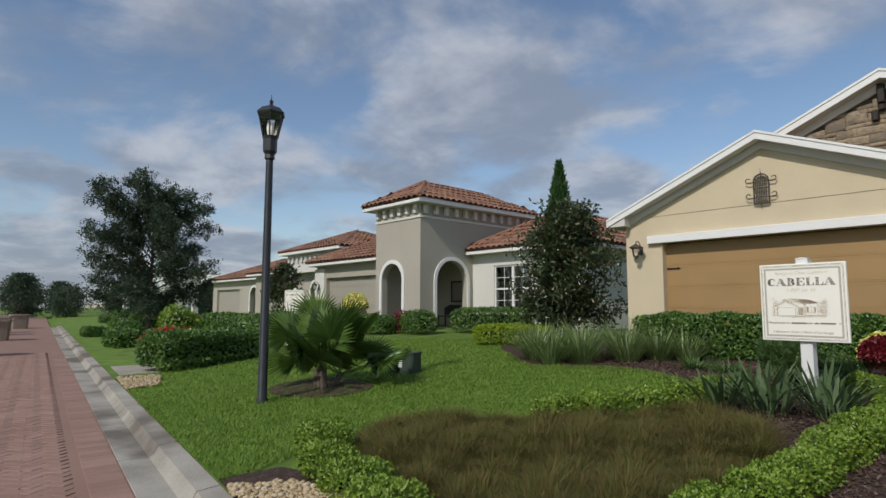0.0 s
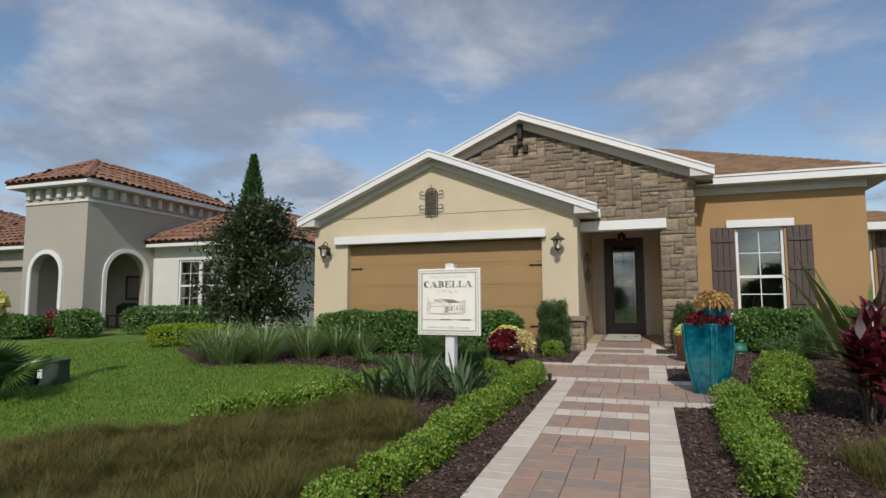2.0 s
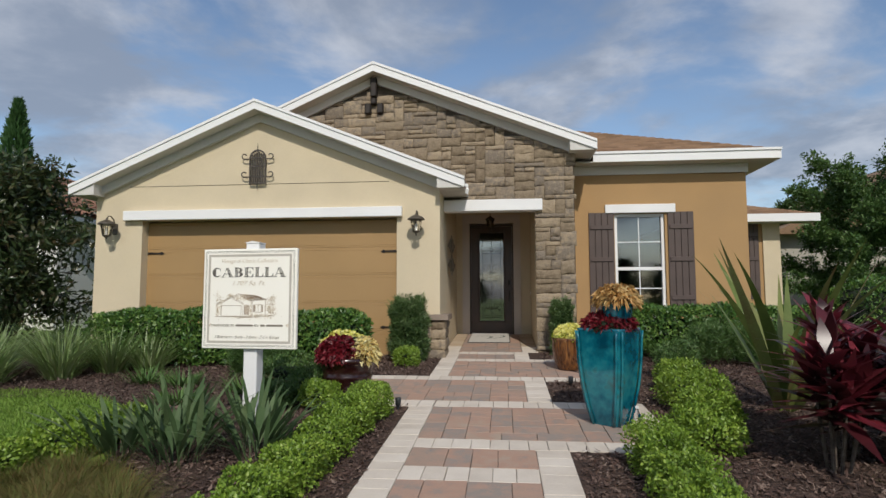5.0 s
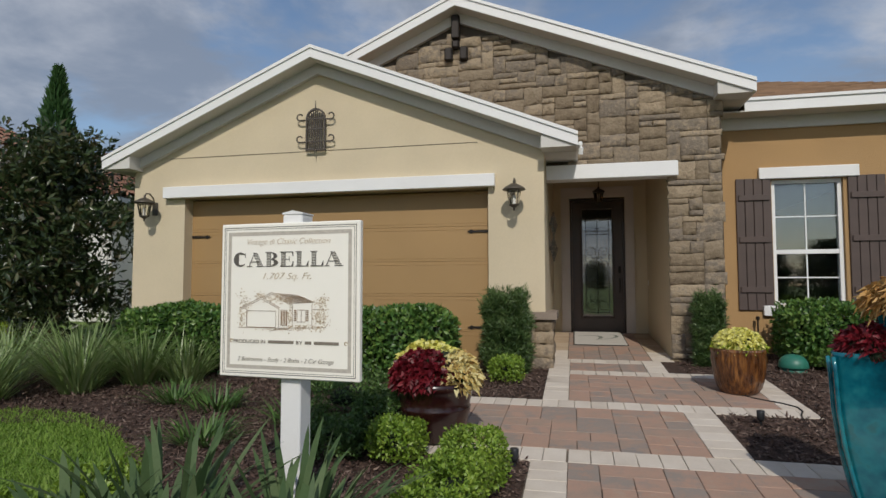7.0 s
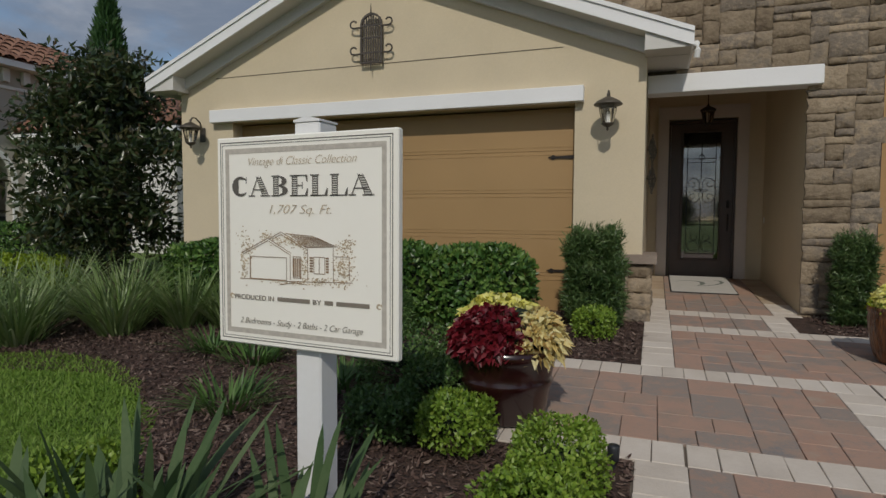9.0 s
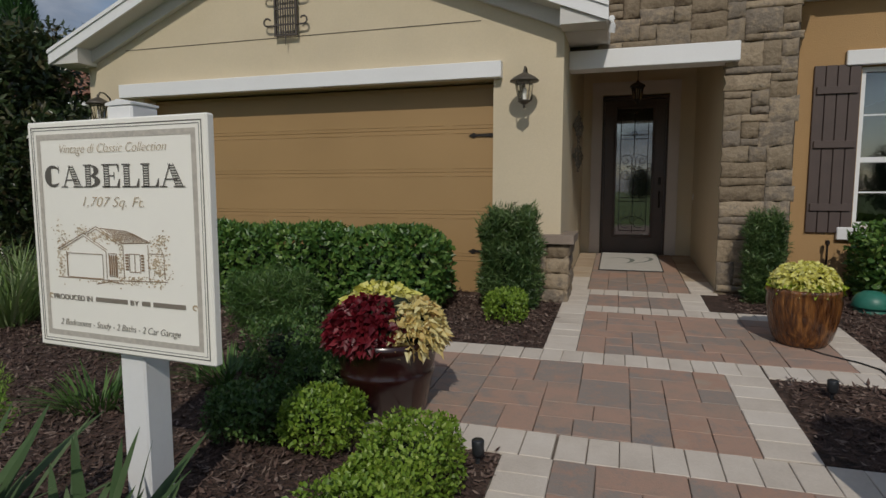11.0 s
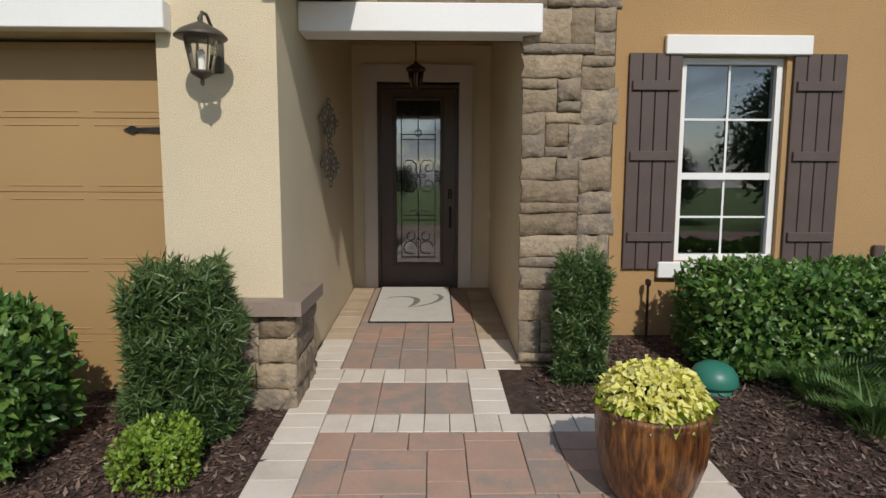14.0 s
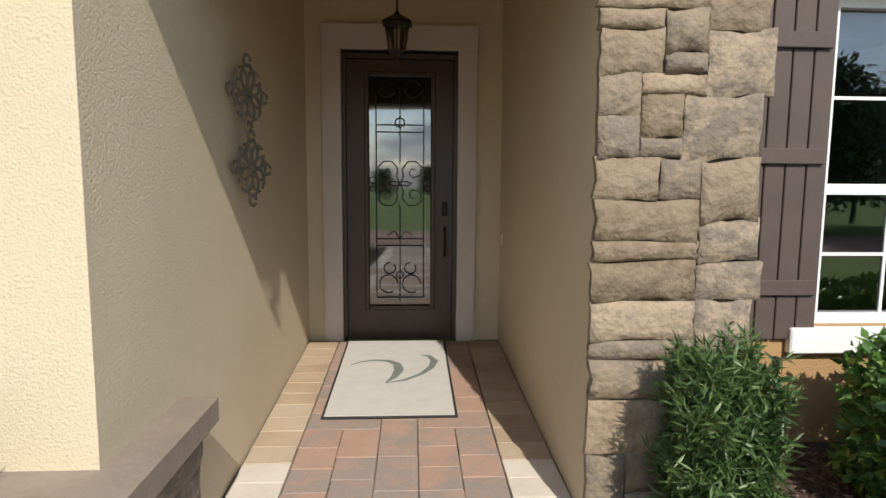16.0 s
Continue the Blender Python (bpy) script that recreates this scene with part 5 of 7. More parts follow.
bottle = thing("water_bottle", "clear plastic water bottle beside the planter", "bottle", (1.68, 7.52, g(7.52) + 0.022))
part("body", lathe([(0.03, 0.0), (0.033, 0.01), (0.033, 0.14), (0.028, 0.16), (0.014, 0.19), (0.013, 0.205)], 16), BOTTLE, bottle, "", True)
part("label_band", lathe([(0.0337, 0.07), (0.0337, 0.12)], 16, caps=False), BORDER_GREY, bottle, "grey paper band")
part("cap", lathe([(0.015, 0.2055), (0.015, 0.225), (0.012, 0.227)], 12), TRIM_WHITE, bottle)

valve = thing("valve_cover", "green domed plastic irrigation cover in the mulch", "valve cover", (2.38, 12.0, g(12.0) - 0.06))
valve.scale = (0.88, 0.88, 0.88)
part("dome", lathe([(0.185, 0.13), (0.19, 0.145), (0.178, 0.215), (0.14, 0.27), (0.08, 0.305), (0.01, 0.315)], 28), GREEN_PLASTIC, valve, "", True)
part("base", lathe([(0.175, -0.02), (0.165, 0.09), (0.15, 0.128)], 28), GREEN_PLASTIC, valve, "green base")

hose = thing("cable", "thin black cable lying from pot to mulch", "cable", (0, 0, 0))
pts = [(1.42, 10.60), (1.52, 10.45), (1.62, 10.36), (1.72, 10.28), (1.80, 10.16), (1.80, 10.02), (1.74, 9.88), (1.70, 9.7)]
part("line", tube([(x, y, g(y) + 0.028) for x, y in pts], 0.007, 6), RUBBER, hose)


def path_light(at):
    ob = thing("path_light", "small black ground spotlight stake in mulch", "garden light", at, group="garden spotlights")
    part("stake", tube([(0, 0, -0.08), (0, 0, 0.07)], 0.012, 6), BLACK_METAL, ob)
    part("head", lathe([(0.022, 0.05), (0.03, 0.065), (0.032, 0.13), (0.028, 0.135)], 14), BLACK_METAL, ob, "", True)
    return ob


pl = path_light((1.32, 9.55, g(9.55)))
copy_thing(pl, pose(-0.62, 8.22, g(8.22)))

# ---- planting ----


def inside(P, poly):
    x, y = P[:, 0], P[:, 1]
    r = np.zeros(len(P), bool)
    n = len(poly)
    for i in range(n):
        (x0, y0), (x1, y1) = poly[i], poly[(i + 1) % n]
        c = ((y0 > y) != (y1 > y)) & (x < (x1 - x0) * (y - y0) / (y1 - y0 + 1e-9) + x0)
        r ^= c
    return r


def spread(n, poly):
    a = np.array(poly)
    P = np.concatenate([RNG.uniform(a.min(0), a.max(0), (n, 2)), np.zeros((n, 1))], 1)
    P = P[inside(P, poly)]
    P[:, 2] = 0.233 + 0.0507 * (np.minimum(P[:, 1], 15.4) - 8.36)
    return P


def stuff(name, label, category, V, F, mat):
    return tagged(mesh_ob(name, mesh_np(name, V, F), mat), label, category, kind="stuff")


def grass(name, label, n, poly, mat, length, width, bend, lean, lift=0.0, steps=2, clump=0.0):
    P = spread(n, poly)
    if clump:
        h = 0.78 + 0.26 * np.sin(P[:, 0] * 3.1 + 1.0) * np.sin(P[:, 1] * 2.7) + 0.20 * np.sin(P[:, 0] * 11.3 + P[:, 1] * 5.1) + 0.16 * np.sin(P[:, 0] * 7.7 - P[:, 1] * 13.1) + 0.10 * np.sin(P[:, 0] * 29.0 + P[:, 1] * 23.0)
    else:
        h = np.ones(len(P))
    P[:, 2] += lift
    D = RNG.normal(size=(len(P), 3)) * lean
    D[:, 2] = 1
    V, F = blade_arrays(P, D, length * RNG.uniform(0.6, 1.25, len(P)) * h, width * RNG.uniform(0.7, 1.3, len(P)), bend * RNG.uniform(0.2, 1.4, len(P)), steps)
    return stuff(name, label, "grass", V, F, mat)


LAWN = [(-12.6, 2.42), (-4.5, 1.36), (-4.75, 2.3), (-5.1, 3.3), (-4.75, 4.0), (-3.95, 4.6), (-3.35, 5.3), (-3.1, 6.2), (-3.1, 7.1), (-3.2, 7.5), (-3.5, 7.95), (-4.06, 8.45), (-4.7, 8.8), (-5.5, 8.9), (-6.9, 8.3), (-9.3, 10.1), (-11.2, 12.2), (-14.5, 10.5), (-13.5, 5.0)]
MEADOW_L = [(-4.45, 2.65), (-5.0, 3.3), (-4.7, 3.95), (-3.9, 4.55), (-3.3, 5.2), (-2.85, 6.0), (-2.3, 6.15), (-1.75, 5.5), (-1.48, 4.9), (-1.42, 3.7), (-1.65, 2.65), (-2.3, 2.3), (-3.2, 2.2)]
MEADOW_R = [(2.3, 3.0), (2.25, 5.2), (3.0, 5.9), (6.0, 6.2), (6.5, 3.0)]
near_lawn = [(-9.0, 1.9), (-4.5, 1.36), (-4.75, 2.3), (-5.1, 3.3), (-4.75, 4.0), (-3.95, 4.6), (-3.35, 5.3), (-3.1, 6.2), (-3.1, 7.1), (-3.2, 7.5), (-3.5, 7.95), (-4.06, 8.45), (-4.7, 8.8), (-5.5, 8.9), (-6.9, 8.3), (-8.5, 6.0)]
grass("lawn", "fresh green mown lawn grass", 170000, LAWN, GRASS, 0.060, 0.010, 0.5, 0.45)
grass("lawn", "fresh green mown lawn grass close to the kerb", 90000, near_lawn, GRASS, 0.055, 0.007, 0.5, 0.45)
grass("ornamental_grass", "dense green-brown fine ornamental grass", 230000, MEADOW_L, MEADOW, 0.25, 0.0042, 0.5, 0.55, steps=2, clump=1.0)
grass("ornamental_grass", "dense green-brown fine ornamental grass", 70000, MEADOW_R, MEADOW, 0.25, 0.0055, 0.5, 0.55, steps=2, clump=1.0)
bed("meadow_soil", "dark soil under the ornamental grass", "soil", MEADOW_L, MULCH, 0.016)


PAVED = [rect(-0.53, 1.03, 0.9, 6.93), rect(-0.53, 1.98, 6.91, 8.63), rect(-1.62, 1.03, 8.33, 10.09), rect(-0.55, 1.92, 9.81, 11.62), rect(-0.57, 0.91, 11.6, 12.5)]


def chips(name, label, n, poly, mat, size, tilt=0.35, lift=0.014):
    P = spread(n, poly)
    for r in PAVED + [LAWN]:
        P = P[~inside(P, r)]
    P[:, 2] += lift + RNG.uniform(0, 0.02, len(P))
    D = RNG.normal(size=(len(P), 3))
    D[:, 2] *= tilt
    N = RNG.normal(size=(len(P), 3)) * tilt
    N[:, 2] = 1
    V, F = leaf_arrays(P, D, N, size[0] * RNG.uniform(0.5, 1.5, len(P)), size[1] * RNG.uniform(0.6, 1.4, len(P)), fold=-0.25)
    return stuff(name, label, "mulch", V, F, mat)


chips("bark_chips", "loose brown bark chips", 95000, [(-0.53, 1.6), (-0.53, 12.2), (-7.0, 12.2), (-6.4, 8.2), (-3.2, 7.6), (-1.9, 5.2), (-1.9, 2.2)], CHIP, (0.050, 0.018))
chips("bark_chips", "loose brown bark chips", 70000, [(1.05, 1.6), (2.3, 2.0), (3.4, 5.6), (5.5, 6.4), (5.5, 13.1), (1.15, 13.1), (1.05, 9.0)], CHIP, (0.050, 0.018))


def pebbles(name, label, n, poly):
    base = bmesh.new()
    bmesh.ops.create_icosphere(base, subdivisions=1, radius=1)
    v0 = np.array([v.co[:] for v in base.verts])
    f0 = np.array([[v.index for v in f.verts] for f in base.faces])
    base.free()
    P = spread(n, poly)
    S = RNG.uniform(0.014, 0.032, (len(P), 1)) * np.concatenate([RNG.uniform(0.7, 1.3, (len(P), 2)), RNG.uniform(0.5, 0.8, (len(P), 1))], 1)
    P[:, 2] += 0.02 + RNG.uniform(0, 0.03, len(P))
    V = (v0[None] * S[:, None] + P[:, None]).reshape(-1, 3)
    F = (f0[None] + (np.arange(len(P)) * len(v0))[:, None, None]).reshape(-1, 3)
    return stuff(name, label, "gravel", V, F, GRAVEL)


pebbles("river_pebbles", "tan rounded river pebbles beside the kerb", 2600, [(-4.3, 1.32), (-2.6, 1.1), (-2.7, 1.75), (-3.4, 1.9), (-4.0, 1.75)])
pebbles("river_pebbles", "tan rounded river pebbles beside the kerb", 1500, [(-12.4, 2.4), (-10.6, 2.15), (-10.7, 2.7), (-12.0, 3.1)])
bed("gravel_soil", "dark soil under the pebbles", "soil", [(-4.6, 1.38), (-1.9, 1.0), (-1.9, 2.3), (-3.3, 2.25), (-4.5, 1.9)], MULCH, 0.014)


def blades_plant(name, label, at, n, length, width, mat, bend=0.5, lean=0.45, spread_r=0.12, steps=5, category="plant", group="", stiff=0.0, paddle=False):
    """A clump of long strap leaves that rise from the ground and arch over."""
    ob = thing(name, label, category, at, RNG.uniform(0, 360), group=group)
    a = RNG.uniform(0, 6.283, n)
    r = spread_r * np.sqrt(RNG.uniform(0, 1, n))
    P = np.stack([r * np.cos(a), r * np.sin(a), np.full(n, -0.01)], 1)
    out = np.stack([np.cos(a), np.sin(a), np.zeros(n)], 1) * (lean * RNG.uniform(0.15, 1.3, (n, 1))) + RNG.normal(size=(n, 3)) * 0.08
    out[:, 2] = 1
    V, F = blade_arrays(P, out, length * RNG.uniform(0.65, 1.15, n), width * RNG.uniform(0.8, 1.2, n), bend * RNG.uniform(0.1, 1.3, n) * (1 - stiff), steps, paddle)
    V[:, 2] = np.maximum(V[:, 2], 0.01)
    mesh_ob("foliage", mesh_np("foliage", V, F), mat, ob)
    return ob


def on(x, y, lift=0.0):
    return (x, y, g(y) + lift)


# clipped hedges
bush("hedge", "clipped dark green hedge before the garage", on(-3.86, 11.02), (4.55, 0.85, 0.83), HEDGE_LEAF, 22000, (0.074, 0.042), "hedge", wild=0.05, depth=0.14, round_=7)
bush("hedge", "clipped dark green hedge under the window", on(4.12, 12.45), (3.46, 0.85, 0.80), HEDGE_LEAF, 17000, (0.072, 0.041), "hedge", wild=0.05, depth=0.14, round_=7)
# boxwood edging
for x, y, w, d, h in ((-1.22, 3.15, 0.36, 0.58, 0.22), (-1.10, 3.72, 0.34, 0.66, 0.25), (-1.04, 4.3, 0.36, 0.64, 0.26), (-1.02, 4.9, 0.34, 0.66, 0.28), (-0.98, 5.5, 0.36, 0.66, 0.29), (-0.95, 6.1, 0.37, 0.66, 0.30), (-0.92, 6.7, 0.38, 0.68, 0.32), (-0.88, 7.3, 0.40, 0.68, 0.34), (-0.86, 7.85, 0.42, 0.60, 0.34)):
    bush("boxwood", "bright green clipped boxwood in an edging row", on(x, y), (w, d, h), BOX_LEAF, 4600, (0.030, 0.019), "boxwood", wild=0.05, depth=0.10, round_=4, group="walkway boxwood row", freq=9)
for x, y, w in ((1.55, 4.25, 0.30), (1.58, 4.8, 0.36), (1.62, 5.4, 0.40), (1.62, 6.0, 0.40), (1.60, 6.55, 0.36)):
    bush("boxwood", "bright green clipped boxwood in an edging row", on(x, y), (w, 0.60, 0.34), BOX_LEAF, 4600, (0.030, 0.019), "boxwood", wild=0.085, depth=0.12, round_=3, group="walkway boxwood row", freq=8)
for x, y, w, h in ((2.45, 8.45, 0.7, 0.42), (2.12, 7.05, 0.5, 0.34), (2.35, 7.65, 0.55, 0.36), (2.55, 9.3, 0.5, 0.40), (3.9, 6.7, 0.8, 0.5), (4.6, 7.1, 0.8, 0.5)):
    bush("boxwood", "loose round green boxwood in the mulch", on(x, y), (w, w, h), BOX_LEAF, 3600, (0.036, 0.022), "boxwood", wild=0.06, depth=0.1, round_=2.6, group="loose boxwoods", freq=8)
for x, y, w, h in ((-1.46, 8.2, 0.44, 0.31), (-1.9, 8.15, 0.42, 0.34), (-1.75, 8.75, 0.55, 0.38), (-2.15, 9.1, 0.7, 0.45)):
    bush("boxwood", "small round green boxwood beside the pot", on(x, y), (w, w, h), SHRUB_LEAF if x < -1.7 else BOX_LEAF, 3200, (0.032, 0.02), "boxwood", wild=0.05, depth=0.09, round_=2.6, group="loose boxwoods", freq=9)
for x, y, w, h in ((-4.55, 2.38, 0.5, 0.30), (-4.0, 2.1, 0.5, 0.24), (-3.45, 1.98, 0.5, 0.22), (-2.9, 1.9, 0.5, 0.22)):
    bush("boxwood", "bright green clipped boxwood by the kerb", on(x, y), (w, w, h), BOX_LEAF, 3200, (0.034, 0.021), "boxwood", wild=0.05, depth=0.09, round_=3, group="kerb boxwoods", freq=8)
for x, y, w, h in ((-3.85, 4.95, 0.45, 0.24), (-3.5, 5.4, 0.5, 0.26), (-3.2, 5.95, 0.5, 0.26), (-3.0, 6.5, 0.5, 0.27), (-2.85, 7.0, 0.45, 0.27)):
    bush("groundcover", "low bright green shrub edging the lawn", on(x, y), (w, w, h), BOX_LEAF, 2400, (0.04, 0.025), "shrub", wild=0.05, depth=0.08, round_=2.6, group="lawn edge shrubs", freq=8)
bush("boxwood", "small round bright boxwood before the podocarpus", on(-0.97, 10.86), (0.40, 0.40, 0.33), BOX_LEAF, 2600, (0.034, 0.021), "boxwood", wild=0.05, depth=0.09, round_=2.4, freq=9)


PODO_LEAF = leafy("podocarpus_leaf", [(0.03, 0.065, 0.02), (0.058, 0.115, 0.032), (0.10, 0.165, 0.05), (0.17, 0.235, 0.085)], 0.4)


def needle_shrub(name, label, at, size, n, mat, leaf=(0.085, 0.012), round_=4.0):
    """An upright shrub of whorled narrow leaves."""
    ob = thing(name, label, "shrub", at)
    sx, sy, sz = size
    # filler lump, its darkness is the shade behind the needles
    part("core", core_mesh(sx, sy, sz, 0.36 * min(sx, sy), round_), CORE, ob, "solid core coloured as the shade inside")
    tips, N = box_shell(n // 14, sx, sy, sz, 0.16, round_)
    tips = tips + N * lump(tips, 0.07, 9)
    tips[:, 2] = np.where(tips[:, 2] > sz * 0.85, tips[:, 2] + RNG.uniform(-0.06, 0.13, len(tips)) * np.sin(tips[:, 0] * 31) ** 2, tips[:, 2])
    axis = unit(N * 0.6 + np.array([[0, 0, 0.7]]) + rand_dirs(len(tips)) * 0.3)
    P = np.repeat(tips, 14, 0) - np.repeat(axis, 14, 0) * RNG.uniform(0, 0.11, (len(tips) * 14, 1))
    D = np.repeat(axis, 14, 0) * 0.55 + rand_dirs(len(P)) * 0.8
    V, F = leaf_arrays(P, D, rand_dirs(len(P)), leaf[0] * RNG.uniform(0.6, 1.2, len(P)), leaf[1] * RNG.uniform(0.8, 1.2, len(P)))
    V[:, 2] = np.maximum(V[:, 2], 0)
    mesh_ob("foliage", mesh_np("foliage", V, F), mat, ob)
    return ob


needle_shrub("podocarpus", "upright narrow-leaved dark green podocarpus shrub", on(-1.02, 11.32), (0.56, 0.48, 1.02), 26000, PODO_LEAF)
needle_shrub("podocarpus", "upright clipped podocarpus against the stone pillar", on(1.48, 12.18), (0.40, 0.38, 0.92), 20000, PODO_LEAF, (0.07, 0.011), 5)
for x, y, w, h in ((-3.0, 10.15, 0.8, 0.52), (3.75, 11.45, 0.9, 0.66), (4.5, 11.2, 0.9, 0.6)):
    needle_shrub("juniper", "soft dark green needle-leaved mounding shrub", on(x, y), (w, w, h), 9000, SHRUB_LEAF, (0.10, 0.008), 2.6)
needle_shrub("juniper", "loose green needle shrub in open mulch", on(2.75, 9.95), (0.62, 0.62, 0.50), 6000, SHRUB_LEAF, (0.06, 0.012), 2.6)
for x, y in ((-2.6, 8.9), (-3.1, 8.3), (-4.2, 9.4), (-3.6, 9.2)):
    blades_plant("groundcover", "low sparse green tuft in mulch", on(x, y), 130, 0.30, 0.018, FERN_LEAF, 0.6, 0.8, 0.2, 3, group="mulch tufts")

# strap-leaved clumps by the garage hedge
for x, y, n, h in ((-5.6, 9.6, 230, 0.95), (-5.2, 10.1, 190, 0.9), (-6.2, 9.0, 230, 0.92), (-6.65, 8.65, 230, 0.92), (-7.3, 9.0, 210, 0.9), (-6.9, 9.9, 190, 0.95), (-7.9, 9.9, 170, 0.9), (-4.7, 10.25, 150, 0.75), (-6.1, 10.2, 170, 0.9)):
    blades_plant("flax_lily", "variegated arching strap-leaved flax lily clump", on(x, y), n, h, 0.022, LILY_LEAF, 0.5, 0.62, 0.2, 5, group="flax lilies")
# stiff paddle-leaved clumps at the sign
for x, y, n, h in ((-2.25, 6.75, 40, 0.78), (-2.0, 6.35, 36, 0.72), (-2.55, 6.45, 32, 0.72), (-1.55, 6.75, 28, 0.78), (-1.42, 6.45, 24, 0.68)):
    blades_plant("bird_of_paradise", "clump of stiff grey-green paddle leaves by the sign", on(x, y), n + 12, h * 0.82, 0.042, STRAP_LEAF, 0.40, 0.55, 0.17, 9, group="paddle-leaf clumps", paddle=True)
for x, y in ((2.95, 11.75), (3.3, 12.0), (3.0, 11.3)):
    blades_plant("coontie", "low fern-like coontie with narrow leaflets", on(x, y), 60, 0.42, 0.010, FERN_LEAF, 0.5, 0.8, 0.08, 5, group="coonties")


def frond_plant(name, label, at, fronds, length, mat, leaflet=(0.12, 0.012), per=40, lean=0.9):
    """Feathered fronds that arch out from one crown."""
    ob = thing(name, label, "plant", at)
    Ps, Ds = [], []
    for k in range(fronds):
        a = 6.283 * k / fronds + RNG.uniform(-0.3, 0.3)
        ln = length * RNG.uniform(0.75, 1.1)
        le = lean * RNG.uniform(0.4, 1.1)
        h = np.array([math.cos(a), math.sin(a), 0])
        d = h * le + np.array([0, 0, 1.0])
        d /= np.linalg.norm(d)
        for i in range(per):
            f = 0.12 + 0.88 * i / per
            p = d * ln * f + h * ln * 0.35 * f * f - np.array([0, 0, 0.4]) * ln * f * f
            s = np.array([-h[1], h[0], 0]) * (1 if i % 2 else -1)
            Ps.append(p)
            Ds.append(s * 0.9 + d * 0.7 + np.array([0, 0, 0.25]))
    Ps, Ds = np.array(Ps), np.array(Ds)
    Ps[:, 2] = np.maximum(Ps[:, 2], 0.03)
    V, F = leaf_arrays(Ps, Ds, np.tile([[0, 0, 1.0]], (len(Ps), 1)), leaflet[0] * RNG.uniform(0.7, 1.1, len(Ps)), leaflet[1])
    mesh_ob("fronds", mesh_np("fronds", V, F), mat, ob)
    return ob


for x, y, r in ((3.0, 11.9, 0.5), (3.35, 12.0, 0.5), (3.1, 11.4, 0.45)):
    frond_plant("coontie", "low feathery green cycad in mulch", on(x, y), 22, r, FERN_LEAF)


def ti_plant(at, h, n, canes):
    """Thin canes, each with a whorl of broad leaves: the lower ones hang, the top ones stand up."""
    ob = thing("ti_plant", "maroon red broad-leaved ti plant on thin canes", "plant", at, group="ti plants")
    Ps, Ds, Ls = [], [], []
    for c in range(canes):
        a = 6.283 * c / canes + RNG.uniform(-0.4, 0.4)
        r = RNG.uniform(0.06, 0.34)
        top = np.array([r * math.cos(a), r * math.sin(a), h * RNG.uniform(0.40, 0.80)])
        part("cane", tube([(top[0] * 0.4, top[1] * 0.4, -0.03), (top[0] * 0.8, top[1] * 0.8, top[2] * 0.5), tuple(top)], 0.014, 6), BARK, ob)
        for k in range(n):
            f = k / n
            b = 2.4 * k + RNG.uniform(-0.3, 0.3)
            el = -0.15 + 1.6 * f + RNG.uniform(-0.15, 0.15)
            Ps.append(top * np.array([0.85 + 0.15 * f, 0.85 + 0.15 * f, 0.5 + 0.5 * f]))
            Ds.append([math.cos(b) * math.cos(el), math.sin(b) * math.cos(el), math.sin(el)])
            Ls.append(0.29 + 0.17 * math.sin(math.pi * min(1, f + 0.15)))
    Ps, Ds, Ls = np.array(Ps), np.array(Ds), np.array(Ls)
    V, F = blade_arrays(Ps, Ds, Ls * RNG.uniform(0.85, 1.15, len(Ps)), 0.115 * RNG.uniform(0.8, 1.2, len(Ps)), 0.42 * RNG.uniform(0.1, 1.3, len(Ps)), 6)
    V[:, 2] = np.maximum(V[:, 2], 0.04)
    mesh_ob("foliage", mesh_np("foliage", V, F), MAROON_LEAF, ob)
    return ob


ti_plant(on(2.86, 6.62), 1.30, 20, 5)
ti_plant(on(3.50, 6.60), 1.35, 20, 6)
ti_plant(on(3.20, 7.10), 1.40, 20, 5)
ti_plant(on(4.25, 7.4), 1.2, 22, 5)
GINGER_LEAF = leafy("ginger_leaf", [(0.08, 0.12, 0.026), (0.14, 0.19, 0.045), (0.23, 0.26, 0.08), (0.15, 0.085, 0.038)], 0.35)
blades_plant("tall_crinum", "tall plant of long green and bronze strap leaves", on(3.4, 8.5), 26, 1.95, 0.115, GINGER_LEAF, 0.30, 0.40, 0.10, 14)
part("stem", lathe([(0.10, -0.05), (0.085, 0.2), (0.06, 0.5), (0.02, 0.6)], 10), BARK, [o for o in bpy.data.objects if o.name.startswith("tall_crinum")][0], "pale fibrous stem")


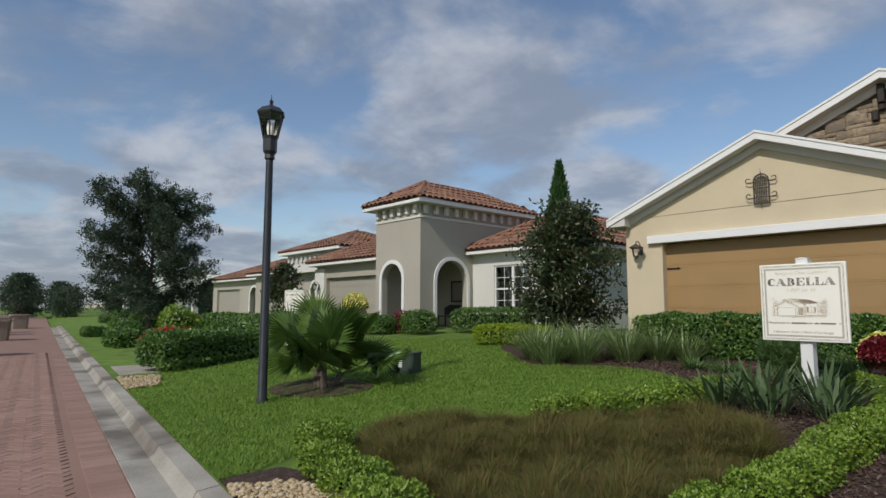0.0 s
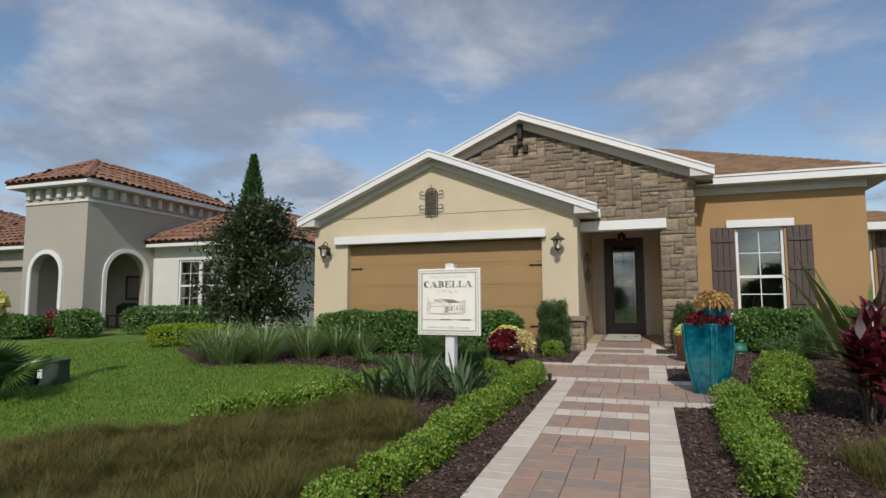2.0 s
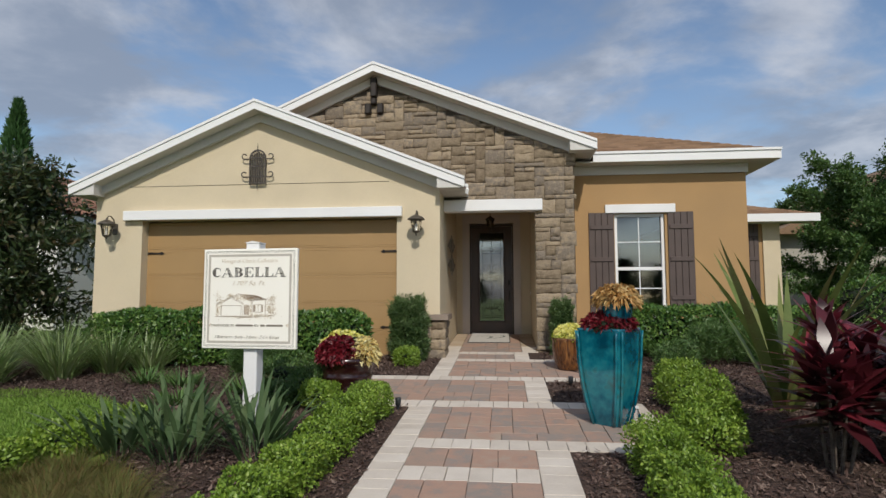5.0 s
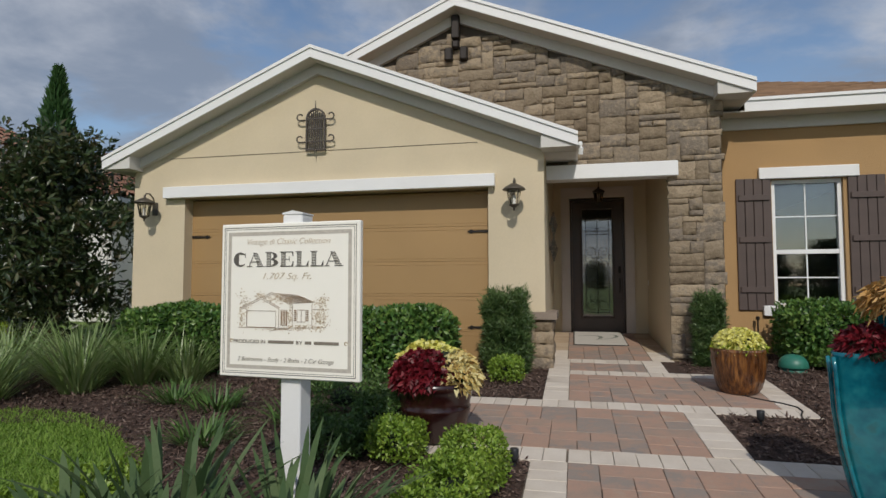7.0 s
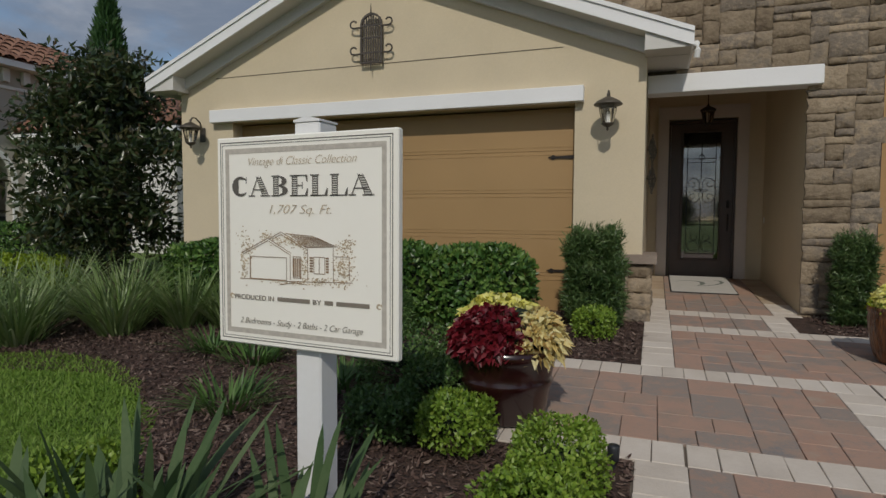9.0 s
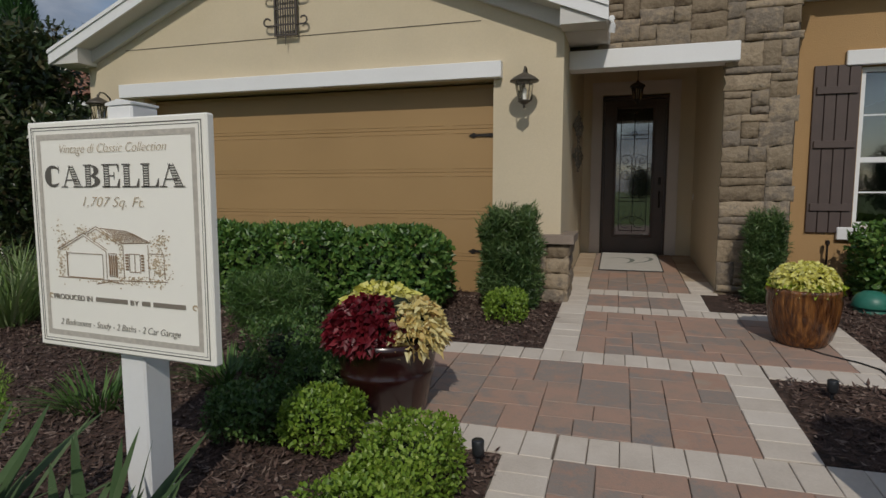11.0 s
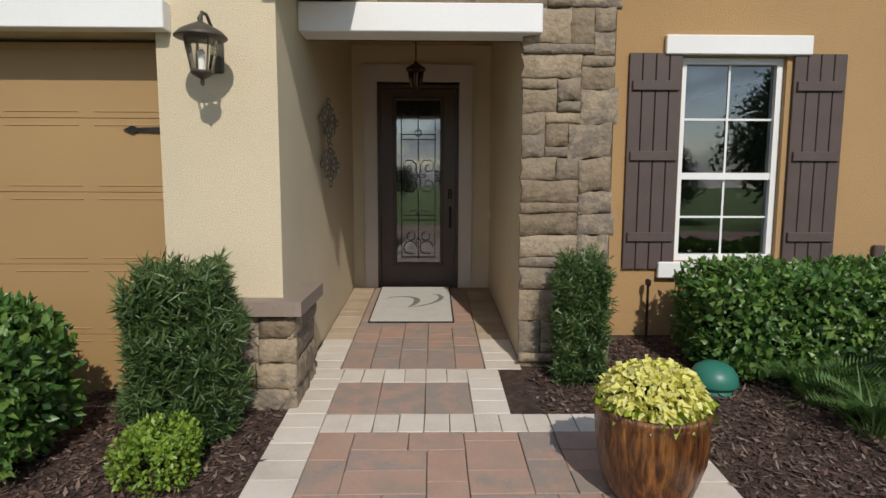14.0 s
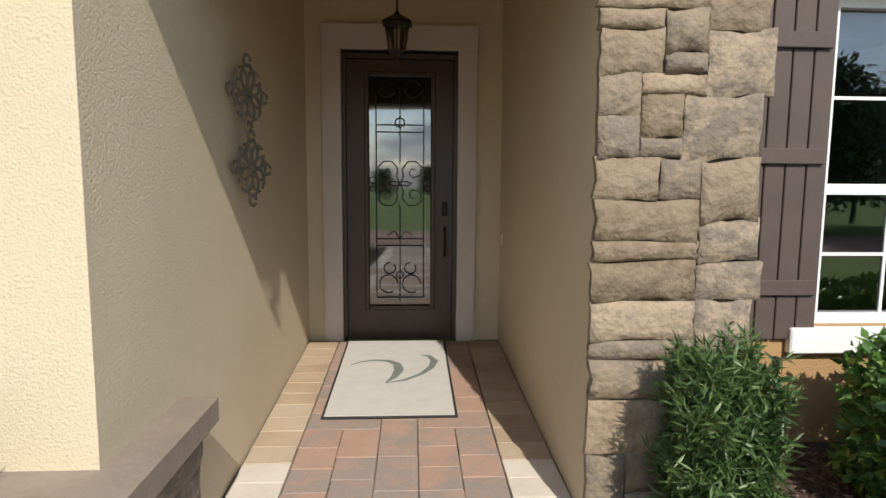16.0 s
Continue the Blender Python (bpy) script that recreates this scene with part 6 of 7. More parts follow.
def fan_palm(at):
    ob = thing("fan_palm", "low green fan palm on the lawn", "palm", at)
    stems = ((0.0, 0.0, 0.42), (-0.35, 0.1, 0.28), (0.3, -0.12, 0.34), (0.1, 0.3, 0.25))
    for sx, sy, sz in stems:
        part("trunk", tube([(sx * 0.7, sy * 0.7, -0.06), (sx * 0.85, sy * 0.85, sz * 0.5), (sx, sy, sz)], 0.065, 8, taper=0.6), BARK, ob)
    stalks = bmesh.new()
    Ps, Ds, Ns, Ls = [], [], [], []
    for k in range(34):
        sx, sy, sz = stems[k % 4]
        a = 2.4 * k + RNG.uniform(-0.3, 0.3)
        el = radians(RNG.uniform(12, 82))
        d = np.array([math.cos(a) * math.cos(el), math.sin(a) * math.cos(el), math.sin(el)])
        hub = np.array([sx, sy, sz]) + d * RNG.uniform(0.35, 0.75)
        hub[2] = max(hub[2], 0.16)
        tube([(sx, sy, sz - 0.04), tuple(hub)], 0.010, 5, stalks)
        side = np.cross(d, [0, 0, 1.0]) + RNG.normal(size=3) * 0.7
        side -= d * side.dot(d)
        side /= np.linalg.norm(side) + 1e-9
        upv = np.cross(side, d)
        size = RNG.uniform(0.55, 0.78)
        for i in range(34):
            f = (i / 33 - 0.5) * 3.3
            q = (d * 0.85 + upv * 0.3) * math.cos(f) + side * math.sin(f)
            Ps.append(hub)
            Ds.append(q)
            Ns.append(upv + d * 0.2)
            Ls.append(size * (0.7 + 0.3 * math.cos(f)) * RNG.uniform(0.9, 1.05))
    part("stalk_cluster", stalks, PALM_LEAF, ob)["kind"] = "stuff"
    P, D = np.array(Ps), np.array(Ds)
    V, F = leaf_arrays(P, D, np.array(Ns), np.array(Ls), 0.036, fold=0.35, droop=0.16)
    V[:, 2] = np.maximum(V[:, 2], 0.02)
    mesh_ob("foliage", mesh_np("foliage", V, F), PALM_LEAF, ob)
    return ob


fan_palm(on(-8.0, 4.35))
bed("palm_mulch", "ring of dark mulch under the palm", "mulch", [(-8.0 + 0.95 * math.cos(a), 4.35 + 0.8 * math.sin(a)) for a in [k * 0.4189 for k in range(15)]], MULCH, 0.03)


# ---- trees ----


def tree(name, label, at, height, spread_r, trunk_h, mat, clumps, per, leaf, seed, trunk_r=0.09, egg=1.0, category="tree", tight=0.15, blunt=0.7):
    """A tapered trunk with limbs and a crown of many leaf clumps with gaps."""
    rs = np.random.default_rng(seed)
    ob = thing(name, label, category, at, float(rs.uniform(0, 360)))
    bm = tube([(0, 0, -0.1), (0.03, 0.01, trunk_h * 0.6), (0.0, 0.05, trunk_h), (0.04, 0, height * 0.85)], trunk_r, 9, taper=0.25)
    cents = []
    ch = height - trunk_h
    for k in range(clumps):
        f = rs.uniform(0, 1) ** 0.85
        prof = math.sin(math.pi * min(1, max(0.06, 0.18 + 0.80 * f))) ** blunt * egg + (1 - egg) * (1 - f)
        a = rs.uniform(0, 6.283)
        r = spread_r * prof * math.sqrt(rs.uniform(0.05, 1)) * rs.uniform(0.75, 1.12)
        cents.append((r * math.cos(a), r * math.sin(a), trunk_h + ch * f * 0.97))
    part("trunk", bm, BARK, ob, "brown tapered trunk")
    for c in cents[::4]:
        z0 = max(trunk_h * 0.8, c[2] * 0.62)
        part("limb", tube([(0.01, 0.01, z0), (c[0] * 0.5, c[1] * 0.5, (z0 + c[2]) / 2 + 0.1), c], trunk_r * 0.28, 5, taper=0.25), BARK, ob)
    C = np.repeat(np.array(cents), per, 0)
    size = spread_r * tight
    off = rs.normal(size=C.shape) * size * np.array([[1, 1, 0.7]])
    P = C + off
    P[:, 2] = np.minimum(P[:, 2], height)
    D = rs.normal(size=P.shape) + off * 0.8
    V, F = leaf_arrays(P, D, rs.normal(size=P.shape) + np.array([[0, 0, 0.8]]), leaf[0] * rs.uniform(0.6, 1.2, len(P)), leaf[1] * rs.uniform(0.7, 1.2, len(P)))
    mesh_ob("crown", mesh_np("crown", V, F), mat, ob)
    return ob


tree("magnolia", "dense dark bronze-green magnolia tree between the houses", (-8.95, 12.5, g(12.5)), 3.8, 1.34, 0.2, DARK_LEAF, 140, 90, (0.17, 0.06), 3, 0.07, 1.0, tight=0.14, blunt=0.45)
cyp = thing("cypress", "slim upright green cypress behind the magnolia", "tree", (-9.65, 13.05, g(13.05)))
part("trunk", tube([(0, 0, -0.1), (0, 0, 4.3)], 0.06, 7, taper=0.2), BARK, cyp)
n = 9000
f = RNG.uniform(0, 1, n) ** 0.8
a = RNG.uniform(0, 6.283, n)
r = 0.40 * np.sin(np.pi * np.clip(0.14 + 0.86 * f, 0, 1)) ** 0.9 * RNG.uniform(0.5, 1.08, n)
P = np.stack([r * np.cos(a), r * np.sin(a), 0.2 + 4.85 * f], 1)
D = np.stack([np.cos(a) * 0.5, np.sin(a) * 0.5, np.full(n, 1.0)], 1) + rand_dirs(n) * 0.35
V, F = leaf_arrays(P, D, rand_dirs(n), 0.16 * RNG.uniform(0.6, 1.2, n), 0.035)
mesh_ob("foliage", mesh_np("foliage", V, F), CYPRESS, cyp)


def feather_tree(name, label, at, height, spread_r, trunk_h, mat, limbs, leaf, seed, trunk_r):
    """A loose crown of long ascending limbs, each set with drooping sprays of small leaves."""
    rs = np.random.default_rng(seed)
    ob = thing(name, label, "tree", at)
    part("trunk", tube([(0, 0, -0.1), (0.05, 0, trunk_h), (-0.05, 0.05, height * 0.55), (0.1, 0, height * 0.92)], trunk_r, 9, taper=0.2), BARK, ob, "brown tapered trunk")
    Ps, Ds = [], []
    for k in range(limbs):
        f = (k + 0.5) / limbs
        z0 = trunk_h * 0.85 + (height * 0.78 - trunk_h) * f
        a = 2.4 * k + rs.uniform(-0.4, 0.4)
        reach = spread_r * (0.22 + 0.78 * math.sqrt(1 - f ** 2.4)) * rs.uniform(0.62, 1.12)
        rise = (0.05 + 0.55 * f) * reach + 0.22 * height * f * rs.uniform(0.4, 1.1)
        h = np.array([math.cos(a), math.sin(a), 0.0])
        pts = [np.array([0, 0, z0]) + h * reach * t + np.array([0, 0, rise * (1.5 * t - 0.5 * t * t)]) for t in (0, 0.35, 0.7, 1.0)]
        part("limb", tube([tuple(p) for p in pts], trunk_r * 0.3, 5, taper=0.2), BARK, ob)
        for q in range(26):
            t = 0.15 + 0.85 * rs.uniform(0, 1) ** 0.8
            c = np.array([0, 0, z0]) + h * reach * t + np.array([0, 0, rise * (1.5 * t - 0.5 * t * t)])
            d = h * 0.7 + rs.normal(size=3) * 0.55 + np.array([0, 0, 0.25])
            d /= np.linalg.norm(d)
            ln = 0.24 * spread_r * rs.uniform(0.4, 1.0)
            n = 75
            u = rs.uniform(0, 1, (n, 1))
            P = c + d * ln * u + rs.normal(size=(n, 3)) * 0.058 * spread_r * (1.15 - u)
            P[:, 2] -= 0.12 * ln * u[:, 0] ** 2
            Ps.append(P)
            Ds.append(np.tile(d, (n, 1)) + rs.normal(size=(n, 3)) * 0.8)
    P, D = np.concatenate(Ps), np.concatenate(Ds)
    V, F = leaf_arrays(P, D, rs.normal(size=P.shape) + np.array([[0, 0, 0.8]]), leaf[0] * rs.uniform(0.6, 1.2, len(P)), leaf[1] * rs.uniform(0.7, 1.2, len(P)))
    mesh_ob("crown", mesh_np("crown", V, F), mat, ob)
    return ob


feather_tree("oak_tree", "dark feathery street oak beside the road", (-28.3, 7.35, g(7.35)), 6.9, 3.25, 1.2, FAR_LEAF, 42, (0.13, 0.05), 11, 0.13)
feather_tree("tree", "blue-green leafy tree beside the neighbouring house", (9.9, 18.3, 0.5), 4.2, 2.1, 0.6, SHRUB_LEAF, 34, (0.11, 0.045), 5, 0.08)
base_tree = tree("far_tree", "distant dark green tree across the street", (-14.0, -22.0, -0.3), 9.0, 4.0, 2.0, FAR_LEAF, 150, 50, (0.45, 0.2), 21, 0.2)
tagged(base_tree, group="distant trees")
for x, y, s in ((-30, -62, 0.55), (-20, -66, 0.5), (-11, -63, 0.6), (-4, -68, 0.5), (3, -64, 0.55), (9, -60, 0.6), (15, -50, 0.7), (9, -26, 0.38), (13, -22, 0.45), (16, -20, 0.5), (20.5, -13.5, 0.95), (24, -17, 1.05), (29, -20, 0.9), (-40, -60, 0.6), (-52, -58, 0.7), (-82, 9, 0.5), (-92, 14, 0.55), (-105, 6, 0.6), (-86, 20, 0.5), (-115, 12, 0.75), (-108, 26, 0.7), (-78, 24, 0.45), (-63, 17, 0.42), (-66, 10.5, 0.4), (-74, 17, 0.5), (-55, 20, 0.42), (-68, 24, 0.45), (-76, -2, 0.36), (-84, 3, 0.45), (-72, 7.5, 0.55), (30, 34, 1.0), (40, 30, 1.1)):
    copy_thing(base_tree, pose(x, y, -0.3, 0, 0, x * 37)).scale = (s, s, s)

# ---- the neighbouring houses ----


def tile_slope(parent, e0, e1, r0, r1, label="terracotta barrel tile slope"):
    """Barrel tiles laid course by course between an eave line and a ridge line."""
    e0, e1, r0, r1 = (np.array(p, float) for p in (e0, e1, r0, r1))
    along = (e1 - e0) / np.linalg.norm(e1 - e0)
    up0 = (r0 + r1) / 2 - (e0 + e1) / 2
    up = up0 - along * up0.dot(along)
    rise = np.linalg.norm(up)
    up /= rise
    nrm = np.cross(along, up)
    nrm *= 1 if nrm[2] > 0 else -1
    length = np.linalg.norm(e1 - e0)
    lo1, hi1 = (r0 - e0).dot(along), (r1 - e0).dot(along)
    V, F = [], []
    pitch, course = 0.30, 0.38
    for j in range(int(rise / course) + 1):
        v = j * course
        f = min(1, (v + course / 2) / rise)
        lo, hi = lo1 * f, length + (hi1 - length) * f
        k = 0
        for i in range(int(length / pitch) + 1):
            u = (i + 0.5) * pitch
            if u < lo - 0.05 or u > hi + 0.05:
                continue
            b = len(V)
            wob = 0.012 * math.sin(i * 12.9 + j * 7.3)
            for s, lift in ((v - 0.05, 0.035), (min(rise, v + course), 0.0)):
                for q in range(5):
                    t = math.pi * q / 4
                    V.append(e0 + along * (u - 0.145 * math.cos(t)) + up * s + nrm * (0.085 * math.sin(t) + lift + wob))
            for q in range(4):
                F.append((b + q, b + q + 1, b + 6 + q, b + 5 + q))
    ob = mesh_ob("tiles", mesh_np("tiles", V, F), CLAY, parent, label)
    slab([tuple(e0), tuple(e1), tuple(r1), tuple(r0)] if np.linalg.norm(r1 - r0) > 0.05 else [tuple(e0), tuple(e1), tuple(r0)], CLAY, parent, "underlay", "roof underlay", 0.05)
    return ob


def hip_roof(name, label, x0, x1, y0, y1, z, rise, over=0.4, fascia=0.16):
    ob = thing(name, label, "roof", kind="structure")
    x0, x1, y0, y1 = x0 - over, x1 + over, y0 - over, y1 + over
    d = min(x1 - x0, y1 - y0) / 2
    if x1 - x0 > y1 - y0:
        ra, rb = (x0 + d, (y0 + y1) / 2, z + rise), (x1 - d, (y0 + y1) / 2, z + rise)
        sides = [((x0, y0, z), (x1, y0, z), ra, rb), ((x1, y0, z), (x1, y1, z), rb, rb), ((x1, y1, z), (x0, y1, z), rb, ra), ((x0, y1, z), (x0, y0, z), ra, ra)]
    else:
        ra, rb = ((x0 + x1) / 2, y0 + d, z + rise), ((x0 + x1) / 2, y1 - d, z + rise)
        sides = [((x0, y0, z), (x1, y0, z), ra, ra), ((x1, y0, z), (x1, y1, z), ra, rb), ((x1, y1, z), (x0, y1, z), rb, rb), ((x0, y1, z), (x0, y0, z), rb, ra)]
    for s in sides:
        tile_slope(ob, *s)
    bm = bmesh.new()
    add_box(bm, x0, x1, y0, y0 + 0.03, z - fascia, z - 0.01)
    add_box(bm, x0, x1, y1 - 0.03, y1, z - fascia, z - 0.01)
    add_box(bm, x0, x0 + 0.03, y0 + 0.03, y1 - 0.03, z - fascia, z - 0.01)
    add_box(bm, x1 - 0.03, x1, y0 + 0.03, y1 - 0.03, z - fascia, z - 0.01)
    part("fascia", bm, TRIM_WHITE, ob, "white fascia boards")
    part("soffit", box(x0 + 0.03, x1 - 0.03, y0 + 0.03, y1 - 0.03, z - fascia, z - fascia + 0.02), SOFFIT, ob, "pale soffit")
    for a, b in ((sides[0][0], ra), (sides[0][1], sides[0][3])):
        part("hip_tiles", tube([tuple(np.array(a) + [0, 0, 0.06]), tuple(np.array(b) + [0, 0, 0.06])], 0.09, 7), CLAY, ob, "rounded hip tiles")
    return ob


NB = 0.55
TX0, TX1, TY0, TY1, TZ = -18.9, -16.1, 13.2, 19.3, 5.36
house = thing("villa", "grey stucco villa with arched tower and white wing", "house", (0, 0, 0))
fa = arch(-18.45, -17.15, NB - 0.1, 2.40)
part("tower_front", holed(rect(TX0, TX1, 0, TZ), [fa], TY0, TY0 + 0.25), STUCCO_GREY, house, "grey stucco tower front with arch")
sa = arch(14.0, 15.6, NB - 0.1, 2.36)
part("tower_side", holed(rect(TY0 + 0.25, TY1, 0, TZ), [sa], TX1 - 0.25, TX1, "x"), STUCCO_GREY, house, "grey stucco tower side with arch")
part("tower_west", box(TX0, TX0 + 0.25, TY0 + 0.25, TY1, 0, TZ), STUCCO_GREY, house, "grey stucco tower wall")
part("tower_back", box(TX0 + 0.25, TX1 - 0.25, 16.2, 16.4, 0, TZ), STUCCO_GREY, house, "grey stucco entry wall")
part("tower_floor", box(TX0 + 0.25, TX1 - 0.25, TY0 + 0.25, 16.2, 0.2, NB + 0.02), CONCRETE, house, "entry floor")


def arch_band(a0, a1, b0, spring, w, d0, d1, axis):
    outer = arch(a0 - w, a1 + w, b0, spring)
    inner = arch(a0, a1, b0, spring)
    bm = bmesh.new()
    put = {"y": lambda a, b, d: (a, d, b), "x": lambda a, b, d: (d, a, b)}[axis]
    o, q = outer[1:] + [outer[0]], inner[1:] + [inner[0]]
    rings = []
    for (oa, ob_), (qa, qb) in zip(o, q):
        rings.append([bm.verts.new(put(oa, ob_, d0)), bm.verts.new(put(qa, qb, d0)), bm.verts.new(put(qa, qb, d1)), bm.verts.new(put(oa, ob_, d1))])
    for u, v in zip(rings, rings[1:]):
        for k in range(4):
            bm.faces.new((u[k], u[(k + 1) % 4], v[(k + 1) % 4], v[k]))
    bmesh.ops.recalc_face_normals(bm, faces=bm.faces)
    return bm


part("arch_trim", arch_band(-18.45, -17.15, NB, 2.40, 0.14, TY0 - 0.05, TY0 - 0.002, "y"), TRIM_WHITE, house, "white arch moulding")
part("arch_trim", arch_band(14.0, 15.6, NB, 2.36, 0.14, TX1 + 0.002, TX1 + 0.05, "x"), TRIM_WHITE, house, "white arch moulding")
bm = bmesh.new()
add_box(bm, TX0 - 0.04, TX1 + 0.04, TY0 - 0.04, TY0 - 0.001, 4.70, 4.78)
add_box(bm, TX1 + 0.001, TX1 + 0.04, TY0, TY1, 4.70, 4.78)
part("string_course", bm, STUCCO_WHITE, house, "pale string course")
for k in range(6):
    x = TX0 + 0.22 + k * (TX1 - TX0 - 0.44) / 5
    part("dentil", box(x - 0.09, x + 0.09, TY0 - 0.14, TY0 - 0.002, 4.86, 5.20, 0.01), SOFFIT, house, "dark eave bracket")
for k in range(12):
    y = TY0 + 0.2 + k * 0.52
    part("dentil", box(TX1 + 0.002, TX1 + 0.14, y - 0.09, y + 0.09, 4.86, 5.20, 0.01), SOFFIT, house, "dark eave bracket")
hip_roof("roof_villa_tower", "terracotta tiled hip roof on the villa tower", TX0, TX1, TY0, TY1, 5.38, 1.02, 0.42)
# wing with window
WY2 = 15.95
part("wing_front", holed(rect(TX1, -11.0, 0, 3.45), [rect(-14.95, -13.1, 1.15, 2.95)], WY2, WY2 + 0.2), STUCCO_WHITE, house, "white stucco wing front")
part("wing_side", box(-11.2, -11.0, WY2 + 0.2, 24, 0, 3.4), STUCCO_WHITE, house, "white stucco wing side")
part("wing_back", box(-18, -11.2, 21.0, 21.2, 0, 3.4), STUCCO_WHITE, house, "plain inner wall")
for k, x in enumerate((-14.49, -13.56)):
    sash_window("window_2" if k == 0 else "window_3", "white villa window with glazing bars", (x, WY2 + 0.05, 1.152), 0.92, 1.794)
drape = thing("curtain", "pale gathered curtain behind the villa window", "curtain", (-14.75, WY2 + 0.35, 1.0))
bm = bmesh.new()
prev = None
for k in range(21):
    p = (0.02 * k - 0.2, 0.03 * math.sin(k * 1.3))
    cur = [bm.verts.new((p[0], p[1], 0.0)), bm.verts.new((p[0], p[1], 2.0))]
    if prev:
        bm.faces.new((prev[0], cur[0], cur[1], prev[1]))
    prev = cur
cloth = part("cloth", bm, CURTAIN, drape)
cloth.modifiers.new("solid", "SOLIDIFY").thickness = 0.006
hip_roof("roof_villa_wing", "terracotta tiled hip roof on the villa wing", TX1 + 0.1, -11.0, WY2, 24, 3.58, 1.6, 0.42)
# garage of the villa
VG = 14.2
part("garage_front", holed(rect(-25.3, TX0, 0, 3.35), [rect(-24.4, -19.5, 0, 2.75)], VG, VG + 0.25), STUCCO_GREY, house, "grey stucco garage front")
part("garage_pier", box(-25.4, -24.5, VG - 0.06, VG - 0.002, 0, 3.2), STUCCO_WHITE, house, "white garage pier")
part("garage_west", box(-25.3, -25.1, VG + 0.25, 22, 0, 3.35), STUCCO_GREY, house, "grey stucco garage side")
garage_door(-24.42, -19.48, VG + 0.2, 0.5, 2.76, 5, 8, GARAGE_GREY, "closed grey panelled garage door of villa", False)
hip_roof("roof_villa_garage", "terracotta tiled hip roof on the villa garage", -25.3, TX0 - 0.05, VG, 22, 3.5, 1.7, 0.42)
hip_roof("roof_villa_main", "terracotta tiled main hip roof of the villa", -24, -13, 17.5, 25, 4.0, 1.5, 0.3)
bench = thing("bench", "black iron bench in the villa entry", "bench", (-17.2, 15.8, NB + 0.02))
part("seat", box(-0.6, 0.6, -0.25, 0.2, 0.4, 0.44, 0.01), BLACK_METAL, bench)
part("backrest", prism([(-0.6, 0.46), (0.6, 0.46), (0.6, 0.75), (0.3, 0.88), (-0.3, 0.88), (-0.6, 0.75)], 0.16, 0.2), BLACK_METAL, bench)
for x in (-0.55, 0.55):
    for y in (-0.22, 0.17):
        part("leg", box(x - 0.02, x + 0.02, y - 0.02, y + 0.02, 0, 0.4), BLACK_METAL, bench)
picture = thing("wall_picture", "dark framed picture in the villa entry", "picture", (-17.2, 16.16, 2.0))
part("frame", holed(rect(-0.4, 0.4, -0.45, 0.45), [rect(-0.32, 0.32, -0.37, 0.37)], -0.02, 0.03), DOOR_BROWN, picture)
part("canvas", box(-0.32, 0.32, 0.0, 0.02, -0.37, 0.37), CAP_STONE, picture)
vlan = copy_thing(lan, pose(-24.95, VG - 0.31, 2.5))
# hedges and shrubs of the villa
bush("hedge", "clipped bright lime hedge at the lawn", on(-9.75, 11.15), (2.15, 0.85, 0.50), LIME_LEAF, 6500, (0.06, 0.035), "hedge", 28, wild=0.03, depth=0.1, round_=6)
bush("hedge", "dark green hedge under the villa window", on(-12.9, 13.6), (3.0, 0.9, 0.80), HEDGE_LEAF, 6000, (0.08, 0.045), "hedge", 8, wild=0.04, round_=6)
for x, y, w, h in ((-15.0, 12.2, 1.3, 0.75), (-16.6, 11.6, 1.6, 0.65), (-18.3, 11.2, 1.6, 0.75), (-19.6, 11.4, 1.5, 0.8)):
    bush("shrub", "rounded dark green shrub before the villa", on(x, y), (w, w * 0.7, h), HEDGE_LEAF, 3000, (0.09, 0.05), "shrub", wild=0.08, round_=3, group="villa shrubs")
bush("shrub", "small red-leaved shrub before the tower", on(-16.0, 12.3), (0.7, 0.6, 0.7), RED_LEAF, 900, (0.1, 0.06), "shrub", wild=0.1, round_=2.5)
urn = thing("flower_pot", "large pale round urn with yellow flowers", "flower pot", (-19.9, 12.9, g(12.9)))
part("pot", lathe([(0.25, 0.0), (0.45, 0.4), (0.48, 0.7), (0.40, 0.95), (0.42, 1.0), (0.36, 1.0)], 20), GRAVEL, urn, "", True)
dome_leaves("yellow_leaves", urn, 700, (0, 0, 1.0), (0.5, 0.5, 0.45), YELLOW_LEAF, (0.13, 0.09))
part("plinth", box(-0.3, 0.3, -0.3, 0.3, -0.1, 0.0), CONCRETE, urn)
tree("shrub_tree", "dark upright bush beside the villa garage", (-26.3, 13.0, g(13.0)), 3.0, 1.0, 0.2, DARK_LEAF, 60, 60, (0.2, 0.09), 31, 0.06)
vsign = copy_thing(sign, pose(-23.8, 12.2, g(12.2), 0, 0, 35))
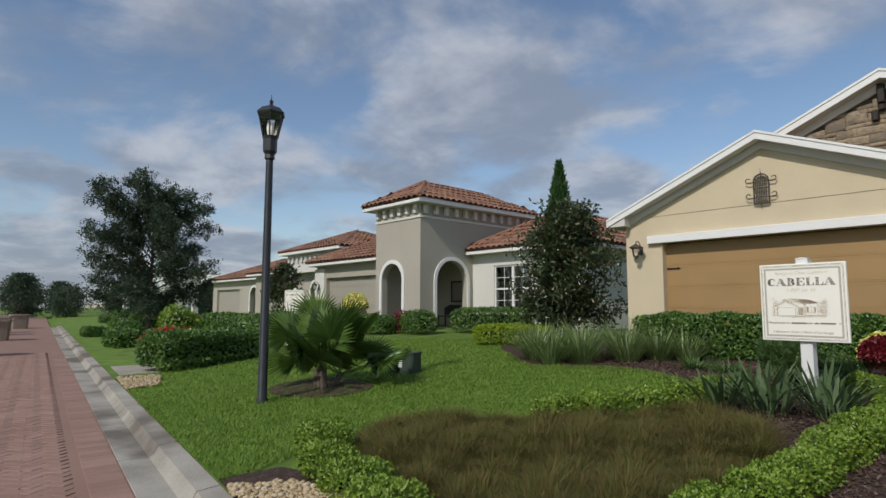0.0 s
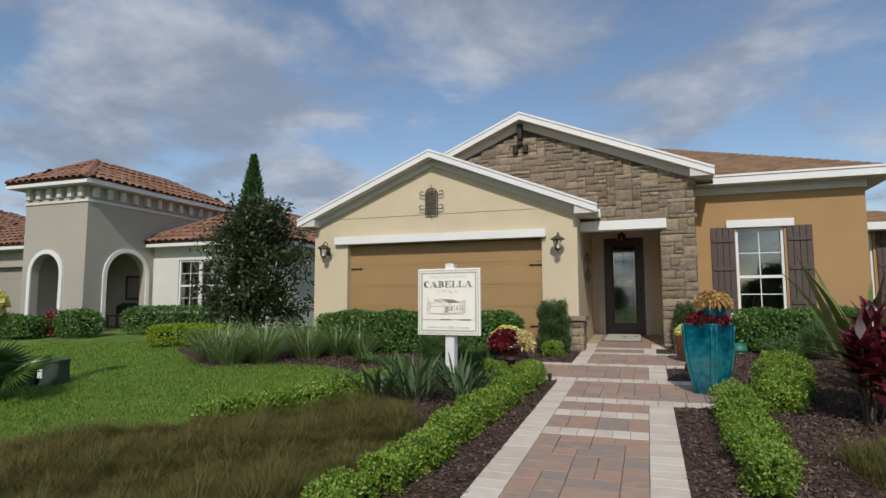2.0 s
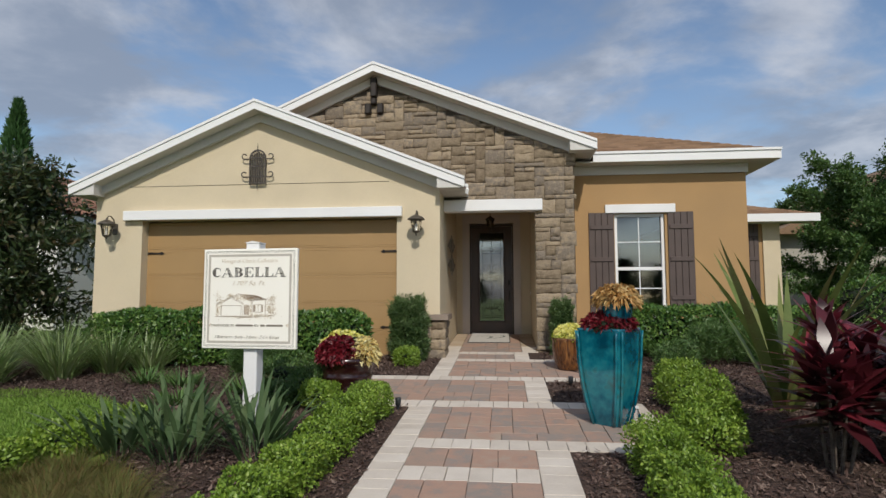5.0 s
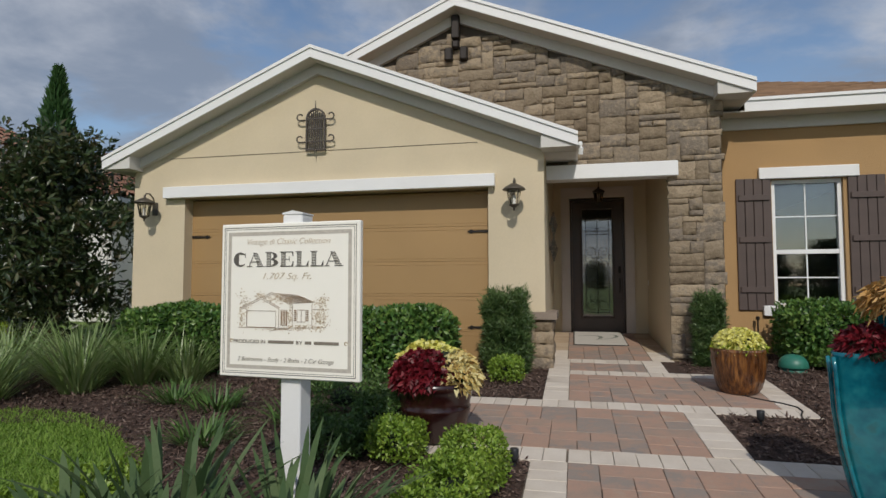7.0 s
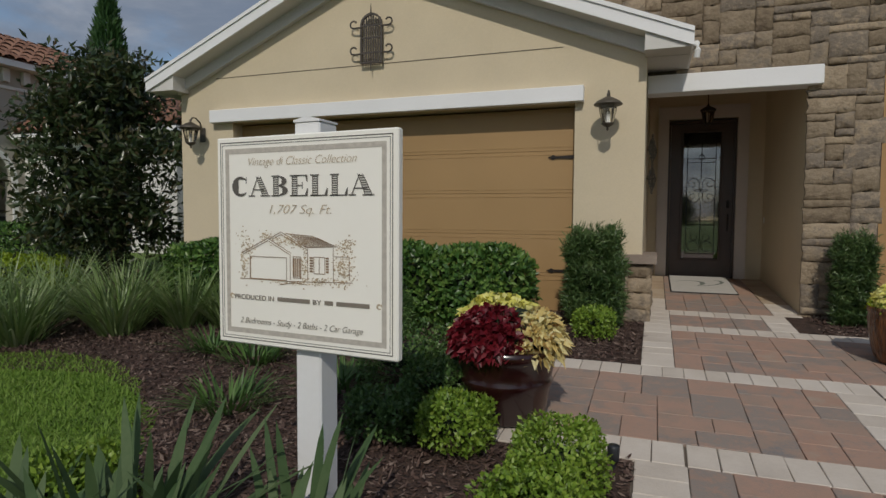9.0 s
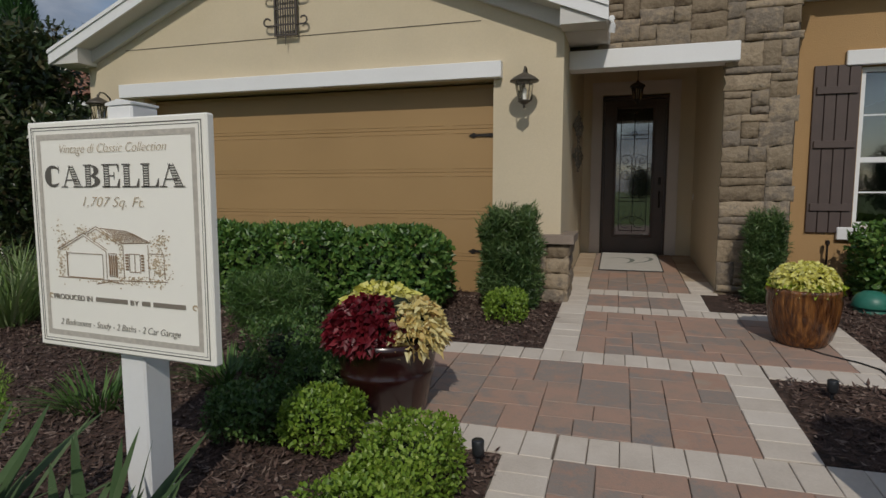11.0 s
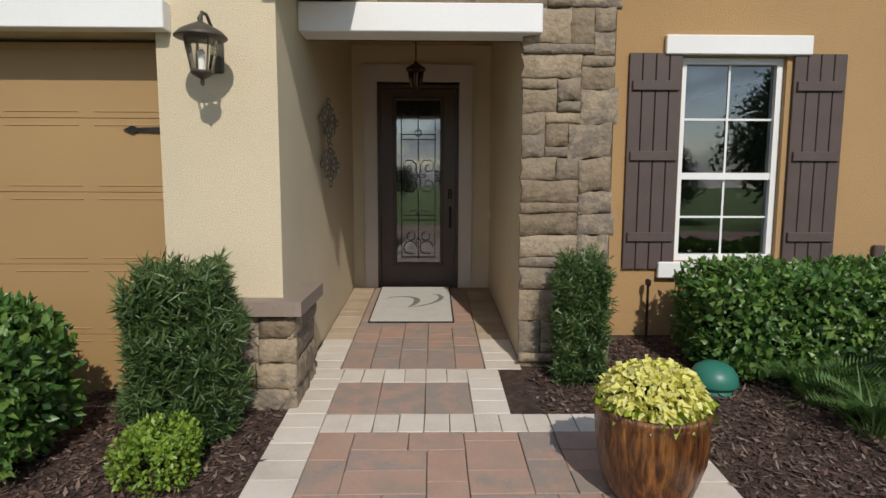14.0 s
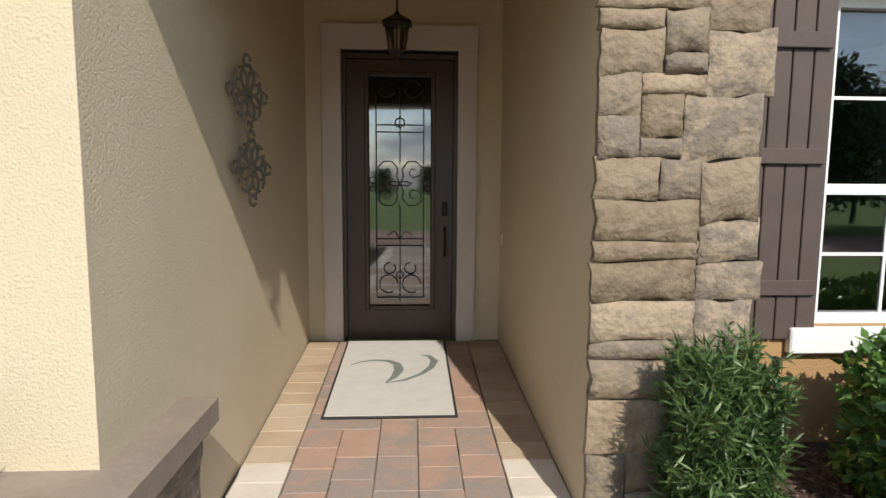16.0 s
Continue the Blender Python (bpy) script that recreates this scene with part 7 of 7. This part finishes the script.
# second and third villa down the street
for x, y, tall in ((-33.0, 17.0, True), (-46.0, 19.0, False)):
    hv = thing("villa", "pale stucco villa with terracotta roof down the street", "house", (x, y, 0.5), group="villas down the street")
    part("wall", holed(rect(-5.5, 5.5, -0.5, 3.0), [rect(-4.6, 0.2, -0.4, 2.3), arch(2.2, 3.6, -0.4, 1.7)], 0, 0.3), STUCCO_GREY, hv, "grey stucco front")
    part("side_wall", box(5.2, 5.5, 0.3, 9, -0.5, 3.0), STUCCO_GREY, hv, "grey stucco side")
    part("back_wall", box(-5.5, 5.2, 3, 3.2, -0.5, 3.0), STUCCO_GREY, hv, "plain back wall")
    part("garage_panel", box(-4.65, 0.25, 0.2, 0.26, -0.4, 2.35), GARAGE_GREY, hv, "grey garage door")
    part("arch_trim", arch_band(2.2, 3.6, -0.3, 1.7, 0.16, -0.06, -0.002, "y"), TRIM_WHITE, hv, "white arch moulding")
    hip_roof("roof_villa", "terracotta tiled hip roof down the street", x - 5.5, x + 5.5, y, y + 9, 3.62, 1.9, 0.5)
    if tall:
        part("tower", box(0.3, 6.2, -0.6, -0.002, 2.9, 4.0), STUCCO_WHITE, hv, "pale raised entry block")
        for k in range(11):
            part("dentil", box(0.5 + k * 0.53, 0.7 + k * 0.53, -0.72, -0.602, 3.5, 3.8), SOFFIT, hv, "dark eave bracket")
        hip_roof("roof_villa", "small terracotta hip roof over raised entry", x + 0.2, x + 6.4, y - 0.6, y + 6, 4.65, 1.35, 0.4)
# grey house past the far corner
gh = thing("neighbour_house", "plain grey stucco house beyond the garden tree", "house", (14.6, 22.0, 0.5))
part("wall", box(-5.2, 7, 0, 8, -0.4, 3.0), STUCCO_GREY, gh, "grey stucco walls")
part("roof", prism([(-5.7, 2.9), (1.0, 6.0), (7.5, 2.9)], -0.5, 8.5), SHINGLE, gh, "brown shingle roof")
bush("hedge", "dark hedge beside the far house", on(9.9, 15.4), (4.8, 1.2, 1.25), HEDGE_LEAF, 5000, (0.09, 0.05), "hedge", wild=0.08, round_=4)

# street hedges on the left
bush("hedge", "dark green hedge dotted with red flowers", on(-13.4, 4.55), (1.1, 3.3, 0.72), HEDGE_LEAF, 9000, (0.085, 0.05), "hedge", 24, wild=0.06, round_=6)
flowers = thing("flower_bed", "red flowers along the hedge top", "flowers", on(-14.2, 4.0, 0.5), 24)
dome_leaves("petals", flowers, 420, (0, 0, 0.02), (0.5, 0.9, 0.32), leafy("red_petal", [(0.35, 0.02, 0.02), (0.55, 0.04, 0.03)], 0.5), (0.10, 0.08))
for x, y, sx, sy, h in ((-28.8, 5.3, 2.0, 0.8, 0.35), (-31.1, 6.9, 3.2, 0.8, 0.50), (-44.9, 9.3, 3.2, 0.8, 0.50), (-37.6, 9.9, 4.0, 0.8, 0.60), (-18.5, 5.2, 3.2, 0.9, 0.55), (-17.5, 7.5, 5.0, 1.2, 0.75), (-22.0, 8.6, 6.0, 1.2, 0.8), (-21.5, 4.6, 2.6, 0.8, 0.5), (-26.0, 5.8, 3.0, 0.9, 0.6), (-31.0, 8.0, 5.0, 1.2, 0.8), (-36, 8.5, 4.0, 1.4, 0.9), (-20.0, 10.0, 6.0, 1.2, 0.7)):
    bush("hedge", "low dark green hedge along the street gardens", on(x, y), (sx, sy, h), HEDGE_LEAF, 4500, (0.11, 0.065), "hedge", -8, wild=0.06, round_=6, group="street hedges")
bush("shrub", "loose green shrub in the street garden", on(-19.6, 5.9), (1.3, 1.2, 1.2), BOX_LEAF, 2200, (0.1, 0.06), "shrub", wild=0.15, round_=2.4)
for x, y, m, lab in ((-24.0, 7.3, YELLOW_LEAF, "patch of yellow flowers in the street garden"), (-29.5, 10.4, ORANGE_LEAF, "patch of orange flowers in the street garden"), (-31.5, 12.2, YELLOW_LEAF, "patch of yellow flowers before a villa")):
    fl = thing("flower_bed", lab, "flowers", on(x, y))
    dome_leaves("petals", fl, 380, (0, 0, 0.35), (0.7, 0.5, 0.3), m, (0.12, 0.09))
    # filler lump coloured as the shade under the petals
    part("inner_foliage", core_mesh(1.2, 0.8, 0.5, 0.05, 2.5), CORE, fl, "solid core coloured as shade among the flowers")
bed("driveway", "pale concrete path crossing the verge", "path", [(-14.8, 2.85), (-12.95, 2.6), (-12.6, 3.3), (-14.3, 3.6)], CONCRETE, 0.02)

# street lamp and utility boxes
lampost = thing("street_lamp", "tall dark street lamp with tapered glass lantern", "street lamp", on(-7.62, 3.17))
part("pole", lathe([(0.085, -0.1), (0.085, 0.05), (0.068, 0.08), (0.052, 3.530), (0.05, 3.550)], 14), BLACK_METAL, lampost, "", True)
part("collar", lathe([(0.055, 3.550), (0.075, 3.570), (0.07, 3.630), (0.10, 3.680), (0.105, 3.860), (0.12, 3.910)], 8), BLACK_METAL, lampost, "dark cast collar")
part("glass", lathe([(0.118, 3.910), (0.19, 4.230)], 6, caps=False), LANTERN_GLASS, lampost, "clear tapered glass").visible_shadow = False
for k in range(6):
    a = (k + 0.5) * math.pi / 3
    part("rib", tube([(0.118 * math.cos(a), 0.118 * math.sin(a), 3.900), (0.195 * math.cos(a), 0.195 * math.sin(a), 4.240)], 0.011, 5), BLACK_METAL, lampost)
part("roof", lathe([(0.215, 4.230), (0.225, 4.260), (0.15, 4.340), (0.06, 4.380), (0.02, 4.410), (0.035, 4.450), (0.012, 4.480), (0.003, 4.560)], 6), BLACK_METAL, lampost, "dark hexagonal roof")
part("bulb", lathe([(0.02, 3.910), (0.035, 4.010), (0.02, 4.110)], 8), TRIM_WHITE, lampost)


def utility_box(at, r, h, rz):
    ob = thing("utility_box", "dark green plastic utility box on the lawn", "utility box", at, rz, group="utility boxes")
    part("body", lathe([(r, -0.05), (r * 0.95, h * 0.9)], 24, square=3.0), BOX_GREEN, ob)
    part("lid", lathe([(r * 1.02, h * 0.9), (r * 1.02, h * 0.97), (r * 0.9, h)], 24, square=3.0), BOX_GREEN, ob)
    return ob


ub = utility_box(on(-8.05, 6.25), 0.17, 0.40, 12)
part("label_plate", box(-0.14, -0.06, -0.185, -0.168, 0.12, 0.36), TRIM_WHITE, ub, "white notice plate")
utility_box(on(-8.32, 6.1), 0.11, 0.30, 8)


def street_planter(at, plant):
    ob = thing("street_planter", "square tan street planter standing on the brick road", "planter", at, group="street planters")
    part("box", lathe([(0.42, 0.0), (0.45, 0.75), (0.50, 0.78), (0.50, 0.85), (0.42, 0.85)], 24, square=6.0), CAP_STONE, ob)
    part("soil", box(-0.38, 0.38, -0.38, 0.38, 0.76, 0.80), MULCH, ob)
    if plant:
        dome_leaves("lime_leaves", ob, 300, (0, 0, 0.85), (0.5, 0.5, 0.4), LIME_LEAF, (0.16, 0.1))
    return ob


street_planter((-21.5, 0.6, kerb_z(-21.5) - 0.10), True)
for x, y in ((-30.0, 2.0), (-35.0, 2.5), (-37.5, 2.8), (-43.0, 4.2)):
    street_planter((x, y, kerb_z(x) - 0.10), False)


def garden_post(at):
    ob = thing("garden_post", "square white garden pillar down the street", "pillar", at, group="white pillars")
    part("shaft", box(-0.16, 0.16, -0.16, 0.16, -0.1, 1.75, 0.01), STUCCO_WHITE, ob)
    part("cap", box(-0.21, 0.21, -0.21, 0.21, 1.752, 1.86, 0.02), TRIM_WHITE, ob, "white cap")
    return ob


post = garden_post(on(-38.5, 8.9))
for x, y in ((-38.0, 9.9), (-37.5, 11.6), (-37.0, 12.4)):
    copy_thing(post, pose(x, y, g(y)))

# ---- stones, pavers and bricks ----


def stone_mesh(seed):
    """A rough-faced stone of unit size with uneven sides: x and z across the face, the face towards -y."""
    rs = random.Random(seed)
    nx, nz = 7, 5
    V, F = [], []
    off = Vector((rs.uniform(0, 50), rs.uniform(0, 50), rs.uniform(0, 50)))
    cut = [(rs.uniform(-0.045, 0.02), rs.uniform(-0.09, 0.03)) for _ in range(4)]      # how far each corner is drawn in
    ledge = rs.uniform(-0.25, 0.25)
    for j in range(nz):
        for i in range(nx):
            u, w = i / (nx - 1) - 0.5, j / (nz - 1) - 0.5
            edge = min(1.0, 6.0 * min(0.5 - abs(u), 0.5 - abs(w)) + 0.5)
            k = (0 if u < 0 else 1) + (0 if w < 0 else 2)
            f = 4 * abs(u) * abs(w)
            jx = 0.035 * noise.noise(off + Vector((u * 3, w * 3, 1))) + math.copysign(cut[k][0] * f, u)
            jz = 0.08 * noise.noise(off + Vector((u * 3, w * 3, 9))) + math.copysign(cut[k][1] * f, w)
            face = 0.70 + ledge * w + 0.24 * noise.noise(off + Vector((u * 2.4, w * 2.0, 3))) + 0.16 * noise.noise(off + Vector((u * 6, w * 5, 5)))
            V.append((u * 0.99 + jx, -edge * face, w * 0.985 + jz))
    for j in range(nz - 1):
        for i in range(nx - 1):
            a = j * nx + i
            F.append((a, a + 1, a + nx + 1, a + nx))
    rim = [i for i in range(nx)] + [nx * j + nx - 1 for j in range(1, nz)] + [nx * (nz - 1) + i for i in range(nx - 2, -1, -1)] + [nx * j for j in range(nz - 2, 0, -1)]
    b = len(V)
    V += [(V[k][0], 0.3, V[k][2]) for k in rim]
    n = len(rim)
    for k in range(n):
        F.append((rim[k], b + k, b + (k + 1) % n, rim[(k + 1) % n]))
    me = bpy.data.meshes.new("stone")
    me.from_pydata(V, [], F)
    me.update()
    me.polygons.foreach_set("use_smooth", [True] * ((nx - 1) * (nz - 1)) + [False] * n)
    me.materials.append(STONE)
    return me


STONES = [stone_mesh(k) for k in range(26)]
rs = random.Random(5)


def lay_stone(parent, a0, a1, z0, z1, plane, turn=0.0, deep=0.058):
    ob = new("stone", rs.choice(STONES))
    ob.parent = parent
    w, h = a1 - a0 - 0.004, z1 - z0 - 0.004
    c = (a0 + a1) / 2
    at = (c, plane, (z0 + z1) / 2) if not turn else (plane, c, (z0 + z1) / 2)
    base = pose(*at, 0, 0, turn)
    ob.matrix_basis = base @ Matrix.Diagonal((w, deep * rs.uniform(0.75, 1.25), h, 1))
    return ob


def course_stones(parent, a_lo, a_hi, z0, z1, plane, keep=lambda a0, a1, z0, z1: True, turn=0.0, wide=(0.16, 0.60)):
    a = a_lo
    while a < a_hi - 0.03:
        w = rs.uniform(*wide) * (0.55 if rs.random() < 0.25 else 1.0)
        if a + w > a_hi - 0.13:
            w = a_hi - a
        cells = [(a, a + w, z0, z1)]
        if z1 - z0 > 0.19 and w < 0.45 and rs.random() < 0.35:
            zm = z0 + (z1 - z0) * rs.uniform(0.4, 0.6)
            cells = [(a, a + w, z0, zm), (a, a + w, zm, z1)]
        elif z1 - z0 > 0.17 and w > 0.34 and rs.random() < 0.3:
            zm = z0 + (z1 - z0) * rs.uniform(0.4, 0.6)
            am = a + w * rs.uniform(0.3, 0.7)
            cells = [(a, a + w, z0, zm), (a, am, zm, z1), (am, a + w, zm, z1)]
        for c in cells:
            if keep(*c):
                lay_stone(parent, *c, plane, turn)
        a += w


def in_gable(a0, a1, z0, z1):
    c, zc = (a0 + a1) / 2, (z0 + z1) / 2
    if zc > gable_z(c, SP, SZ - 0.30, SS):
        return False
    return c > -0.2 or z1 > gable_z(c, GP, GZ - 0.12, GS)


def blocks(nx, nz, sizes):
    """Fill a grid with interlocking rectangles; no narrow slivers are left beside them."""
    taken = np.zeros((nx, nz), bool)
    for j in range(nz):
        for i in range(nx):
            if taken[i, j]:
                continue
            run = 1
            while i + run < nx and not taken[i + run, j]:
                run += 1
            w, h = rs.choice(sizes)
            w, h = min(w, run), min(h, nz - j)
            if run - w == 1:
                w = run if w < 4 else w - 1
            if nz - j - h == 1 and rs.random() < 0.7:
                h += 1
            if w == 1:
                h = min(h, 2)
            taken[i:i + w, j:j + h] = True
            yield i, w, j, h


def ashlar(parent, a_lo, a_hi, z_lo, z_hi, plane, keep, ragged=True):
    """Interlocking stones of mixed sizes that fill a wall patch."""
    nx, nz = round((a_hi - a_lo) / 0.088), round((z_hi - z_lo) / 0.084)
    ua, uz = (a_hi - a_lo) / nx, (z_hi - z_lo) / nz
    for i, w, j, h in blocks(nx, nz, [(3, 2), (4, 2), (5, 2), (6, 2), (4, 2), (5, 2), (2, 2), (3, 1), (4, 1), (6, 1), (5, 1), (4, 3), (5, 3), (2, 1), (2, 3)]):
        cell = (a_lo + i * ua, a_lo + (i + w) * ua + (rs.uniform(-0.03, 0.03) if ragged and i + w == nx else 0), z_lo + j * uz, z_lo + (j + h) * uz)
        if keep(*cell):
            lay_stone(parent, *cell, plane)


ashlar(wall_stone, 1.065, 1.765, g(12.5) - 0.05, 3.15, SY - 0.005, lambda *c: True)
ashlar(wall_stone, -5.2, 1.765, 3.15, 5.5, SY - 0.005, in_gable)
z = g(11.7) - 0.04
for h in (0.19, 0.17, 0.16, 0.14, 0.13):
    course_stones(plinth, -1.29, GX1 + 0.10, z, min(1.04, z + h), GY - 0.075, wide=(0.2, 0.5))
    course_stones(plinth, GY - 0.10, 12.32, z, min(1.04, z + h), GX1 + 0.065, turn=90, wide=(0.2, 0.5))
    z += h

PAVER_CACHE = {}


def paver_mesh(w, d, mat):
    key = (round(w, 3), round(d, 3), mat.name)
    if key not in PAVER_CACHE:
        c, h = 0.0035, 0.05
        V = [(sx * w / 2, sy * d / 2, -h) for sx, sy in ((-1, -1), (1, -1), (1, 1), (-1, 1))]
        V += [(sx * w / 2, sy * d / 2, -c) for sx, sy in ((-1, -1), (1, -1), (1, 1), (-1, 1))]
        V += [(sx * (w / 2 - c), sy * (d / 2 - c), 0) for sx, sy in ((-1, -1), (1, -1), (1, 1), (-1, 1))]
        F = [(8, 9, 10, 11)]
        for k in range(4):
            n = (k + 1) % 4
            F += [(k, n, 4 + n, 4 + k), (4 + k, 4 + n, 8 + n, 8 + k)]
        me = bpy.data.meshes.new("paver")
        me.from_pydata(V, [], F)
        me.materials.append(mat)
        PAVER_CACHE[key] = me
    return PAVER_CACHE[key]


def lay_paver(parent, x0, x1, y0, y1, mat):
    gap = rs.choice((0.003, 0.0045, 0.006))
    ob = new("paver", paver_mesh(x1 - x0 - gap, y1 - y0 - gap, mat))
    ob.parent = parent
    y = (y0 + y1) / 2
    ob.matrix_basis = pose((x0 + x1) / 2, y, g(y) + 0.022 + rs.uniform(-0.0018, 0.0018), tilt + rs.uniform(-0.35, 0.35), rs.uniform(-0.35, 0.35), rs.uniform(-0.8, 0.8))


def field(parent, x0, x1, y0, y1, mat=None, rows=None):
    """Interlocking pavers of mixed sizes."""
    nx, ny = max(2, round((x1 - x0) / 0.105)), max(2, round((y1 - y0) / 0.11))
    ux, uy = (x1 - x0) / nx, (y1 - y0) / ny
    for i, w, j, h in blocks(nx, ny, [(2, 2), (2, 3), (2, 3), (3, 2), (3, 2), (2, 2), (2, 4), (4, 2)] if ny > 5 else [(2, ny), (2, ny), (3, ny)]):
        lay_paver(parent, x0 + i * ux, x0 + (i + w) * ux, y0 + j * uy, y0 + (j + h) * uy, mat or PAVER)


def strip(parent, x0, x1, y0, y1, size=0.158, mat=None):
    n = max(1, round((x1 - x0) / size))
    for i in range(n):
        lay_paver(parent, x0 + (x1 - x0) * i / n, x0 + (x1 - x0) * (i + 1) / n, y0, y1, mat or PAVER_CREAM)


def edge_run(parent, x0, x1, y0, y1, size=0.185, mat=None):
    n = max(1, round((y1 - y0) / size))
    for i in range(n):
        lay_paver(parent, x0, x1, y0 + (y1 - y0) * i / n, y0 + (y1 - y0) * (i + 1) / n, mat or PAVER_CREAM)


walkway = bed("walkway", "multicoloured paver walkway with cream cross bands", "walkway", rect(-0.53, 1.03, 1.0, 6.92), JOINT, 0.006, 0.1)
for a, b in ((1.0, 5.39), (5.65, 6.19), (6.47, 6.92)):
    field(walkway, -0.26, 0.75, a, b)
strip(walkway, -0.26, 0.75, 5.39, 5.65)
strip(walkway, -0.26, 0.75, 6.19, 6.47)
edge_run(walkway, -0.52, -0.26, 1.0, 6.92)
edge_run(walkway, 0.75, 1.02, 1.0, 6.92)

pad = bed("planter_pad", "multicoloured paver pad under the tall planter", "paving", [(-0.53, 6.92), (1.98, 6.92), (1.98, 8.62), (-0.53, 8.62)], JOINT, 0.006, 0.1)
strip(pad, -0.26, 1.97, 6.92, 7.18)
field(pad, -0.26, 1.72, 7.18, 8.34)
edge_run(pad, 1.72, 1.97, 7.18, 8.34)
strip(pad, -0.26, 1.97, 8.34, 8.62)
edge_run(pad, -0.52, -0.26, 6.92, 8.34)

landing = bed("side_landing", "multicoloured paver landing beside the red pot", "paving", [(-1.61, 8.34), (-0.26, 8.34), (-0.26, 8.62), (1.03, 8.62), (1.03, 10.08), (-1.61, 10.08)], JOINT, 0.005, 0.1)
strip(landing, -1.6, -0.27, 8.34, 8.62)
field(landing, -1.35, 0.75, 8.62, 9.82)
edge_run(landing, -1.6, -1.35, 8.62, 9.82)
edge_run(landing, 0.75, 1.02, 8.63, 9.82)
strip(landing, -1.6, 1.02, 9.82, 10.08)

upper = bed("upper_landing", "multicoloured paver landing beside the yellow pot", "paving", [(1.03, 9.82), (1.91, 9.82), (1.91, 11.61), (0.91, 11.61), (0.91, 12.39), (-0.57, 12.39), (-0.53, 10.08), (1.03, 10.08)], JOINT, 0.005, 0.1)
strip(upper, 1.03, 1.9, 9.82, 10.08)
field(upper, -0.27, 1.65, 10.08, 11.36)
edge_run(upper, -0.53, -0.27, 10.08, 12.38)
edge_run(upper, 1.65, 1.9, 10.08, 11.36)
strip(upper, -0.27, 1.9, 11.36, 11.60)
field(upper, -0.27, 0.66, 11.60, 12.12)
strip(upper, -0.27, 0.66, 12.12, 12.38)
edge_run(upper, 0.66, 0.90, 11.61, 12.38)

porch = bed("porch_floor", "brown and red paver porch floor", "floor", [(-0.57, 12.39), (1.09, 12.39), (1.09, 15.12), (-0.57, 15.12)], JOINT, 0.006, 0.1)
field(porch, -0.30, 0.80, 12.385, 15.11)
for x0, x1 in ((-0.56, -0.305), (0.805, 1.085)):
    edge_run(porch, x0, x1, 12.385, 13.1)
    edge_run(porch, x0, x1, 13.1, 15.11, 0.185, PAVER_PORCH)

# street bricks: the nearest singly, the rest joined
BRICK_REST = material("street_brick_rest", [(0.25, 0.145, 0.11), (0.30, 0.18, 0.14), (0.36, 0.225, 0.18)], 0.85, 1.3, 40, 0.4, island=0.5)
road = bpy.data.objects["road"]
V, F = [], []
ang = math.atan(-0.131)
ux, uy = math.cos(ang), math.sin(ang)
BW = 0.112
count = 0


def street_brick(u, v, w, d, turn):
    """One brick, by its middle along the kerb (u) and away from it (v)."""
    global count
    x = u * ux
    y, zt = kerb_y(x) - 0.56 - v / ux, kerb_z(x) - 0.092
    rz = ang + turn
    if -6.4 < x < -3.4 and v < 2.4 and count < 280:
        ob = new("brick", paver_mesh(w - 0.003, d - 0.003, BRICK))
        ob.parent = road
        ob.matrix_basis = pose(x, y, zt + rs.uniform(-0.002, 0.002), rs.uniform(-0.5, 0.5), rs.uniform(-0.5, 0.5), math.degrees(rz))
        count += 1
        return
    c, sn, zz = math.cos(rz), math.sin(rz), zt + rs.uniform(-0.0025, 0.0025)
    b = len(V)
    for k, h in ((0, -0.008), (0.003, 0.0)):
        for sx, sy in ((-1, -1), (1, -1), (1, 1), (-1, 1)):
            p, q = sx * (w / 2 - 0.0015 - k), sy * (d / 2 - 0.0015 - k)
            V.append((x + p * c - q * sn, y + p * sn + q * c, zz + h))
    F.extend([(b + 4, b + 5, b + 6, b + 7)] + [(b + k, b + (k + 1) % 4, b + 4 + (k + 1) % 4, b + 4 + k) for k in range(4)])


# a header course along the gutter, then a herringbone field at half a right angle
for i in range(240):
    street_brick(-22 + 0.15 * i, 0.155, 0.15, 0.30, 0.0)
for m in range(-10, 460):
    for n in range(-70, 70):
        for px, py, w, d in ((1.0, 0.5, 2, 1), (2.5, 0.0, 1, 2)):
            p, q = (m + 4 * n + px) * BW, (m + py) * BW
            u, v = (p + q) * 0.70711 - 44, (p - q) * 0.70711
            if -22 < u < 12 and 0.40 < v < 4.6:
                street_brick(u, v, w * BW, d * BW, -math.pi / 4)
me = mesh_np("brick_rows", V, F)
me.polygons.foreach_set("use_smooth", [False] * len(me.polygons))
rest = mesh_ob("brick_rows", me, BRICK_REST, road)
tagged(rest, kind="stuff")
